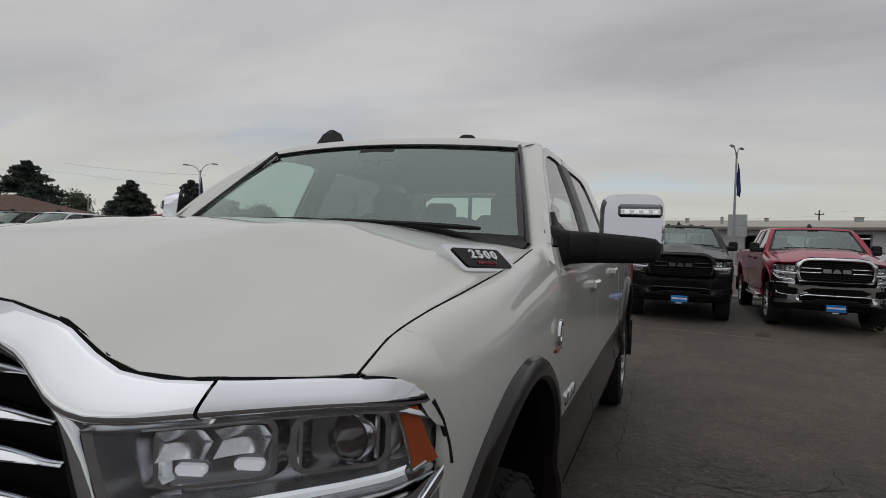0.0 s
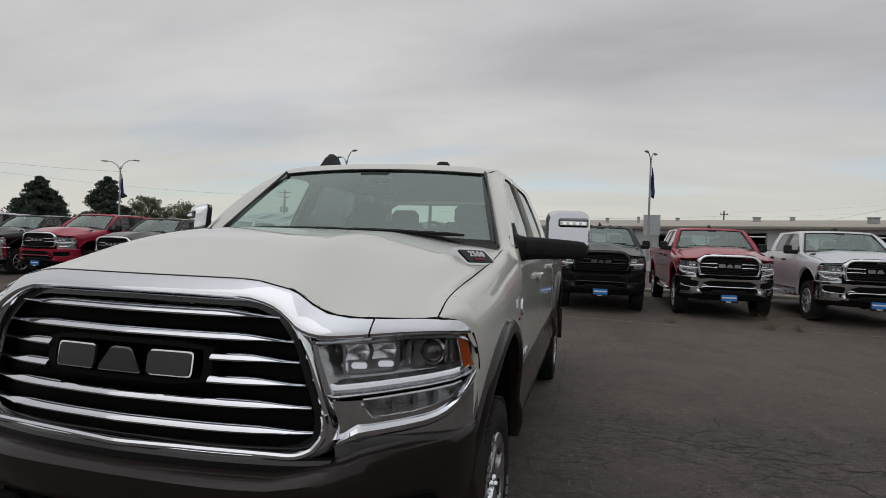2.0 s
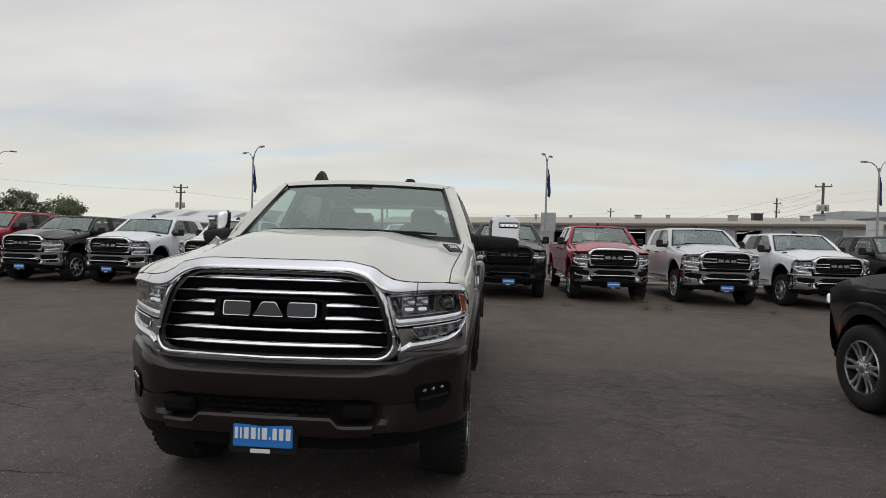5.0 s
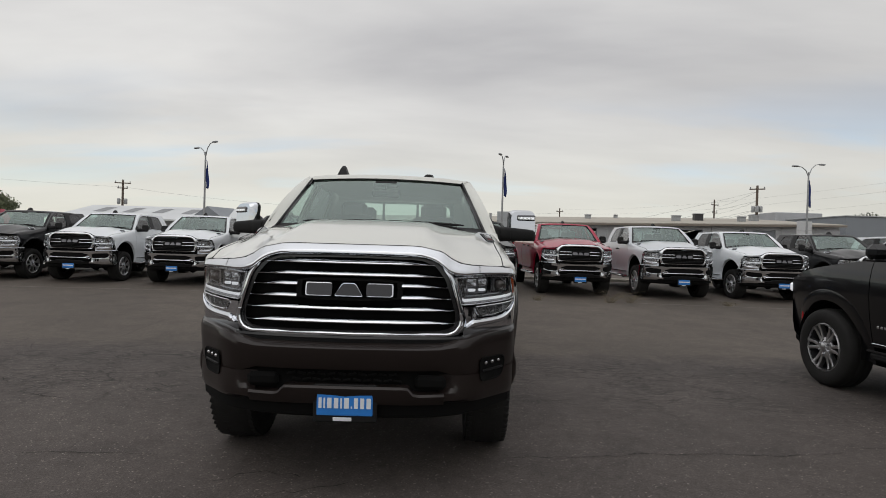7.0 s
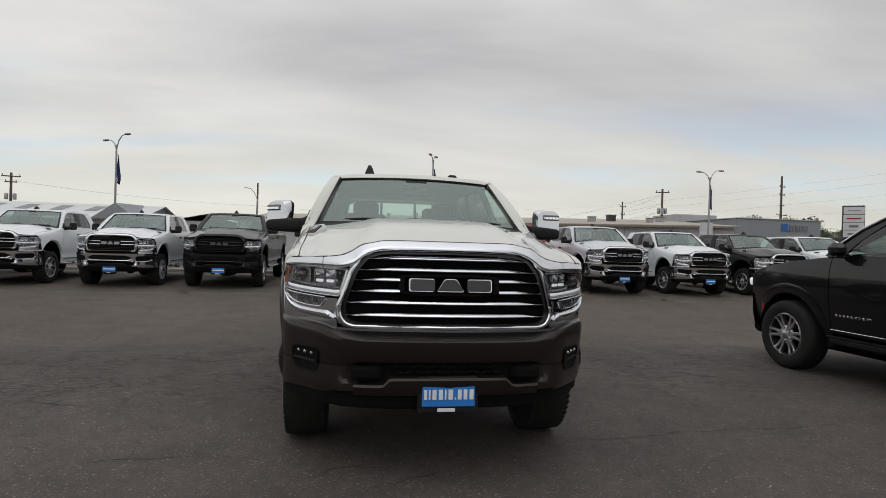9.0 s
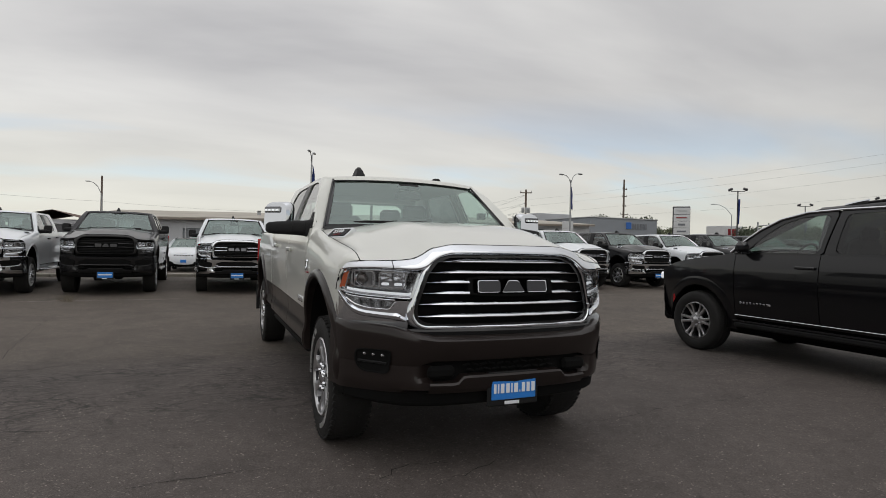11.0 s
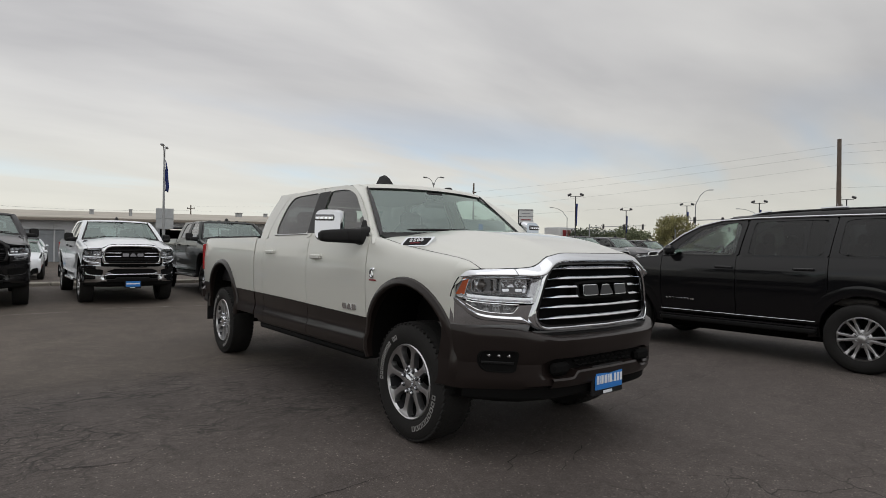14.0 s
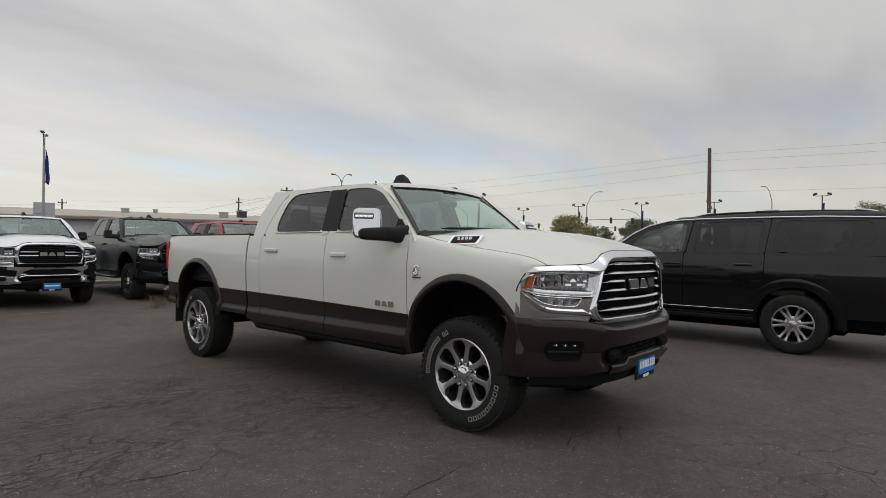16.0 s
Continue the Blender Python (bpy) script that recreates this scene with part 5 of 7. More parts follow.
            rows.append([(x, y + 0.022 + 0.05 * f, 0.648), (x, y + 0.020 + 0.05 * f, 0.62), (x, y + 0.022 + 0.045 * f, 0.575), (x, y + 0.020 + 0.01 * f, 0.552), (x, y + 0.030, 0.51), (x, y + 0.058, z0), (x, y + 0.12, z0 - 0.005)])
        b.grid(rows, s=sx)
        part("bumper_end", b, m_b, bumper, core=(0, 0.6, 0.6))
    b, rows = Build(), []
    for x in span(-0.53, 0.53, 33):
        y = plan(x)
        zt = 0.595 - 0.040 * smooth((abs(x) - 0.325) / 0.05)
        rows.append([(x, y + 0.10, zt), (x, y + 0.012, zt - 0.002), (x, y + 0.002, zt - 0.014), (x, y + 0.016, 0.515), (x, y + 0.036, 0.49), (x, y + 0.10, 0.485)])
    b.grid(rows)
    part("bumper_lower_bar", b, m_b if hero else PLASTIC, bumper, core=(0, 0.6, 0.6))
    # near-black sheet and mesh, painted as the intake's inner shade
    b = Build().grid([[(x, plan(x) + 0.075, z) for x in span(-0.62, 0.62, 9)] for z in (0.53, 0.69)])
    part("intake_backing", b, SHADED_BLACK, bumper)
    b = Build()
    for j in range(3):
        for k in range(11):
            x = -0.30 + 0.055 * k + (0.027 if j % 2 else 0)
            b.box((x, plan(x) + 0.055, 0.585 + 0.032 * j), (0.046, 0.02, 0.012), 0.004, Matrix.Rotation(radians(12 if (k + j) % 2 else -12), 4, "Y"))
    part("intake_mesh", b, SHADED_BLACK, bumper)
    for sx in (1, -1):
        # dark block that stands for the shaded tow hook recess
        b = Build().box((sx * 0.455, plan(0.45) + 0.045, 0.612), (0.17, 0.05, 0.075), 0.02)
        part("tow_hook_cover", b, SHADED_BLACK, bumper)
        # fog lamp pocket on the corner, its inner shade painted near black
        pts = rounded([(0.725, 0.738), (0.892, 0.728), (0.896, 0.66), (0.868, 0.592), (0.735, 0.592)], 0.03, 3)
        at = lambda u, w, d=0.0: (sx * u, plan(u) + line([(0.59, 0.011), (0.645, 0.015), (0.70, 0.004), (0.74, -0.006)], w) + 0.03 * d, w)
        if hero:
            b = Build()
            q = resample(pts, 36)
            cx, cz = sum(p[0] for p in q) / 36, sum(p[1] for p in q) / 36
            b.grid([[at(cx + (u - cx) * k, cz + (w - cz) * k, d) for u, w in q] for k, d in ((1.0, 0.2), (0.97, -0.15), (0.90, -0.12), (0.86, 0.08), (0.5, 0.1), (0.02, 0.1))], close_u=True)
            pocket = part("fog_pocket", b, SHADED_BLACK, bumper, core=(0, 0.7, 0.66))
            for k in range(3):
                x = 0.765 + 0.040 * k
                b = Build().box((sx * x, plan(x) + 0.014, 0.700), (0.024, 0.03, 0.020), 0.007)
                part("fog_lamp", b, LAMP_BOWL, pocket)
            b = Build().tube([at(u, 0.655, 0.1) for u in span(0.745, 0.875, 6)], 0.008, 6)
            part("pocket_bar", b, PLASTIC, pocket)
        else:
            # flat near-black sheet drawn for the pocket's shade
            b = Build()
            q = resample([(0.60, 0.775), (0.90, 0.79), (0.90, 0.66), (0.62, 0.645)], 24)
            b.grid([[(sx * (0.78 + (u - 0.78) * k), plan(0.78 + (u - 0.78) * k) - 0.012, 0.70 + (w - 0.70) * k) for u, w in q] for k in (1.0, 0.5, 0.02)], close_u=True)
            part("fog_pocket", b, SHADED_BLACK, bumper)
            part("pocket_trim", Build().tube([(sx * u, plan(u) - 0.006, w) for u, w in ((0.605, 0.66), (0.63, 0.642), (0.72, 0.640), (0.82, 0.648), (0.88, 0.662), (0.905, 0.70))], 0.009, 6), m_b, bumper)
    if not hero:
        # flat near-black sheet on the bumper, drawn as a shaded opening
        b = Build()
        q = resample(rounded([(-0.53, 0.792), (0.53, 0.792), (0.52, 0.672), (-0.52, 0.672)], 0.03), 40)
        b.grid([[(u * k, plan(u * k) - 0.012, 0.73 + (w - 0.73) * k) for u, w in q] for k in (1.0, 0.6, 0.02)], close_u=True)
        part("upper_intake", b, SHADED_BLACK, bumper)
        part("intake_lip", Build().tube([(x, plan(x) - 0.010, 0.662 - 0.03 * smooth((abs(x) - 0.47) / 0.1)) for x in span(-0.56, 0.56, 25)], 0.012, 6), m_b, bumper)
    # air dam, with the shade below the bumper in its colour
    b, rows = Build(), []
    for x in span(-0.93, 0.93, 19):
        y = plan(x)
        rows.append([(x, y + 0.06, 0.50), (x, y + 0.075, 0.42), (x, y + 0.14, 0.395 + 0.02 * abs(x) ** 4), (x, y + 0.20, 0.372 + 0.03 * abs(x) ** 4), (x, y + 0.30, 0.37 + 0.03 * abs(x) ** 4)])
    part("air_dam", Build().grid(rows), SHADED_BLACK, bumper)


def text_part(name, words, size, mat, m, parent, depth=0.002):
    """Words as raised letters, turned into one mesh."""
    cu = bpy.data.curves.new(name, "FONT")
    cu.body, cu.size, cu.extrude, cu.align_x, cu.align_y = words, size, depth, "CENTER", "CENTER"
    cu.offset = 0.0012 if size > 0.03 else 0.0006
    tmp = new(name + "_text", cu)
    me = bpy.data.meshes.new_from_object(tmp)
    bpy.data.objects.remove(tmp)
    me.materials.clear()
    me.materials.append(mat)
    ob = new(name, me)
    ob.parent, ob.matrix_local = parent, m
    return ob


def hero_badges(t, s, full):
    """Hood badge with the model number, engine badge and door badge."""
    e = Vector(hood_at(0.932 * s, 0.69))
    d1 = Vector(hood_at(0.97 * s, 0.735)) - Vector(hood_at(0.925 * s, 0.735))
    d2 = Vector(hood_at(0.948 * s, 0.82)) - Vector(hood_at(0.948 * s, 0.65))
    n = d1.cross(d2).normalized()
    n = -n if n.z < 0 else n
    n = (n + Vector((0.42 * s, -0.20, 0))).normalized()
    along = Vector((0.42 * s, 0.90, 0)) * s
    along = (along - n * along.dot(n)).normalized()
    upv = n.cross(along)
    fr = Matrix((along, upv, n)).transposed().to_4x4()
    fr.translation = e + n * 0.010
    k_ = 1.08 if full else 0.72
    shape = [(-0.13, -0.040), (0.105, -0.045), (0.14, 0.040), (-0.10, 0.047)] if s < 0 else [(-0.105, -0.045), (0.13, -0.040), (0.10, 0.047), (-0.14, 0.040)]
    shape = [(u * k_, w * k_) for u, w in shape]
    b = Build().slab(rounded(shape, 0.015, 3), 0.030, lambda u, w, d: tuple(fr @ Vector((u, w, d - 0.018))))
    bd = part("hood_badge", b, CHROME, t, "chrome framed model badge")
    b = Build().slab(rounded([(u * 0.80, w * 0.70) for u, w in shape], 0.01, 3), 0.016, lambda u, w, d: tuple(fr @ Vector((u, w, d))))
    part("badge_panel", b, POST_BLACK, bd)
    if not full:
        return
    for k, digit in enumerate("2500"):
        text_part("digit", digit, 0.040, INK_SILVER, fr @ pose(0.0315 * (k - 1.5), 0.008, 0.018) @ Matrix.Diagonal((1.2, 1, 1, 1)), bd)
    text_part("badge_line", "HEAVY DUTY", 0.014, INK_RED, fr @ pose(0, -0.020, 0.0175), bd, 0.001)
    # engine badge: a plain rounded block over a red bar
    ye, ze = 1.435, 1.165
    x = side_x(ye, ze)
    b = Build().tube([(s * (x + 0.008), ye + s * 0.026 * math.cos(a) + s * 0.010 * math.sin(a), ze + 0.012 + 0.036 * math.sin(a)) for a in span(radians(40), radians(325), 14)], 0.0085, 6)
    b.tube([(s * (x + 0.008), ye - 0.004, ze - 0.004), (s * (x + 0.008), ye + 0.004, ze + 0.028)], 0.006, 6)
    eb = part("engine_badge", b, CHROME, t)
    b = Build().box((s * (x + 0.004), ye, ze - 0.045), (0.008, 0.10, 0.012), 0.003)
    part("badge_bar", b, INK_RED, eb)
    b = Build()
    badge_blocks(b, 1.70, 1.93, 0.858, 0.905, lambda u, w, d: (s * (side_x(u, w) + d), u, w), 0.007)
    part("door_badge", b, CHROME, t, "maker's badge as plain blocks")

# ---- large sport utility vehicle ----
def suv(label, body, m=None, group="", bright=None, plated=False):
    """A long three-row wagon, nose towards -y."""
    bright = bright or CHROME
    t = thing("suv", label, "car", group, m)
    core = (0, 2.8, 1.0)
    prof = [(0.40, 0.905), (0.52, 0.94), (0.75, 0.980), (1.0, 1.0), (1.2, 0.988), (1.34, 0.95)]
    FA, RA, ZC, R = 0.93, 4.08, 0.44, 0.475

    def sx(y, z):
        x = curve(prof, z)
        if y < 0.95:
            x -= 0.10 * ((0.95 - y) / 0.75) ** 2
        if y > 4.7:
            x -= 0.05 * ((y - 4.7) / 0.75) ** 2
        return x

    gx = lambda z: 0.955 - 0.20 * max(0.0, (z - 1.335) / 0.55) ** 1.25
    for s in (1, -1):
        b = Build()
        ys = sorted(set([round(v, 3) for v in span(0.22, 1.52, 22)] + [FA - R, FA + R, FA - 0.45, FA + 0.45]))
        sheet(b, ys, lambda y: arch(y, FA, ZC, R, line([(0.22, 0.58), (0.40, 0.44), (1.0, 0.42)], y)), lambda y: curve([(0.2, 1.07), (0.5, 1.18), (1.0, 1.27), (1.52, 1.335)], y), sx, 11, s)
        part("front_wing", b, body, t, core=core)
        for name, y0, y1 in (("front_door", 1.53, 2.62), ("rear_door", 2.63, 3.72)):
            b = Build()
            sheet(b, span(y0, y1, 9), lambda y: max(0.50, arch(y, RA, ZC, R, 0.5)), lambda y: 1.335, sx, 10, s)
            door = part(name, b, body, t, core=core)
            yh = y1 - 0.15 if name == "front_door" else y1 - 0.26
            b = Build().box((s * (sx(yh, 1.17) + 0.02), yh, 1.18), (0.022, 0.24, 0.034), 0.012)
            b.box((s * (sx(yh, 1.17) + 0.006), yh + 0.09, 1.18), (0.02, 0.03, 0.03), 0.008)
            part("door_handle", b, GLOSS_BLACK, door)
            if name == "front_door":
                outer = [(1.44, 1.325), (1.58, 1.455), (1.80, 1.63), (2.05, 1.76), (2.35, 1.835), (2.72, 1.850), (2.64, 1.325)]
                win = [(1.66, 1.350), (1.86, 1.545), (2.08, 1.705), (2.32, 1.780), (2.645, 1.798), (2.60, 1.350)]
                pane = DOOR_GLASS
            else:
                outer = [(2.66, 1.325), (2.74, 1.850), (3.2, 1.855), (3.78, 1.855), (3.72, 1.325)]
                win = [(2.77, 1.350), (2.81, 1.800), (3.2, 1.806), (3.70, 1.806), (3.66, 1.350)]
                pane = TINT
            lay = lambda y, z, d=0.0: (s * (gx(z) - d), y, z)
            part("window_frame", Build().ring(outer, rounded(win, 0.06), lay, 64, 0.015), body, door, core=core)
            q = resample(rounded(win, 0.06), 40)
            cy, cz = sum(p[0] for p in q) / 40, sum(p[1] for p in q) / 40
            part("window_glass", Build().grid([[(s * (gx(cz + (z - cz) * k) - 0.008), cy + (y - cy) * k, cz + (z - cz) * k) for y, z in q] for k in (1, 0.5, 0.02)], close_u=True), pane, door, core=core, shadow=False)
            if name == "rear_door":
                b = Build().grid([[(s * (gx(z) - 0.004), y + 0.05 * (z - 1.38), z) for y in (3.43, 3.47)] for z in span(1.352, 1.80, 4)])
                part("window_divider", b, GLOSS_BLACK, door, core=core)
        # rear quarter
        b = Build()
        ys = sorted(set([round(v, 3) for v in span(3.73, 5.38, 26)] + [RA + R, RA + 0.45]))
        sheet(b, ys, lambda y: arch(y, RA, ZC, R, 0.50), lambda y: 1.335, sx, 11, s)
        quarter = part("rear_quarter", b, body, t, core=core)
        outer = [(3.73, 1.325), (3.79, 1.855), (4.4, 1.85), (5.05, 1.825), (5.30, 1.325)]
        win = [(3.82, 1.350), (3.86, 1.806), (4.4, 1.805), (4.92, 1.785), (4.98, 1.56), (4.86, 1.45), (4.5, 1.365)]
        part("window_frame", Build().ring(outer, rounded(win, 0.06), lambda y, z, d=0.0: (s * (gx(z) - d), y, z), 64, 0.015), body, quarter, core=core)
        q = resample(rounded(win, 0.06), 40)
        cy, cz = sum(p[0] for p in q) / 40, sum(p[1] for p in q) / 40
        part("window_glass", Build().grid([[(s * (gx(cz + (z - cz) * k) - 0.008), cy + (y - cy) * k, cz + (z - cz) * k) for y, z in q] for k in (1, 0.5, 0.02)], close_u=True), TINT, quarter, core=core, shadow=False)
        b = Build().ring(rounded([(4.58, 1.12), (4.76, 1.12), (4.76, 1.28), (4.58, 1.28)], 0.04), rounded([(4.586, 1.126), (4.754, 1.126), (4.754, 1.274), (4.586, 1.274)], 0.04), lambda y, z: (s * (sx(y, z) + 0.001), y, z), 32)
        if s > 0:
            part("fuel_door", b, GLOSS_BLACK, quarter)
        b = Build().grid([[(s * (sx(y, z) + 0.008), y, z) for y in span(5.16, 5.37, 6)] for z in (1.16, 1.20, 1.25, 1.285)])
        part("tail_lamp", b, RED_LENS, t, core=core)
        b = Build().tube([(s * (sx(y, 1.29) + 0.01), y, 1.292) for y in span(5.14, 5.37, 6)], 0.009, 6)
        part("tail_lamp_trim", b, bright, t)
        # bright line over the windows
        pts = [(1.45, 1.37), (1.58, 1.485), (1.80, 1.655), (2.05, 1.785), (2.36, 1.858), (2.75, 1.876), (3.2, 1.880), (3.8, 1.880), (4.4, 1.874), (5.08, 1.845)]
        b = Build().tube([(s * (gx(z - 0.022) + 0.014), y, z - 0.022) for y, z in pts], 0.013, 6)
        part("roof_line_trim", b, bright, t)
        for y0, y1 in ((2.56, 2.84), (3.64, 3.90)):
            part("door_pillar", Build().grid([[(s * (gx(z) - 0.022), y, z) for y in (y0, y1)] for z in span(1.34, 1.84, 6)]), GLOSS_BLACK, t, core=core)
        b = Build().tube([(s * (0.72 + (0 if 0 < k < 6 else 0.01)), y, z) for k, (y, z) in enumerate(((2.72, 1.885), (2.85, 1.915), (3.2, 1.935), (3.8, 1.94), (4.4, 1.935), (4.85, 1.915), (5.0, 1.885)))], 0.014, 8)
        for yy in (2.9, 3.7, 4.6):
            b.box((s * 0.722, yy, 1.915), (0.03, 0.16, 0.03), 0.01)
        rail = part("roof_rail", b, GLOSS_BLACK, t)
        for y0, y1, z0, z1 in ((2.74, 2.98, 1.905, 1.945), (3.56, 3.86, 1.957, 1.960), (4.74, 4.98, 1.945, 1.905)):
            part("rail_cap", Build().tube([(s * 0.727, y0, z0), (s * 0.727, (y0 + y1) / 2, (z0 + z1) / 2 + 0.004), (s * 0.727, y1, z1)], 0.013, 6), bright, rail)
        b = Build().grid([[(s * x, y, z) for x, z in ((0.955 + 0.02, 0.475), (0.985, 0.47), (0.985, 0.455), (0.96, 0.44))] for y in span(1.50, 3.62, 6)])
        part("sill_trim", b, GLOSS_BLACK, t)
        part("door_sill_line", Build().tube([(s * (sx(y, 0.535) + 0.006), y, 0.535) for y in span(1.52, 3.58, 9)], 0.005, 6), bright, t)
        b = Build().box((s * 0.90, 2.55, 0.41), (0.12, 2.1, 0.07), 0.02)
        part("side_step", b, PLASTIC, t)
        # arches, their liners coloured near black for the shade inside
        for yc in (FA, RA):
            rows = []
            for k in range(25):
                a = math.pi * (-0.06 + 1.12 * k / 24)
                rows.append([(sx(yc - r * math.cos(a), min(1.1, ZC + r * math.sin(a))) + dx, yc - r * math.cos(a), ZC + r * 0.97 * math.sin(a)) for r, dx in ((0.60, -0.004), (0.57, 0.003), (0.50, 0.005), (0.462, 0.0), (0.455, -0.06))])
            part("wheel_lip", Build().grid(rows, s=s), body, t, core=core)
            part("arch_liner", Build().grid([[(s * xx, yc - 0.48 * math.cos(a), ZC + 0.46 * math.sin(a)) for xx in (0.96, 0.5)] for a in span(-0.2, math.pi + 0.2, 15)]), SHADED_BLACK, t)
        wheel(t, 0.985, FA, s, "suv", ALLOY_GREY)
        wheel(t, 0.985, RA, s, "suv", ALLOY_GREY)
        b = Build().box((s * 1.07, 1.70, 1.41), (0.20, 0.13, 0.15), 0.05)
        b.box((s * 0.97, 1.68, 1.35), (0.12, 0.06, 0.05), 0.02)
        mir = part("door_mirror", b, body, t)
        part("mirror_base", Build().box((s * 1.06, 1.70, 1.335), (0.17, 0.11, 0.03), 0.012), GLOSS_BLACK, mir)
        b = Build().box((s * 0.845, 0.27, 0.98), (0.05, 0.24, 0.10), 0.02, Matrix.Rotation(radians(s * 28), 4, "Z"))
        part("headlamp", b, LAMP_WHITE, t)
        part("side_marker", Build().box((s * (sx(0.47, 0.68) + 0.006), 0.47, 0.66), (0.012, 0.035, 0.12), 0.005), RED_LENS if s > 0 else AMBER, t)
        for k in range(9):
            y = 1.62 + 0.047 * k
            part("name_bar", Build().box((s * (sx(y, 0.70) + 0.003), y + (0.015 if k == 8 else 0), 0.70), (0.006, 0.055 if k == 8 else 0.026, 0.024), 0.002), bright, t)
    rows = []
    for v in span(0, 1, 10):
        rows.append([(u * (0.80 + 0.12 * v), 0.10 + 0.16 * u * u + (1.48 - 0.10 * u * u) * v, 1.03 + 0.012 * (1 - u * u) + 0.36 * (1 - (1 - v) ** 1.6) - 0.05 * abs(u) ** 3) for u in span(-1, 1, 13)])
    part("hood", Build().grid(rows), body, t, core=core)
    rows = []
    for v in span(0, 1, 8):
        rows.append([(u * (0.86 - 0.17 * v), 1.47 + 0.12 * u * u + (0.98 - 0.04 * u * u) * v - 0.04 * math.sin(math.pi * v), 1.365 + (0.51 - 0.02 * u * u) * v) for u in span(-1, 1, 11)])
    part("windscreen", Build().grid(rows), WINDSCREEN, t, core=core, shadow=False)
    for s in (1, -1):
        pr = []
        for k in span(0, 1, 7):
            oy, oz = curve([(0, 1.44), (0.4, 1.76), (0.8, 2.14), (1, 2.46)], k), curve([(0, 1.335), (0.4, 1.605), (0.8, 1.80), (1, 1.855)], k)
            ix, iy, iz = 0.86 - 0.17 * k, 1.59 + 0.94 * k, 1.365 + 0.49 * k
            pr.append([(ix - 0.01, iy, iz), ((ix + gx(oz)) / 2 + 0.02, (iy + oy) / 2 - 0.02, (iz + oz) / 2 + 0.02), (gx(oz), oy, oz)])
        part("windscreen_pillar", Build().grid(pr, s=s), body, t, core=core)
    rows = []
    for v in span(0, 1, 12):
        top = [(u * 0.735, 2.42 + 0.06 * u * u + (2.74 - 0.06 * u * u) * v, 1.890 + 0.055 * math.sin(math.pi * (0.06 + 0.80 * v)) - 0.012 * u * u) for u in span(-1, 1, 13)]
        edge = [[(sd * 0.785, top[0][1], 1.84), (sd * 0.778, top[0][1], 1.865), (sd * 0.760, top[0][1], top[0][2] - 0.018)] for sd in (-1, 1)]
        rows.append(edge[0] + top + edge[1][::-1])
    rows.append([(x, 5.24, z - 0.05) for x, y, z in rows[-1]])
    part("roof", Build().grid(rows), body, t, core=core, angle=60)
    b = Build().grid([[(u * (0.95 - 0.21 * max(0, z - 1.335) / 0.5), 5.40 - 0.18 * max(0, (z - 1.335)) / 0.5 - 0.05 * u * u, z) for u in span(-1, 1, 7)] for z in (0.5, 0.9, 1.335, 1.6, 1.83)])
    part("tailgate", b, body, t, core=core)
    b = Build()
    rows = [[(u * hw, back + 0.05 + 0.19 * abs(u) ** 3.2, z) for u in span(-1, 1, 19)] for z, hw, back in ((0.30, 0.74, 0.16), (0.36, 0.83, 0.07), (0.46, 0.89, 0.02), (0.60, 0.905, 0.0), (0.80, 0.91, 0.0), (0.95, 0.90, 0.03), (1.04, 0.88, 0.06), (1.07, 0.86, 0.10))]
    b.grid(rows)
    part("front_bumper", b, body, t, core=core)
    for k in range(7):
        part("grille_slot", Build().box((-0.45 + 0.15 * k, 0.08 + 0.2 * abs(-0.45 + 0.15 * k) ** 2.5, 0.90), (0.10, 0.03, 0.16), 0.02), bright, t)
    if plated:
        part("blue_plate", Build().box((0, 0.04, 0.60), (0.31, 0.03, 0.16), 0.006), PLATE_BLUE, t, "blue front plate")
    b = Build().box((0, 5.42, 0.62), (1.84, 0.18, 0.26), 0.06)
    part("rear_bumper", b, body, t)
    # underbody boxes, coloured as dark as the shade beneath the car
    b = Build().box((0, 2.6, 0.46), (1.6, 5.0, 0.30), 0.05)
    b.box((0, 2.55, 0.31), (1.2, 4.2, 0.14), 0.04)
    b.box((0, 0.95, 0.72), (1.1, 1.3, 0.5), 0.05)
    part("underbody", b, SHADED_BLACK, t)
    b = Build()
    b.box((0, 2.9, 0.8), (1.7, 2.6, 0.1), 0.02)
    b.grid([[(u * 0.84, 1.58 + 0.1 * u * u + dy, z) for u in span(-1, 1, 7)] for dy, z in ((0, 1.35), (0.28, 1.36), (0.36, 1.25), (0.36, 0.8))])
    part("dashboard", b, CABIN, t)
    for x in (-0.42, 0.42):
        for y in (2.45, 3.35, 4.25):
            b = Build().box((x, y, 0.95), (0.50, 0.5, 0.2), 0.07)
            b.box((x, y + 0.28, 1.25), (0.48, 0.15, 0.56), 0.06, Matrix.Rotation(radians(-12), 4, "X"))
            b.box((x, y + 0.37, 1.58), (0.26, 0.1, 0.16), 0.04)
            part("seat", b, CABIN, t)
    b = Build()
    sc, tilt = Vector((0.42, 2.08, 1.30)), Matrix.Rotation(radians(-25), 4, "X")
    b.tube([tuple(sc + tilt @ Vector((0.19 * math.cos(a), 0, 0.19 * math.sin(a)))) for a in span(0, math.tau, 21)], 0.016, 6, False)
    b.box(tuple(sc), (0.34, 0.05, 0.06), 0.02, tilt)
    part("steering_wheel", b, PLASTIC, t)
    return t

# ---- ground ----
def ground_z(y):
    return line([(5.5, -0.02), (13.0, 0.158), (18.0, 0.158), (21.0, -0.06), (28.0, -0.06), (34.0, 0.158)], y)


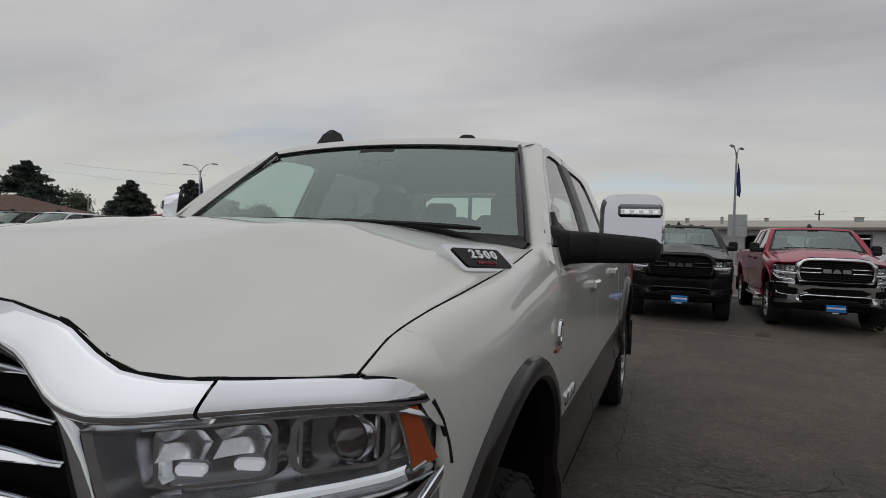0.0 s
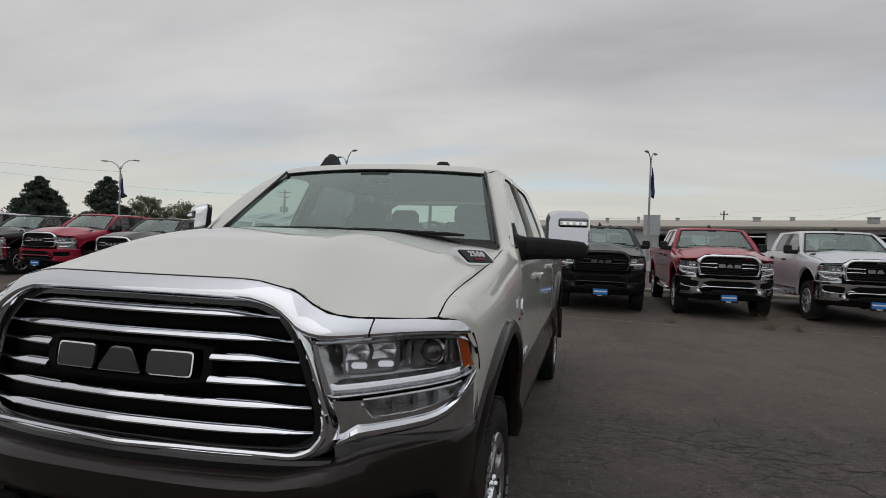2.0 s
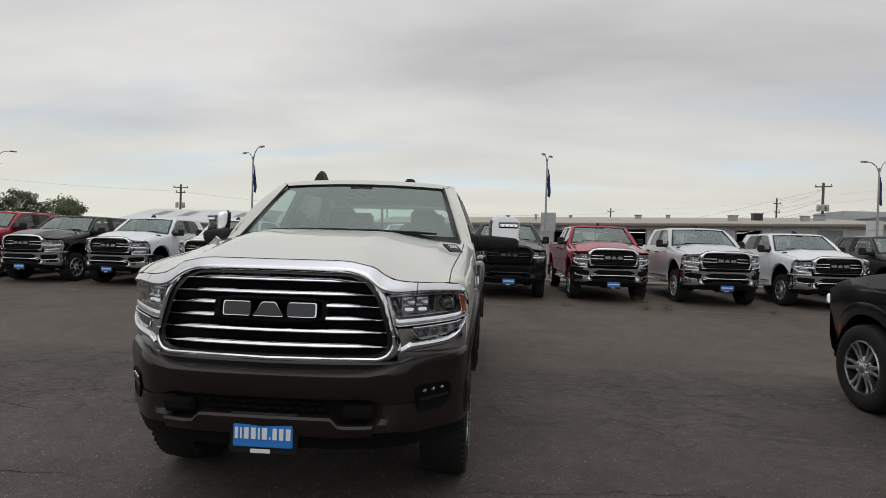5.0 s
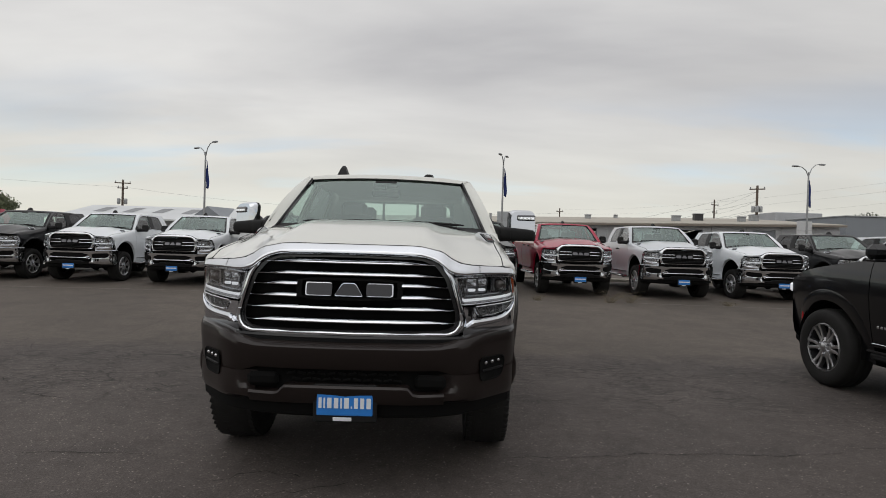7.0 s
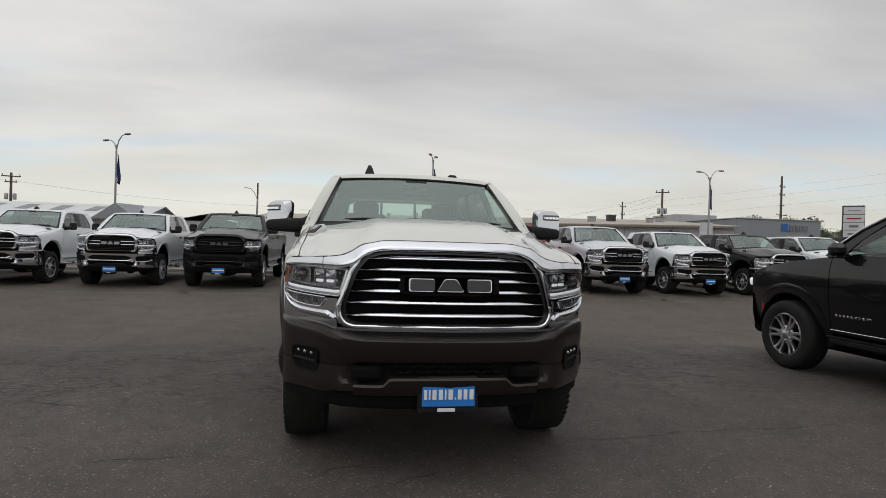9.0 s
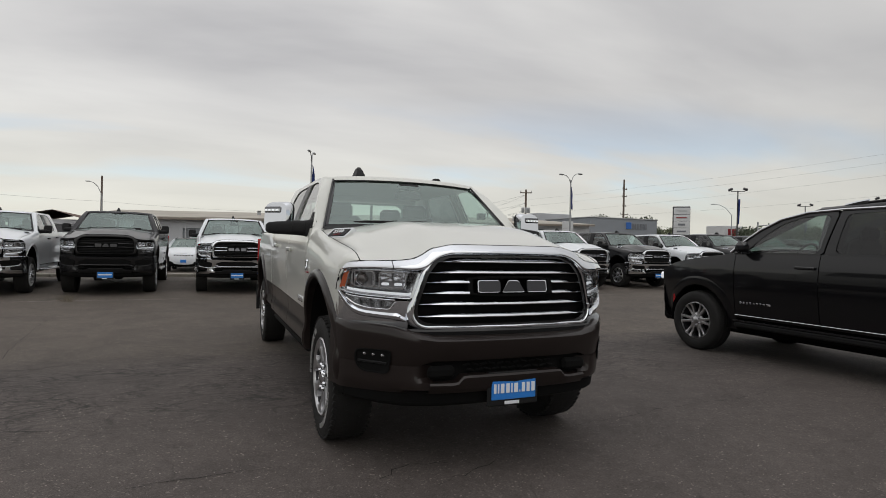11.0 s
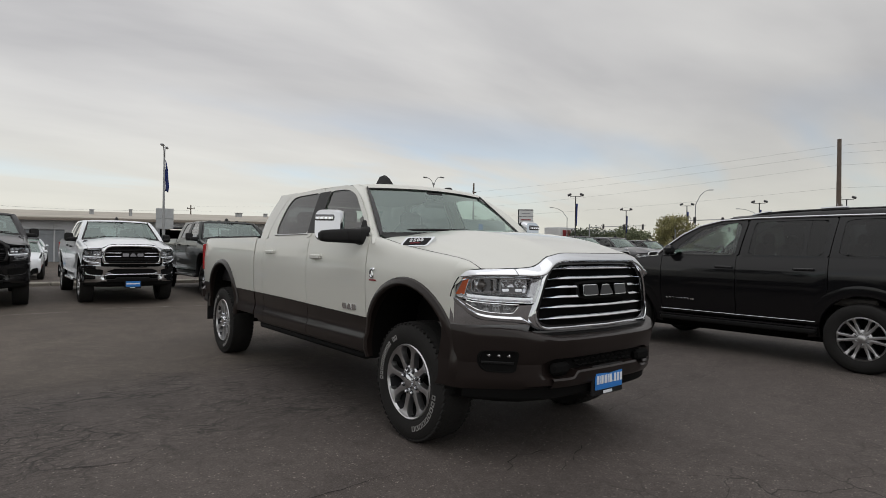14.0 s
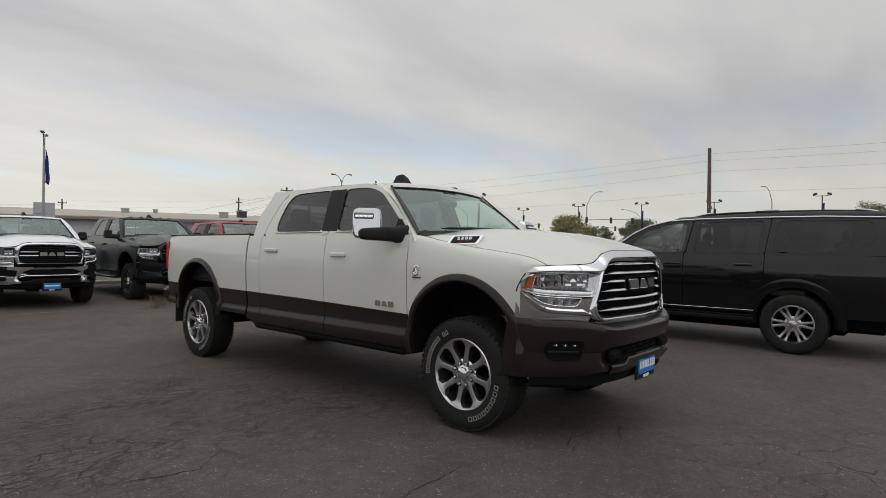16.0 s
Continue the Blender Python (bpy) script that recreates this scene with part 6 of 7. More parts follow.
def asphalt():
    m = bpy.data.materials.new("worn_asphalt")
    m.use_nodes = True
    n, l = m.node_tree.nodes, m.node_tree.links
    bs = n["Principled BSDF"]
    co = n.new("ShaderNodeTexCoord")

    def tex(kind, **v):
        t = n.new(kind)
        for k, x in v.items():
            t.inputs[k].default_value = x
        l.new(co.outputs["Object"], t.inputs["Vector"])
        return t

    def ramp(fac, stops):
        r = n.new("ShaderNodeValToRGB")
        while len(r.color_ramp.elements) < len(stops):
            r.color_ramp.elements.new(0.5)
        for e, (p, c) in zip(r.color_ramp.elements, stops):
            e.position, e.color = p, (*c, 1) if not isinstance(c, (int, float)) else (c, c, c, 1)
        l.new(fac, r.inputs[0])
        return r.outputs[0]

    def mix(kind, a, b_, fac=1.0):
        x = n.new("ShaderNodeMix")
        x.data_type, x.blend_type = "RGBA", kind
        for slot, v in ((0, fac), (6, a), (7, b_)):
            if isinstance(v, (int, float)):
                x.inputs[slot].default_value = v
            elif isinstance(v, tuple):
                x.inputs[slot].default_value = (*v, 1)
            else:
                l.new(v, x.inputs[slot])
        return x.outputs[2]

    stain = tex("ShaderNodeTexNoise", Scale=0.35, Detail=6, Roughness=0.6)
    patch = tex("ShaderNodeTexNoise", Scale=1.7, Detail=5, Roughness=0.6, Distortion=0.6)
    grit = tex("ShaderNodeTexNoise", Scale=110.0, Detail=6, Roughness=0.75)
    chip = tex("ShaderNodeTexVoronoi", Scale=45.0)
    lump = tex("ShaderNodeTexNoise", Scale=11.0, Detail=5, Roughness=0.65)
    base = ramp(stain.outputs[0], [(0.3, (0.074, 0.064, 0.059)), (0.55, (0.093, 0.080, 0.073)), (0.75, (0.114, 0.099, 0.090))])
    base = mix("MULTIPLY", base, ramp(patch.outputs[0], [(0.3, 0.78), (0.6, 1.08)]), 0.8)
    base = mix("MULTIPLY", base, ramp(grit.outputs[0], [(0.32, 0.45), (0.5, 0.96), (0.68, 1.55)]), 0.85)
    base = mix("MULTIPLY", base, ramp(lump.outputs[0], [(0.3, 0.84), (0.5, 1.0), (0.7, 1.16)]), 0.9)
    base = mix("ADD", base, ramp(chip.outputs["Distance"], [(0.0, 0.26), (0.07, 0.08), (0.11, 0.0)]), 0.5)
    # paler and warmer towards the parked row, with an uneven edge
    sep = n.new("ShaderNodeSeparateXYZ")
    l.new(co.outputs["Object"], sep.inputs[0])
    wob = n.new("ShaderNodeMath")
    wob.operation = "MULTIPLY_ADD"
    l.new(patch.outputs[0], wob.inputs[0])
    wob.inputs[1].default_value = 1.1
    l.new(sep.outputs[1], wob.inputs[2])
    far_tone = n.new("ShaderNodeMapRange")
    far_tone.inputs["From Min"].default_value, far_tone.inputs["From Max"].default_value = 4.3, 5.0
    l.new(wob.outputs[0], far_tone.inputs[0])
    base = mix("MULTIPLY", base, mix("MIX", (0.95, 0.93, 0.93), (1.13, 1.10, 1.02), far_tone.outputs[0]), 1.0)
    stone = tex("ShaderNodeTexVoronoi", Scale=105.0)
    pick = n.new("ShaderNodeSeparateColor")
    l.new(stone.outputs["Color"], pick.inputs[0])
    base = mix("MULTIPLY", base, ramp(pick.outputs[0], [(0.0, 0.78), (0.55, 0.97), (0.90, 1.12), (0.972, 1.35), (0.99, 2.4), (1.0, 3.2)]), 0.85)
    # fine alligator cracking in patches
    warp = n.new("ShaderNodeVectorMath")
    warp.operation = "ADD"
    wn_ = tex("ShaderNodeTexNoise", Scale=2.2, Detail=4)
    sc = n.new("ShaderNodeVectorMath")
    sc.operation = "SCALE"
    sc.inputs["Scale"].default_value = 0.5
    l.new(wn_.outputs["Color"], sc.inputs[0])
    l.new(co.outputs["Object"], warp.inputs[0])
    l.new(sc.outputs[0], warp.inputs[1])
    vo = n.new("ShaderNodeTexVoronoi")
    vo.feature = "DISTANCE_TO_EDGE"
    vo.inputs["Scale"].default_value = 2.3
    l.new(warp.outputs[0], vo.inputs["Vector"])
    crack = ramp(vo.outputs[0], [(0.0, 0.9), (0.008, 0.6), (0.02, 0.0)])
    where = ramp(tex("ShaderNodeTexNoise", Scale=0.22, Detail=3).outputs[0], [(0.52, 0.0), (0.66, 1.0)])
    def calc(op, a, b_):
        q = n.new("ShaderNodeMath")
        q.operation = op
        for slot, v in enumerate((a, b_)):
            if isinstance(v, (int, float)):
                q.inputs[slot].default_value = v
            else:
                l.new(v, q.inputs[slot])
        return q.outputs[0]

    cm_old = calc("MULTIPLY", crack, where)
    # wrinkled, close cracking along the edge between the two tones
    long_map = n.new("ShaderNodeMapping")
    long_map.inputs["Scale"].default_value = (0.75, 2.6, 1.0)
    long_map.inputs["Rotation"].default_value = (0, 0, radians(4))
    l.new(warp.outputs[0], long_map.inputs[0])
    lines = []
    for scale, wide in ((2.0, 0.040), (4.6, 0.085)):
        v2 = n.new("ShaderNodeTexVoronoi")
        v2.feature = "DISTANCE_TO_EDGE"
        v2.inputs["Scale"].default_value = scale
        l.new(long_map.outputs[0], v2.inputs["Vector"])
        lines.append(ramp(v2.outputs[0], [(0.0, 1.0), (wide * 0.5, 0.6), (wide, 0.0)]))
    broken = ramp(tex("ShaderNodeTexNoise", Scale=1.4, Detail=4, Roughness=0.6).outputs[0], [(0.38, 0.05), (0.52, 1.0)])
    band = ramp(calc("MULTIPLY", wob.outputs[0], 0.1), [(0.18, 0.0), (0.26, 0.9), (0.42, 1.0), (0.52, 0.0)])
    sides = ramp(calc("ADD", calc("MULTIPLY", sep.outputs[0], 0.05), 0.5), [(0.20, 0.3), (0.34, 1.0), (0.45, 0.9), (0.49, 0.25), (0.54, 0.25), (0.57, 0.8), (0.72, 0.8), (0.80, 0.2)])
    wrinkle = calc("MULTIPLY", calc("MAXIMUM", lines[0], calc("MULTIPLY", lines[1], 0.7)), calc("MULTIPLY", broken, calc("MULTIPLY", band, sides)))
    cm = n.new("ShaderNodeMath")
    cm.operation = "MAXIMUM"
    l.new(cm_old, cm.inputs[0])
    l.new(wrinkle, cm.inputs[1])
    base = mix("MIX", base, (0.014, 0.013, 0.012), cm.outputs[0])
    l.new(base, bs.inputs["Base Color"])
    bs.inputs["Roughness"].default_value = 0.82
    bs.inputs["Specular IOR Level"].default_value = 0.35
    bp = n.new("ShaderNodeBump")
    bp.inputs["Strength"].default_value, bp.inputs["Distance"].default_value = 0.6, 0.006
    hm = n.new("ShaderNodeMath")
    hm.operation = "SUBTRACT"
    l.new(grit.outputs[0], hm.inputs[0])
    l.new(cm.outputs[0], hm.inputs[1])
    l.new(hm.outputs[0], bp.inputs["Height"])
    l.new(bp.outputs[0], bs.inputs["Normal"])
    return m


ASPHALT = asphalt()
ys = [-900, -200, -60, -20, 0, 4.0, 5.5, 7, 9, 11, 13, 16, 18, 19.5, 21, 24, 28, 31, 34, 60, 200, 600, 1600]
b = Build().grid([[(x, y, ground_z(y)) for x in (-1500, -300, -60, -20, 0, 20, 60, 300, 1500)] for y in ys])
tagged(part("ground", b, ASPHALT, angle=60), "worn dark asphalt of the sales lot, cracked and patched", "ground", kind="structure")

# long open cracks in the asphalt
CRACK = material("open_crack", (0.012, 0.011, 0.010), 0.95, mottle=0.3, mottle_scale=20)
CRACKS = [
    [(0.89, 12), (1.07, 9.4), (1.27, 8.1), (1.05, 6.7), (1.06, 5.45), (1.05, 4.4), (1.06, 3.5)],
    [(1.05, 3.73), (1.46, 3.51), (2.34, 3.4), (3.0, 3.16), (3.46, 3.17), (4.1, 2.98)],
    [(-3.78, 4.6), (-3.85, 5.2), (-3.99, 7.0), (-4.02, 8.3)],
    [(-4.3, 3.7), (-3.7, 3.9), (-2.7, 4.24), (-2.3, 4.56), (-1.8, 4.3)],
    [(-2.08, 3.56), (-1.59, 4.4), (-1.15, 4.8), (-0.22, 4.5)],
    [(-2.12, 0.51), (-1.82, 0.53), (-1.2, 0.54)],
    [(0.93, 0.62), (2.07, 0.75), (3.39, 0.82)],
    [(-3.07, 1.85), (-2.64, 1.71), (-2.34, 1.93)],
]
rnd = random.Random(5)
b = Build()
for x0, x1, y0, y1, count in ((-5.4, -1.1, 1.8, 4.2, 22), (1.2, 4.6, 2.7, 3.7, 10), (-4.5, 4.5, 5.0, 9.0, 10), (-3.4, 3.6, -0.6, 1.2, 3)):
    for k in range(count):
        x, y = rnd.uniform(x0, x1), rnd.uniform(y0, y1)
        a, l = rnd.gauss(0.08, 0.28) + (1.3 if rnd.random() < 0.14 else 0), rnd.uniform(0.25, 1.0)
        bend = rnd.gauss(0, 0.12)
        CRACKS.append([(x, y), (x + l * 0.5 * math.cos(a) - bend * math.sin(a), y + l * 0.5 * math.sin(a) + bend * math.cos(a)), (x + l * math.cos(a), y + l * math.sin(a))])
for stops in CRACKS:
    rows = []
    for (x0, y0), (x1, y1) in zip(stops, stops[1:]):
        n = max(3, int(math.hypot(x1 - x0, y1 - y0) / 0.07))
        for k in range(n):
            q = k / n
            x, y = x0 + (x1 - x0) * q + rnd.gauss(0, 0.014), y0 + (y1 - y0) * q + rnd.gauss(0, 0.014)
            d = Vector((y0 - y1, x1 - x0)).normalized() * rnd.uniform(0.0008, 0.0045)
            z = ground_z(y) + 0.003
            rows.append([(x - d.x, y - d.y, z), (x + d.x, y + d.y, z)])
    b.grid(rows)
tagged(part("asphalt_crack", b, CRACK, angle=0), "long dark cracks running across the asphalt", "crack", kind="stuff")
# worn parking lines in front of the row
WORN_LINE = material("worn_line_paint", (0.27, 0.255, 0.23), 0.9, mottle=0.5, mottle_scale=7, grain=0.4, grain_scale=60)
for x0, x1, y0, y1 in ((-1.6, 3.2, 10.62, 9.95), (4.9, 9.5, 10.25, 9.9), (-9.5, -2.2, 10.1, 10.35)):
    b = Build()
    b.grid([[(x, y0 + (y1 - y0) * (x - x0) / (x1 - x0) + d * rnd.uniform(0.4, 1.2), ground_z(y0 + (y1 - y0) * (x - x0) / (x1 - x0)) + 0.004) for d in (-0.02, 0.02)] for x in span(x0, x1, 60)])
    tagged(part("worn_line", b, WORN_LINE, angle=0), "thin worn pale line across the asphalt", "road marking", "worn lines", kind="structure")
# loose grit
GRIT = material("pale_grit", (0.22, 0.20, 0.185), 0.9, mottle=0.6, mottle_scale=0.9)
b = Build()
for k in range(3800):
    x, y = rnd.uniform(-7, 7), rnd.uniform(-1.5, 10.5) if k % 3 else rnd.uniform(-1.5, 4)
    r = rnd.uniform(0.0015, 0.005) * (1.6 if rnd.random() < 0.06 else 1)
    a, z = rnd.uniform(0, 6.3), ground_z(y)
    ring_ = [(x + r * math.cos(a + j * 1.571) * (1.4 if j % 2 else 1), y + r * math.sin(a + j * 1.571), z + 0.2 * r) for j in range(4)]
    b.add(ring_ + [(x, y, z + 1.3 * r)], [(0, 1, 4), (1, 2, 4), (2, 3, 4), (3, 0, 4)])
tagged(part("grit", b, GRIT, angle=0), "pale loose grit scattered over the asphalt", "gravel", kind="stuff")

# ---- the pickup in the middle of the lot ----
hero_truck = truck("pearl white and walnut brown crew pickup with chrome grille", PEARL, BROWN, BROWN, "long", CHROME, CHROME, m=pose(-0.01, 0, 0, rz=-0.2), cab_back=4.03, bed_back=6.10)

# ---- the row behind ----
ROW_Y = 11.05
kinds = {
    "white": dict(body=WHITE, label="white crew pickup with chrome bumper and blue plate"),
    "silver": dict(body=SILVER, label="silver white crew pickup with chrome bumper and blue plate"),
    "red": dict(body=RED, label="deep red crew pickup with chrome bumper and blue plate"),
    "black": dict(body=BLACK, label="black crew pickup with chrome bumper and blue plate"),
    "granite": dict(body=GRANITE, label="dark granite pickup with black grille and bumper", metal=GLOSS_BLACK),
    "grey": dict(body=MID_GREY, label="mid grey crew pickup with chrome bumper and blue plate"),
    "slate": dict(body=GRANITE, label="dark slate crew pickup with chrome bumper and blue plate"),
    "dually": dict(body=RED, label="deep red dually pickup with red bumper and roof markers", bumper_mat=RED, markers=RED_LENS),
    "rebel": dict(body=DARK_GREEN, label="dark green off-road pickup with black grille and wide flares", markers=GLOSS_BLACK, metal=GLOSS_BLACK, flare=PLASTIC, trim="sport", wheel_mat=ALLOY_DARK),
}
ROW = [("black", -21.1), ("white", -18.6), ("black", -16.0), ("dually", -13.5), ("black", -10.99), ("white", -8.61), ("white", -6.07), ("granite", -3.67), ("white", -1.0), ("rebel", 1.6), ("red", 4.09), ("silver", 6.70), ("white", 9.23), ("black", 11.75), ("white", 14.2), ("slate", 16.7), ("grey", 19.2), ("slate", 21.7)]
built = {}
for kind, x in ROW:
    at = pose(x, ROW_Y, ground_z(12.0) + 0.019) @ Matrix.Scale(0.955, 4)
    if kind in built:
        copy_thing(built[kind], at)
    else:
        built[kind] = truck(m=at, group="row of parked pickups", cab_back=3.72, bed_back=5.98, **kinds[kind])
# ---- the black wagon beside the pickup ----
black_wagon = suv("black long three-row wagon with chrome roof line", BLACK, pose(5.625, 3.84, 0, rz=180))
far_wagon = suv("white three-row wagon parked behind the row", WHITE, pose(-2.55, 24.9, ground_z(25) + 0.016, rz=-4) @ Matrix.Scale(0.79, 4), "cars behind the row", plated=True)
kerb = Build()
for k in range(30):
    kerb.box((-29 + 2 * k, 17.6, ground_z(17) + 0.04), (1.985, 0.32, 0.14), 0.03)
tagged(part("kerb", kerb, material("kerb_concrete", (0.30, 0.28, 0.24), 0.9, mottle=0.2, mottle_scale=2, grain=0.15), angle=0), "pale worn concrete kerb behind the parked row", "kerb", kind="structure")
tagged(copy_thing(far_wagon, pose(-1.75, 34.5, ground_z(34) + 0.02, rz=3)), "white wagon parked far behind the row")
dark_wagon = suv("dark grey wagon parked behind the row", GRANITE, pose(-8.0, 36.0, ground_z(36) + 0.02, rz=180), "cars behind the row")

# ---- buildings ----
WALL_GREY = material("painted_block_wall", (0.46, 0.47, 0.49), 0.8, mottle=0.10, mottle_scale=0.6, grain=0.06, grain_scale=30, bump=0.2, bump_scale=20)
WALL_BLUE = material("grey_metal_cladding", (0.24, 0.26, 0.285), 0.55, mottle=0.06, mottle_scale=0.4)
ROOF_TAN = material("tan_membrane_roof", (0.40, 0.37, 0.32), 0.85, mottle=0.14, mottle_scale=0.35, grain=0.06, grain_scale=12)
ROOF_METAL = material("white_metal_roof", (0.62, 0.64, 0.65), 0.45, mottle=0.08, mottle_scale=0.3)
SKYLIGHT = material("grey_roof_panel", (0.22, 0.23, 0.24), 0.5)
DOOR_DARK = material("dark_doorway", (0.02, 0.02, 0.022), 0.7)
SHUTTER = material("grey_roller_shutter", (0.24, 0.26, 0.28), 0.5, mottle=0.1)
FASCIA = material("brown_fascia", (0.22, 0.19, 0.16), 0.7)
BRICK_TAN = material("tan_house_wall", (0.36, 0.28, 0.21), 0.85, mottle=0.1)
SHINGLE = material("brown_shingle", (0.12, 0.075, 0.055), 0.9, mottle=0.2, mottle_scale=2)
SIGN_WHITE = material("sign_white", (0.60, 0.61, 0.62), 0.45, mottle=0.04)
SIGN_BLUE = material("sign_blue", (0.02, 0.12, 0.42), 0.4)
SIGN_GREY = material("sign_grey_print", (0.16, 0.17, 0.19), 0.5)
BANNER = material("navy_banner_cloth", (0.018, 0.035, 0.16), 0.8, mottle=0.2, mottle_scale=3)
SIGN_BACK = material("sign_back_metal", (0.42, 0.44, 0.455), 0.5, 0.3, mottle=0.1)
POLE_WOOD = material("weathered_pole_wood", (0.125, 0.098, 0.08), 0.9, mottle=0.2, mottle_scale=1.2, grain=0.15, grain_scale=20)
DARK_METAL = material("dark_painted_metal", (0.03, 0.03, 0.033), 0.5)
WIRE = material("power_line", (0.15, 0.155, 0.165), 0.6)
TREE_BARK = material("bark", (0.06, 0.045, 0.035), 0.95, mottle=0.3, mottle_scale=3)


def leaf_material(name, base):
    return material(name, base, 0.7, mottle=0.45, mottle_scale=1.1, grain=0.25, grain_scale=9)


# needle and leaf colours are paled to include the haze of distance
NEEDLES = leaf_material("dark_conifer_needles", (0.038, 0.058, 0.044))
LEAVES = leaf_material("deciduous_leaves", (0.135, 0.155, 0.085))
LEAVES_DARK = leaf_material("dark_leaves", (0.075, 0.092, 0.056))
LEAVES_YELLOW = leaf_material("yellowing_leaves", (0.24, 0.225, 0.095))

# long workshop with a low tan roof
hall = thing("workshop_building", "long low grey workshop with a tan roof and open bays", "building")
lean = lambda x: 0.020 * x
BX0, BX1, BY = -9.0, 35.0, 45.0
bays = [(-3.2, 0.6, 2.4, "shutter"), (6.6, 8.7, 2.65, "open"), (12.1, 14.1, 2.75, "open"), (21.2, 23.2, 2.7, "open"), (27.5, 29.5, 2.7, "shutter")]
xs = [BX0] + [v for bay in bays for v in bay[:2]] + [BX1]
for k in range(0, len(xs) - 1):
    x0, x1 = xs[k], xs[k + 1]
    low = 0.0 if k % 2 == 0 else bays[k // 2][2]
    top = 3.12
    b = Build().add([(x0, BY, low + lean(x0)), (x1, BY, low + lean(x1)), (x1, BY, top + lean(x1)), (x0, BY, top + lean(x0)), (x0, BY + 0.25, low + lean(x0)), (x1, BY + 0.25, low + lean(x1)), (x1, BY + 0.25, top + lean(x1)), (x0, BY + 0.25, top + lean(x0))], [(0, 1, 2, 3), (4, 7, 6, 5), (0, 4, 5, 1), (3, 2, 6, 7), (1, 5, 6, 2), (0, 3, 7, 4)])
    part("wall", b, WALL_GREY, hall, angle=0)
b = Build()
for x in (BX0, BX1):
    b.add([(x, BY + 0.25, 0), (x, BY + 30, 0), (x, BY + 30, 3.1 + lean(x)), (x, BY + 15, 4.4 + lean(x)), (x, BY + 0.25, 3.1 + lean(x))], [(0, 1, 2, 3, 4)])
b.add([(BX0, BY + 30, 0), (BX1, BY + 30, 0), (BX1, BY + 30, 3.1 + lean(BX1)), (BX0, BY + 30, 3.1 + lean(BX0))], [(0, 1, 2, 3)])
part("end_wall", b, WALL_GREY, hall, angle=0, solid=0.2)
b = Build()
xs = span(BX0 - 0.4, BX1 + 0.2, 9)
b.grid([[(x, y, z + lean(x) + dz) for x in xs] for y, z, dz in ((BY - 0.6, 3.02, 0), (BY - 0.62, 3.24, 0), (BY + 15, 4.44, 0), (BY + 30.5, 3.2, 0))])
part("roof", b, ROOF_TAN, hall, angle=20)
part("fascia", Build().grid([[(x, BY - 0.635, z + lean(x)) for x in xs] for z in (3.03, 3.17)]), FASCIA, hall)
for x0, x1, h, kind in bays:
    b = Build().box(((x0 + x1) / 2, BY + (0.18 if kind == "shutter" else 6), h / 2 + lean(x0)), (x1 - x0 + 0.1, 0.06, h + 0.05), 0.01)
    part("roller_shutter" if kind == "shutter" else "bay_back", b, SHUTTER if kind == "shutter" else DOOR_DARK, hall)
    if kind == "shutter":
        for k in range(6):
            part("shutter_slat", Build().box(((x0 + x1) / 2, BY + 0.14, 0.3 + 0.36 * k + lean(x0)), (x1 - x0, 0.03, 0.03), 0.005), SHUTTER, hall)
    else:
        part("door_frame", Build().tube([(x0, BY - 0.02, 0), (x0, BY - 0.02, h + lean(x0)), (x1, BY - 0.02, h + lean(x1)), (x1, BY - 0.02, 0)], 0.06, 4), WALL_BLUE, hall)
b = Build()
for x in span(-6, 33, 14):
    b.box((x, BY - 0.03, 1.55 + lean(x)), (0.10, 0.05, 3.1), 0.01)
part("downpipe", b, WALL_GREY, hall)
random.seed(4)
for x, y, w, h in ((3.0, 52, 0.5, 0.5), (5.5, 50, 0.35, 0.7), (9.5, 56, 0.5, 0.4), (16.0, 55, 0.9, 0.5), (19.5, 57, 0.6, 0.45), (23.0, 50, 1.1, 0.65), (26.0, 52, 1.3, 0.85), (29.2, 50, 1.0, 0.6), (31.5, 52, 1.2, 0.7)):
    z = 3.24 + (y - BY + 0.6) / 15.6 * 1.2 + lean(x)
    u = thing("roof_unit", "small metal vent unit on the tan roof", "roof unit", "roof units", pose(x, y, z))
    w, h = w * 0.62, h * 0.75
    part("casing", Build().box((0, 0, h / 2 - 0.04), (w, w * 0.8, h), 0.03), DARK_METAL if w > 0.8 else STEEL, u)
    part("hood", Build().box((0, 0, h + 0.0), (w * 1.15, w * 0.95, 0.08), 0.02), STEEL, u)

# showroom with the seller's blue sign
show = thing("showroom_building", "blue-grey flat-roofed showroom with a blue sign", "building")
b = Build().box((48.2, 60, 2.7), (10.8, 10, 5.4), 0.05)
part("wall", b, WALL_BLUE, show)
part("parapet", Build().box((48.2, 60, 5.44), (11.0, 10.2, 0.14), 0.03), STEEL, show)
part("rear_block", Build().box((45.6, 70, 3.2), (6, 6, 6.6), 0.05), WALL_GREY, show)
for k in range(5):
    part("window", Build().box((43.9 + 2.1 * k, 54.97, 1.5), (2.0, 0.08, 2.4), 0.02), TINT, show)
sg = part("sign_mark", Build().box((48.8, 54.93, 4.55), (0.85, 0.10, 0.85), 0.05), SIGN_BLUE, show, "blue sign mark")
for k, (x, w) in enumerate(((49.95, 0.35), (50.42, 0.2), (50.95, 0.45), (51.55, 0.45), (52.0, 0.18), (52.5, 0.45))):
    part("sign_bar", Build().box((48.8 + (x - 49.05) * 0.82, 54.94, 4.48), (w * 0.82, 0.08, 0.72), 0.02), SIGN_GREY, show)

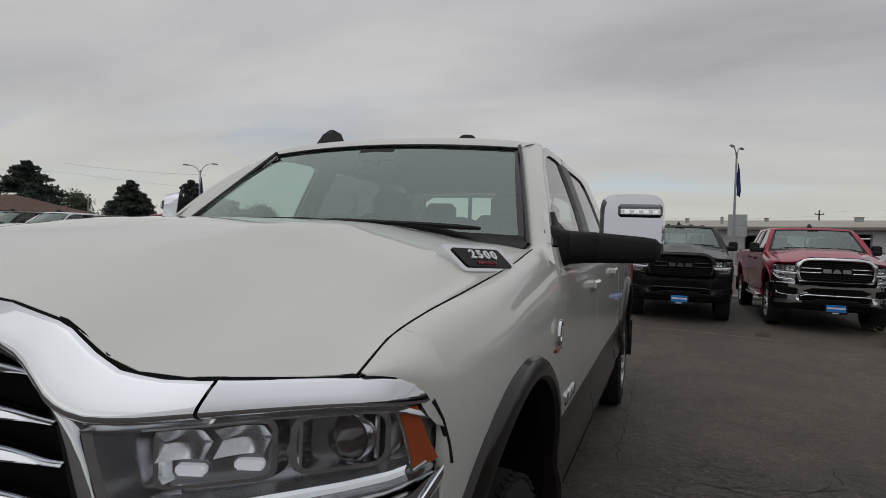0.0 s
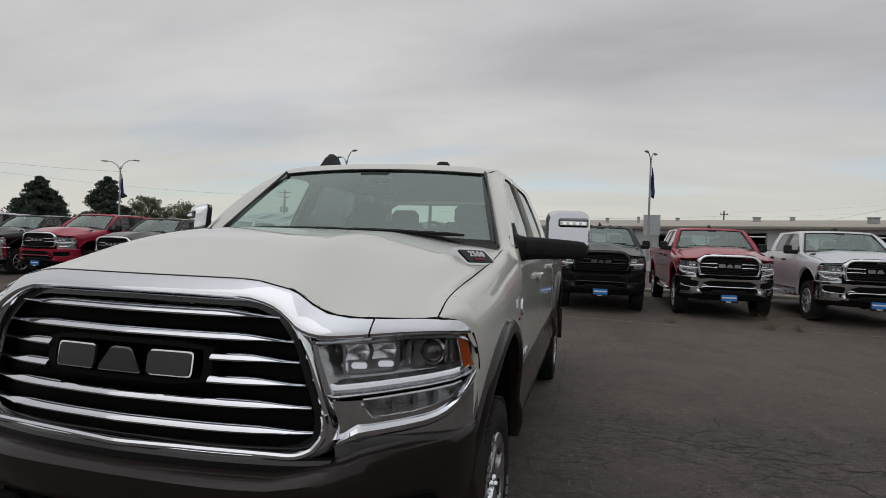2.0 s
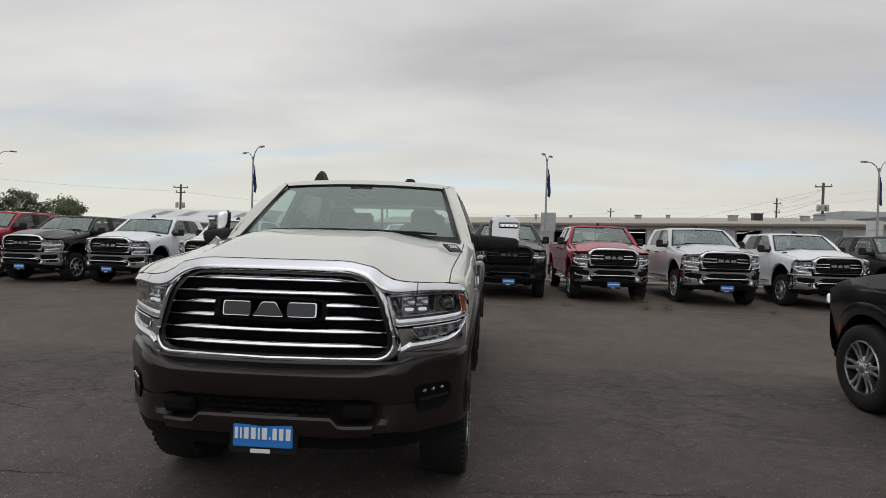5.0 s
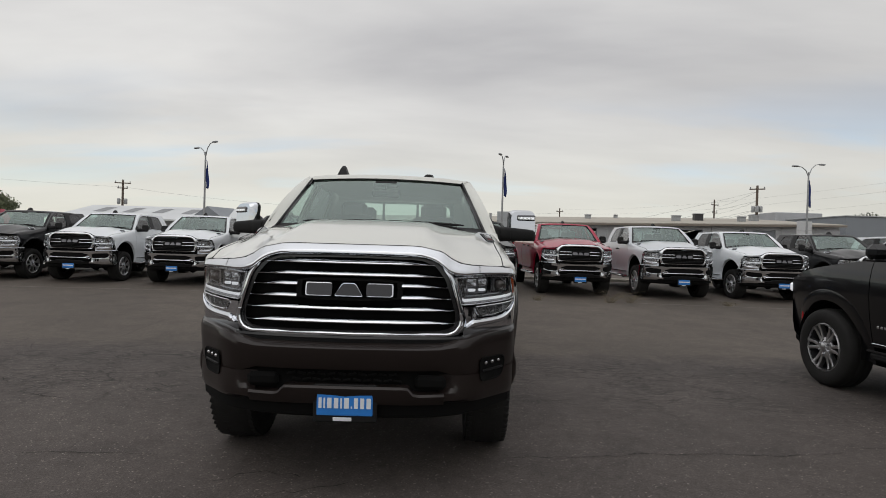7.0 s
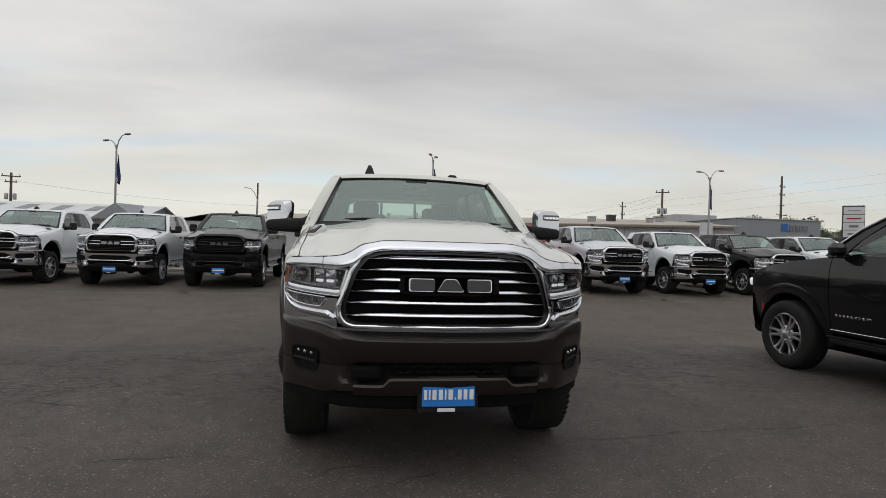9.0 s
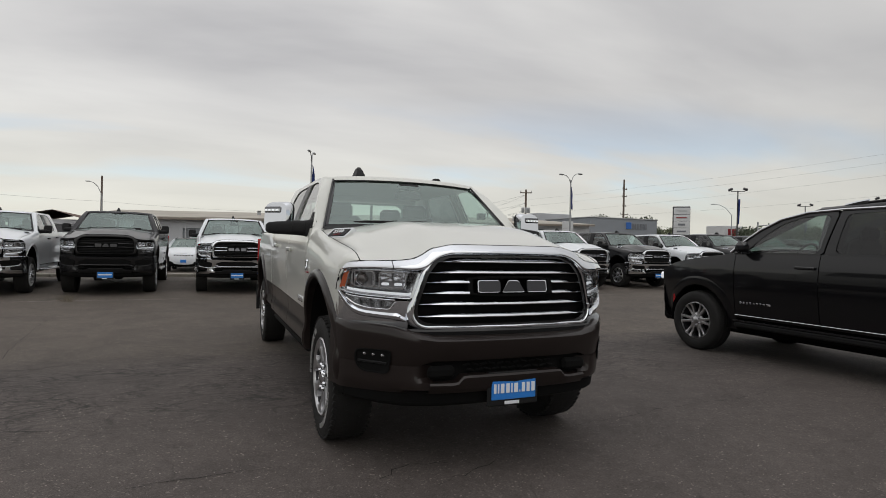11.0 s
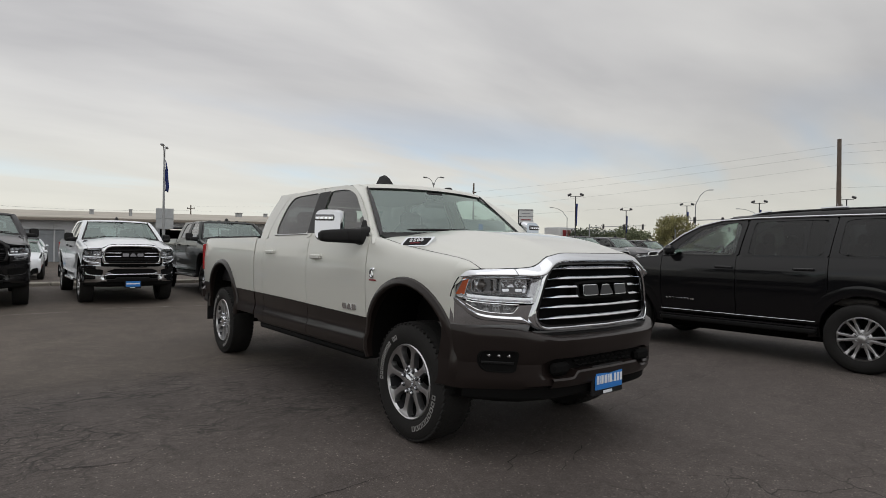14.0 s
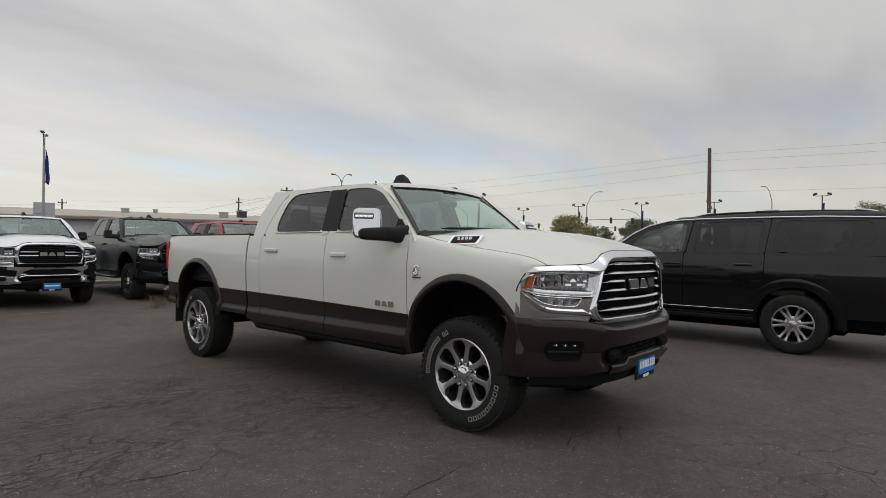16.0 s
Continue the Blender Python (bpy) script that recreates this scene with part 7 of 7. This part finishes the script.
# low station across the road
WALL_RUST = material("rust_red_cladding", (0.13, 0.045, 0.035), 0.7, mottle=0.12, mottle_scale=0.5)
stop = thing("roadside_store", "low rust-red store with a white fascia across the road", "building")
part("wall", Build().box((102.0, 75, 2.65), (25.6, 7, 5.3), 0.05), WALL_RUST, stop)
part("fascia", Build().box((102.0, 71.4, 5.4), (26.0, 0.5, 0.55), 0.05), SIGN_WHITE, stop)
part("tower", Build().box((86.8, 73, 3.1), (4.6, 4, 6.2), 0.06), SIGN_WHITE, stop)
part("tower_panel", Build().box((86.6, 70.95, 5.0), (2.4, 0.12, 1.3), 0.04), INK_RED, stop, "red sign panel")
for x, w in ((99.5, 2.6), (108.0, 4.2)):
    part("roof_unit", Build().box((x, 75, 5.75), (w, 2.4, 1.0), 0.06), SIGN_BACK, stop)

# white-roofed sheds
shed = thing("metal_shed", "white metal-roofed shed with grey roof panels", "building")
part("wall", Build().box((-25.4, 53, 1.35), (14.8, 11.0, 2.7), 0.05), WALL_GREY, shed)
b = Build().grid([[(x, y, z) for x in span(-33.2, -17.6, 8)] for y, z in ((46.6, 2.62), (46.6, 2.76), (53, 4.15), (59.4, 2.7))])
part("roof", b, ROOF_METAL, shed, angle=20)
part("gable", Build().add([(-18.0, 47.3, 2.7), (-18.0, 58.7, 2.7), (-18.0, 53, 4.12), (-18.2, 47.3, 2.7), (-18.2, 58.7, 2.7), (-18.2, 53, 4.12)], [(0, 1, 2), (5, 4, 3), (0, 2, 5, 3), (2, 1, 4, 5)]), WALL_BLUE, shed, angle=0)
part("front_gable", Build().add([(-21.3, 46.4, 2.7), (-17.7, 46.4, 2.7), (-19.5, 46.4, 4.0), (-21.3, 52.8, 2.7), (-17.7, 52.8, 2.7), (-19.5, 52.8, 4.18)], [(0, 1, 2), (5, 4, 3), (0, 2, 5, 3), (2, 1, 4, 5)]), WALL_BLUE, shed, angle=0)
for k in range(4):
    x = -31.2 + 2.7 * k
    part("roof_panel", Build().add([(x, 49.4, 3.39), (x + 1.0, 49.4, 3.39), (x + 1.0, 51.8, 3.91), (x, 51.8, 3.91)], [(0, 1, 2, 3)]), SKYLIGHT, shed)
shed2 = thing("gabled_shed", "dark gabled shed with a pale wall", "building")
part("wall", Build().box((-12.2, 53, 1.4), (5.6, 10, 2.8), 0.05), WALL_GREY, shed2)
part("roof", Build().grid([[(x, y, z) for y in (47.6, 58.4)] for x, z in ((-15.3, 2.72), (-14.6, 3.0), (-12.2, 3.5), (-9.8, 2.72))]), SHINGLE, shed2, angle=20)

house = thing("bungalow", "tan bungalow with a brown shingle roof", "building")
part("wall", Build().box((-50, 30, 1.4), (9, 9, 2.8), 0.05), BRICK_TAN, house)
part("roof", Build().add([(-55.2, 24.8, 2.7), (-44.8, 24.8, 2.7), (-44.8, 35.2, 2.7), (-55.2, 35.2, 2.7), (-51.5, 30, 4.1), (-48.5, 30, 4.1)], [(0, 1, 5, 4), (1, 2, 5), (2, 3, 4, 5), (3, 0, 4), (0, 3, 2, 1)]), SHINGLE, house, angle=0)
for x in (-48.5, -46.8):
    part("window", Build().box((x, 25.46, 1.6), (1.1, 0.08, 1.1), 0.03), TINT, house)
far_hall = thing("distant_hall", "low pale hall across the road", "building")
part("wall", Build().box((98, 78, 1.8), (30, 14, 3.6), 0.05), WALL_GREY, far_hall)
part("parapet", Build().box((98, 78, 3.7), (30.4, 14.4, 0.5), 0.05), FASCIA, far_hall)
part("front_band", Build().box((98, 70.9, 1.5), (28, 0.1, 1.6), 0.02), TINT, far_hall)

# ---- street furniture ----
def lot_lamp(x, y, h, turn, lift=0.95, arm=0.95, banner=True, cloth=0):
    """A steel lamp post with two curved arms and a navy banner."""
    t = thing("lot_lamp", "steel lamp post with two curved arms and a navy banner" if banner else "steel lamp post with two curved arms", "lamp post", "lot lamps", pose(x, y, ground_z(y), rz=turn))
    part("post", Build().tube([(0, 0, 0), (0, 0, h * 0.5), (0, 0, h)], [0.085, 0.07, 0.05], 8), STEEL, t)
    part("base", Build().box((0, 0, 0.3), (0.45, 0.45, 0.6), 0.05), WALL_GREY, t)
    for s, k in ((1, 1.0), (-1, 0.75)):
        up_ = lift * (1.0 if s > 0 else 0.75)
        part("arm", Build().tube([(0, 0, h - 0.35), (s * arm * 0.25, 0, h - 0.35 + up_ * 0.62), (s * arm * 0.6, 0, h - 0.35 + up_ * 0.92), (s * arm * 1.0, 0, h - 0.35 + up_)], [0.035, 0.032, 0.03, 0.028], 6), STEEL, t)
        part("lamp_head", Build().box((s * (arm + 0.2), 0, h - 0.36 + up_), (0.50, 0.22, 0.11), 0.05), STEEL, t)
    if banner:
        rows = []
        for k in range(12):
            z = h - 0.55 - 1.9 * k / 11
            w = 0.07 + 0.16 * smooth(k / 7) - 0.06 * smooth((k - 8) / 3)
            rows.append([(0.06 + w * u + 0.03 * math.sin(k * 0.8), 0.035 * math.sin(9 * u + k * 0.7), z - 0.12 * u) for u in span(0, 1, 7)])
        part("banner", Build().grid(rows), BANNER, t, "furled navy cloth banner", solid=0.006).rotation_euler.z = radians(cloth)
    return t


lot_lamp(4.96, 36.0, 7.1, 72, lift=0.75, cloth=-72)
lot_lamp(-15.5, 36.0, 7.0, -38, cloth=38)
lot_lamp(27.0, 37.2, 7.1, 12)
lot_lamp(-36.2, 37.3, 6.8, 40)
for x, y in ((5.25, 37.0), (27.35, 38.0)):
    t = thing("pole_sign", "grey two-panel sign on a lamp post", "sign", "lot signs", pose(x, y, ground_z(y), rz=-12))
    for sz in (0, 1):
        part("panel", Build().box((0, 0, 2.62 + 0.66 * sz), (1.02, 0.03, 0.645), 0.01), SIGN_BACK if x < 10 else SIGN_WHITE, t)
    part("rail", Build().tube([(-0.51, 0.03, 2.95), (0.51, 0.03, 2.95)], 0.02, 6), STEEL, t)
    part("post", Build().tube([(0, 0.06, 0), (0, 0.06, 3.6)], 0.04, 6), STEEL, t)


def twin_lamp(x, y, h, turn):
    t = thing("floodlight_pole", "dark pole with twin floodlights", "lamp post", "floodlight poles", pose(x, y, 0.14, rz=turn))
    part("post", Build().tube([(0, 0, 0), (0, 0, h)], [0.085, 0.06], 8), DARK_METAL, t)
    part("crossbar", Build().tube([(-0.7, 0, h - 0.05), (0.7, 0, h - 0.05)], 0.035, 6), DARK_METAL, t)
    for s in (-1, 1):
        part("floodlight", Build().box((s * 0.72, -0.12, h + 0.16), (0.46, 0.36, 0.22), 0.05, Matrix.Rotation(radians(25), 4, "X") @ Matrix.Rotation(radians(s * 22), 4, "Y")), DARK_METAL, t)
    part("banner", Build().grid([[(0.06 + 0.20 * u * (1 - 0.4 * k / 6), 0.04 * math.sin(4 * u + k), h - 0.9 - 0.45 * k) for u in span(0, 1, 5)] for k in range(7)]), BANNER, t, solid=0.006)


for x, y, h in ((51.5, 41.05, 7.9), (75.3, 49.9, 7.9), (72.6, 38.4, 7.9), (74.7, 29.7, 7.9), (75.8, 20.4, 7.9), (76.5, 8.5, 8.2)):
    twin_lamp(x, y, h, -math.degrees(math.atan2(x + 4, y + 2)))


def street_light(x, y, h, turn, reach=2.4, single=True):
    t = thing("street_light", "galvanised street light with a curved arm", "street light", "street lights", pose(x, y, 0.14, rz=turn))
    part("post", Build().tube([(0, 0, 0), (0, 0, h * 0.8)], [0.09, 0.06], 8), STEEL, t)
    part("arm", Build().tube([(0, 0, h * 0.8), (0.35 * reach, 0, h * 0.93), (0.7 * reach, 0, h * 0.985), (reach, 0, h)], [0.05, 0.045, 0.04, 0.035], 6), STEEL, t)
    part("lamp_head", Build().box((reach + 0.2, 0, h), (0.55, 0.22, 0.11), 0.04), STEEL, t)


street_light(66.9, 34.2, 9.3, -55, 1.6)
street_light(72.0, 59.0, 8.6, 130)
street_light(86.0, 34.0, 8.0, 125, 3.0)
street_light(80.2, 14.5, 10.0, 110, 0.8)
street_light(-63.0, 47.0, 5.6, 140, 1.5)
street_light(-13.2, 77.0, 8.2, 180, 1.3)

# traffic signals over the road
for x, y, h, turn, reach in ((61.0, 33.6, 5.6, -40, 9.0), (84.5, 34.0, 5.2, 142, 6.5), (66.8, 50.5, 5.4, -50, 8.0)):
    t = thing("traffic_signal", "steel mast arm with dark traffic lights", "traffic signal", "traffic signals", pose(x, y, 0.14, rz=turn))
    part("post", Build().tube([(0, 0, 0), (0, 0, h)], 0.10, 8), STEEL, t)
    part("mast_arm", Build().tube([(0, 0, h - 0.5), (reach * 0.5, 0, h - 0.3), (reach, 0, h - 0.2)], [0.06, 0.05, 0.04], 6), STEEL, t)
    for k in (0.25, 0.62, 0.95):
        part("signal_head", Build().box((reach * k, -0.1, h - 0.4), (0.28, 0.24, 0.78), 0.05), DARK_METAL, t)


def utility_pole(x, y, h, turn, arms, r=0.15, cans=0):
    t = thing("utility_pole", "weathered wooden utility pole with crossarms", "utility pole", "utility poles", pose(x, y, 0.14, rz=turn))
    part("post", Build().tube([(0, 0, 0), (0, 0, h)], [r, r * 0.7], 8), POLE_WOOD, t)
    for z, w in arms:
        part("crossarm", Build().box((0, -0.12, z), (w, 0.10, 0.12), 0.02), POLE_WOOD, t)
        for s in (-1, 1):
            part("insulator", Build().tube([(s * (w / 2 - 0.1), -0.12, z + 0.05), (s * (w / 2 - 0.1), -0.12, z + 0.25)], 0.05, 6), STEEL, t)
    for k in range(cans):
        part("transformer", Build().spin([(0.0, 0.0), (0.17, 0.02), (0.18, 0.3), (0.18, 0.6), (0.14, 0.68), (0.0, 0.70)], ((-0.36, 0.36, 0.0)[k], -0.2 if k < 2 else -0.5, h - 2.9), "z", 12), STEEL, t)
    return t


utility_pole(34.6, 57.0, 8.4, -25, ((8.0, 1.5),), 0.16, 3)
utility_pole(42.1, 81.5, 9.0, 20, ((8.2, 1.4), (7.0, 1.0)), 0.15)
utility_pole(62.7, 72.2, 13.0, 20, ((11.4, 1.4), (10.2, 1.4), (8.6, 1.2), (7.2, 2.6)), 0.2)
utility_pole(-36.5, 64.0, 7.6, 20, ((7.2, 1.7), (6.6, 1.1)), 0.16, 2)
utility_pole(63.7, 17.6, 13.0, -20, ((6.2, 0.8),), 0.26)
utility_pole(-13.3, 77.5, 9.0, 0, (), 0.15)
utility_pole(22, 96, 8.0, 0, ((7.4, 1.2),), 0.14)


def wire(a, c, sag, r=0.012):
    pts = [tuple(Vector(a).lerp(Vector(c), k) - Vector((0, 0, sag * 4 * k * (1 - k)))) for k in span(0, 1, 13)]
    t = part("power_line", Build().tube(pts, r, 4, False), WIRE)
    tagged(t, "thin sagging overhead power line between poles", "power line", "power lines")


for z0, z1 in ((11.6, 12.5), (10.4, 11.7), (8.8, 10.5), (7.2, 8.2)):
    wire((62.7, 72.2, z0), (63.7, 17.6, z1), 0.35, 0.008)
    wire((63.7, 17.6, z1), (66.0, -60.0, z1 + 0.4), 0.8, 0.008)
    wire((62.7, 72.2, z0), (34.6, 150.0, z0), 1.2, 0.008)
for z in (7.9, 6.9, 6.0):
    wire((34.6, 57.0, z), (42.1, 81.5, z), 0.2, 0.012)
    wire((34.6, 57.0, z), (22, 62, z - 3.4), 0.1, 0.012)
wire((-36.5, 64.0, 6.9), (-60, 42.0, 7.6), 0.5, 0.008)
wire((-60, 42.0, 7.6), (-90, 0.0, 8.5), 0.9, 0.008)
wire((-36.5, 64.0, 6.9), (-13.3, 77.5, 6.0), 0.4, 0.011)
wire((-13.3, 77.5, 6.0), (22, 96, 7.3), 0.6, 0.011)
wire((-60, 42.0, 8.6), (-36.2, 38.0, 6.6), 0.2, 0.011)

# pylon sign with plain bars for the makers' names
pyl = thing("pylon_sign", "tall white pylon sign with grey bars", "sign", "", pose(61.7, 58.8, 0.45, rz=-44))
part("frame", Build().box((0, 0, 3.5), (2.35, 0.5, 7.8), 0.08), DARK_METAL, pyl)
for k in range(4):
    z = 6.75 - 0.98 * k
    pn = part("panel", Build().box((0.05, -0.27, z), (2.15, 0.06, 0.92), 0.02), SIGN_WHITE, pyl)
    part("panel_bar", Build().box((0.05, -0.32, z), ((1.3, 1.5, 0.95, 1.2)[k], 0.03, (0.08, 0.16, 0.3, 0.24)[k]), 0.01), INK_RED if k == 1 else SIGN_GREY, pn)


# plain walls added out of view behind and beside the camera, for reflections
for name, c, size in (("wall_south", (5, -48, 1.5), (150, 0.3, 3.0)), ("wall_west", (-88, -2, 2.0), (0.3, 48, 4.0))):
    tagged(part(name, Build().box(c, size, 0.05), WALL_BLUE), "plain grey wall added out of view for reflections", "wall", kind="structure")
# ---- trees and weeds ----
def foliage(b, centre, radius, count, size, rnd, flat=0.75):
    """Small ragged leaf sprays scattered through a lump of crown."""
    for _ in range(count):
        d = Vector((rnd.gauss(0, 1), rnd.gauss(0, 1), rnd.gauss(0, 1) * flat))
        d = d.normalized() * radius * (0.35 + 0.75 * rnd.random())
        p = Vector(centre) + Vector((d.x, d.y, d.z * flat))
        m = Euler((rnd.uniform(0, 6.3), rnd.uniform(0, 6.3), rnd.uniform(0, 6.3))).to_matrix()
        s = size * rnd.uniform(0.6, 1.4)
        pts = [p + m @ Vector(v) * s for v in ((-0.5, -0.12, 0), (0.1, -0.42, 0.1), (0.55, 0.0, 0), (0.12, 0.40, -0.1), (-0.3, 0.25, 0.08))]
        b.add([tuple(q) for q in pts], [(0, 1, 2), (0, 2, 3), (0, 3, 4)])


def broadleaf(x, y, h, w, mat, seed, label="leafy green roadside tree"):
    rnd = random.Random(seed)
    t = thing("tree", label, "tree", "broadleaf trees", pose(x, y, 0.1))
    b = Build().tube([(0, 0, 0), (0.1, 0, h * 0.25), (0.05, 0.1, h * 0.6)], [h * 0.035, h * 0.028, h * 0.012], 7)
    for k in range(7):
        a = k * 2.4 + rnd.random()
        z0 = h * (0.22 + 0.05 * k)
        b.tube([(0.05, 0, z0), (w * 0.22 * math.cos(a), w * 0.22 * math.sin(a), z0 + h * 0.14), (w * 0.38 * math.cos(a), w * 0.38 * math.sin(a), z0 + h * 0.24)], [h * 0.014, h * 0.010, h * 0.004], 5)
    part("trunk", b, TREE_BARK, t)
    b = Build()
    for k in range(34):
        a, q = rnd.uniform(0, 6.3), rnd.random()
        z = h * (0.28 + 0.62 * q)
        rr = w * 0.5 * math.sqrt(max(0.05, 1 - ((q - 0.42) / 0.62) ** 2)) * rnd.uniform(0.45, 0.95)
        foliage(b, (rr * math.cos(a), rr * math.sin(a), z), w * rnd.uniform(0.13, 0.23), 270, w * 0.030, rnd)
    part("crown", b, mat, t, angle=0)


def conifer(x, y, h, w, seed):
    rnd = random.Random(seed)
    t = thing("tree", "tall dark conifer with ragged layered boughs", "tree", "conifers", pose(x, y, 0.1))
    part("trunk", Build().tube([(0, 0, 0), (0, 0, h * 0.95)], [h * 0.03, h * 0.004], 7), TREE_BARK, t)
    b = Build()
    tiers = 22
    for k in range(tiers):
        q = k / (tiers - 1)
        z = h * (0.10 + 0.88 * q)
        reach = w * 0.5 * (1 - q) ** 0.62 * (0.62 + 0.38 * min(1, q * 6)) + 0.12
        for j in range(max(4, int(13 * (1 - q)) + 3)):
            a = rnd.uniform(0, 6.3)
            r = reach * rnd.uniform(0.72, 1.06)
            for m_ in range(5):
                f = 0.25 + 0.75 * m_ / 4
                foliage(b, (r * f * math.cos(a), r * f * math.sin(a), z - 0.10 * r * f + rnd.uniform(-0.1, 0.1)), 0.34 + 0.24 * (1 - q), 34, 0.20, rnd, 0.6)
    part("crown", b, NEEDLES, t, angle=0)


conifer(-51.2, 32.5, 7.1, 9.0, 1)
conifer(-53.1, 44.5, 6.8, 7.2, 2)
conifer(-52.5, 45.5, 5.2, 4.4, 5)
conifer(-52.2, 52.1, 7.7, 7.4, 3)
conifer(-58.0, 26.5, 7.6, 7.0, 4)
broadleaf(-68.4, 48.2, 6.2, 6.5, LEAVES_DARK, 11, "dark green broadleaf tree beyond the lot")
broadleaf(-52.3, 57.8, 6.4, 4.7, LEAVES, 12)
broadleaf(-49.3, 60.7, 5.6, 5.4, LEAVES, 13, "yellow-green tree turning with autumn")
broadleaf(-56.5, 56.0, 5.0, 4.5, LEAVES_DARK, 14)
broadleaf(61.9, 34.3, 6.1, 5.6, LEAVES_YELLOW, 21, "yellow-green tree turning with autumn")
broadleaf(67.8, 33.0, 4.8, 4.8, LEAVES, 22)
broadleaf(84.3, 14.2, 7.6, 4.2, LEAVES_DARK, 23)
broadleaf(84.8, 11.0, 7.7, 3.6, LEAVES_DARK, 24)
broadleaf(85.5, 4.0, 8.4, 5.0, LEAVES, 25)
broadleaf(86.5, -1.0, 8.0, 6.0, LEAVES_DARK, 26)
broadleaf(79.4, 31.6, 6.3, 6.0, LEAVES, 27)
broadleaf(83.0, 27.0, 5.8, 6.0, LEAVES_DARK, 28)
broadleaf(66.2, 84.3, 7.8, 7.0, LEAVES_DARK, 31)
broadleaf(73.5, 81.0, 7.9, 8.0, LEAVES_DARK, 32)
broadleaf(70.0, 79.0, 7.3, 6.0, LEAVES, 33)
broadleaf(82.4, 83.5, 6.2, 8.0, LEAVES, 34)
broadleaf(94, 62, 5.8, 10, LEAVES, 35)
broadleaf(88, 66, 5.6, 9, LEAVES_DARK, 36)
# far line of woods
rnd = random.Random(77)
b = Build()
for k in range(260):
    a = radians(rnd.uniform(-75, 110))
    d = rnd.uniform(150, 190)
    foliage(b, (d * math.sin(a), d * math.cos(a), rnd.uniform(0.5, 3.6)), rnd.uniform(1.5, 3.0), 26, 1.5, rnd)
tagged(part("distant_woods", b, LEAVES_DARK, angle=0), "low dark line of distant woods", "trees", kind="stuff")


def weed(x, y, w, h, seed, dry):
    rnd = random.Random(seed)
    b = Build()
    for k in range(42):
        a, lean_ = rnd.uniform(0, 6.3), rnd.uniform(0.2, 1.0)
        l = h * rnd.uniform(0.5, 1.1)
        r = w * 0.5 * lean_
        p0 = (rnd.gauss(0, 0.06), rnd.gauss(0, 0.05), 0)
        p1 = (p0[0] + r * 0.5 * math.cos(a), p0[1] + r * 0.3 * math.sin(a), l * 0.7)
        p2 = (p0[0] + r * 1.1 * math.cos(a), p0[1] + r * 0.7 * math.sin(a), l * rnd.uniform(0.6, 1.0))
        b.tube([p0, p1, p2], [0.003, 0.002, 0.001], 3, False)
    ob = part("weed", b, dry, angle=0)
    ob.location = (x, y, ground_z(y))
    tagged(ob, "dry straggling weed growing from the asphalt edge", "weed", "weeds")


STRAW = material("dry_weed", (0.15, 0.125, 0.08), 0.9, mottle=0.3, mottle_scale=8)
for k, (x, y, w, h) in enumerate(((4.6, 10.2, 1.7, 0.34), (5.1, 10.3, 0.9, 0.24), (0.55, 10.1, 0.4, 0.34), (0.75, 10.4, 0.3, 0.2), (-4.2, 10.2, 0.3, 0.18), (7.4, 10.2, 0.5, 0.12), (2.9, 10.3, 0.4, 0.15))):
    weed(x, y, w, h, 50 + k, STRAW)
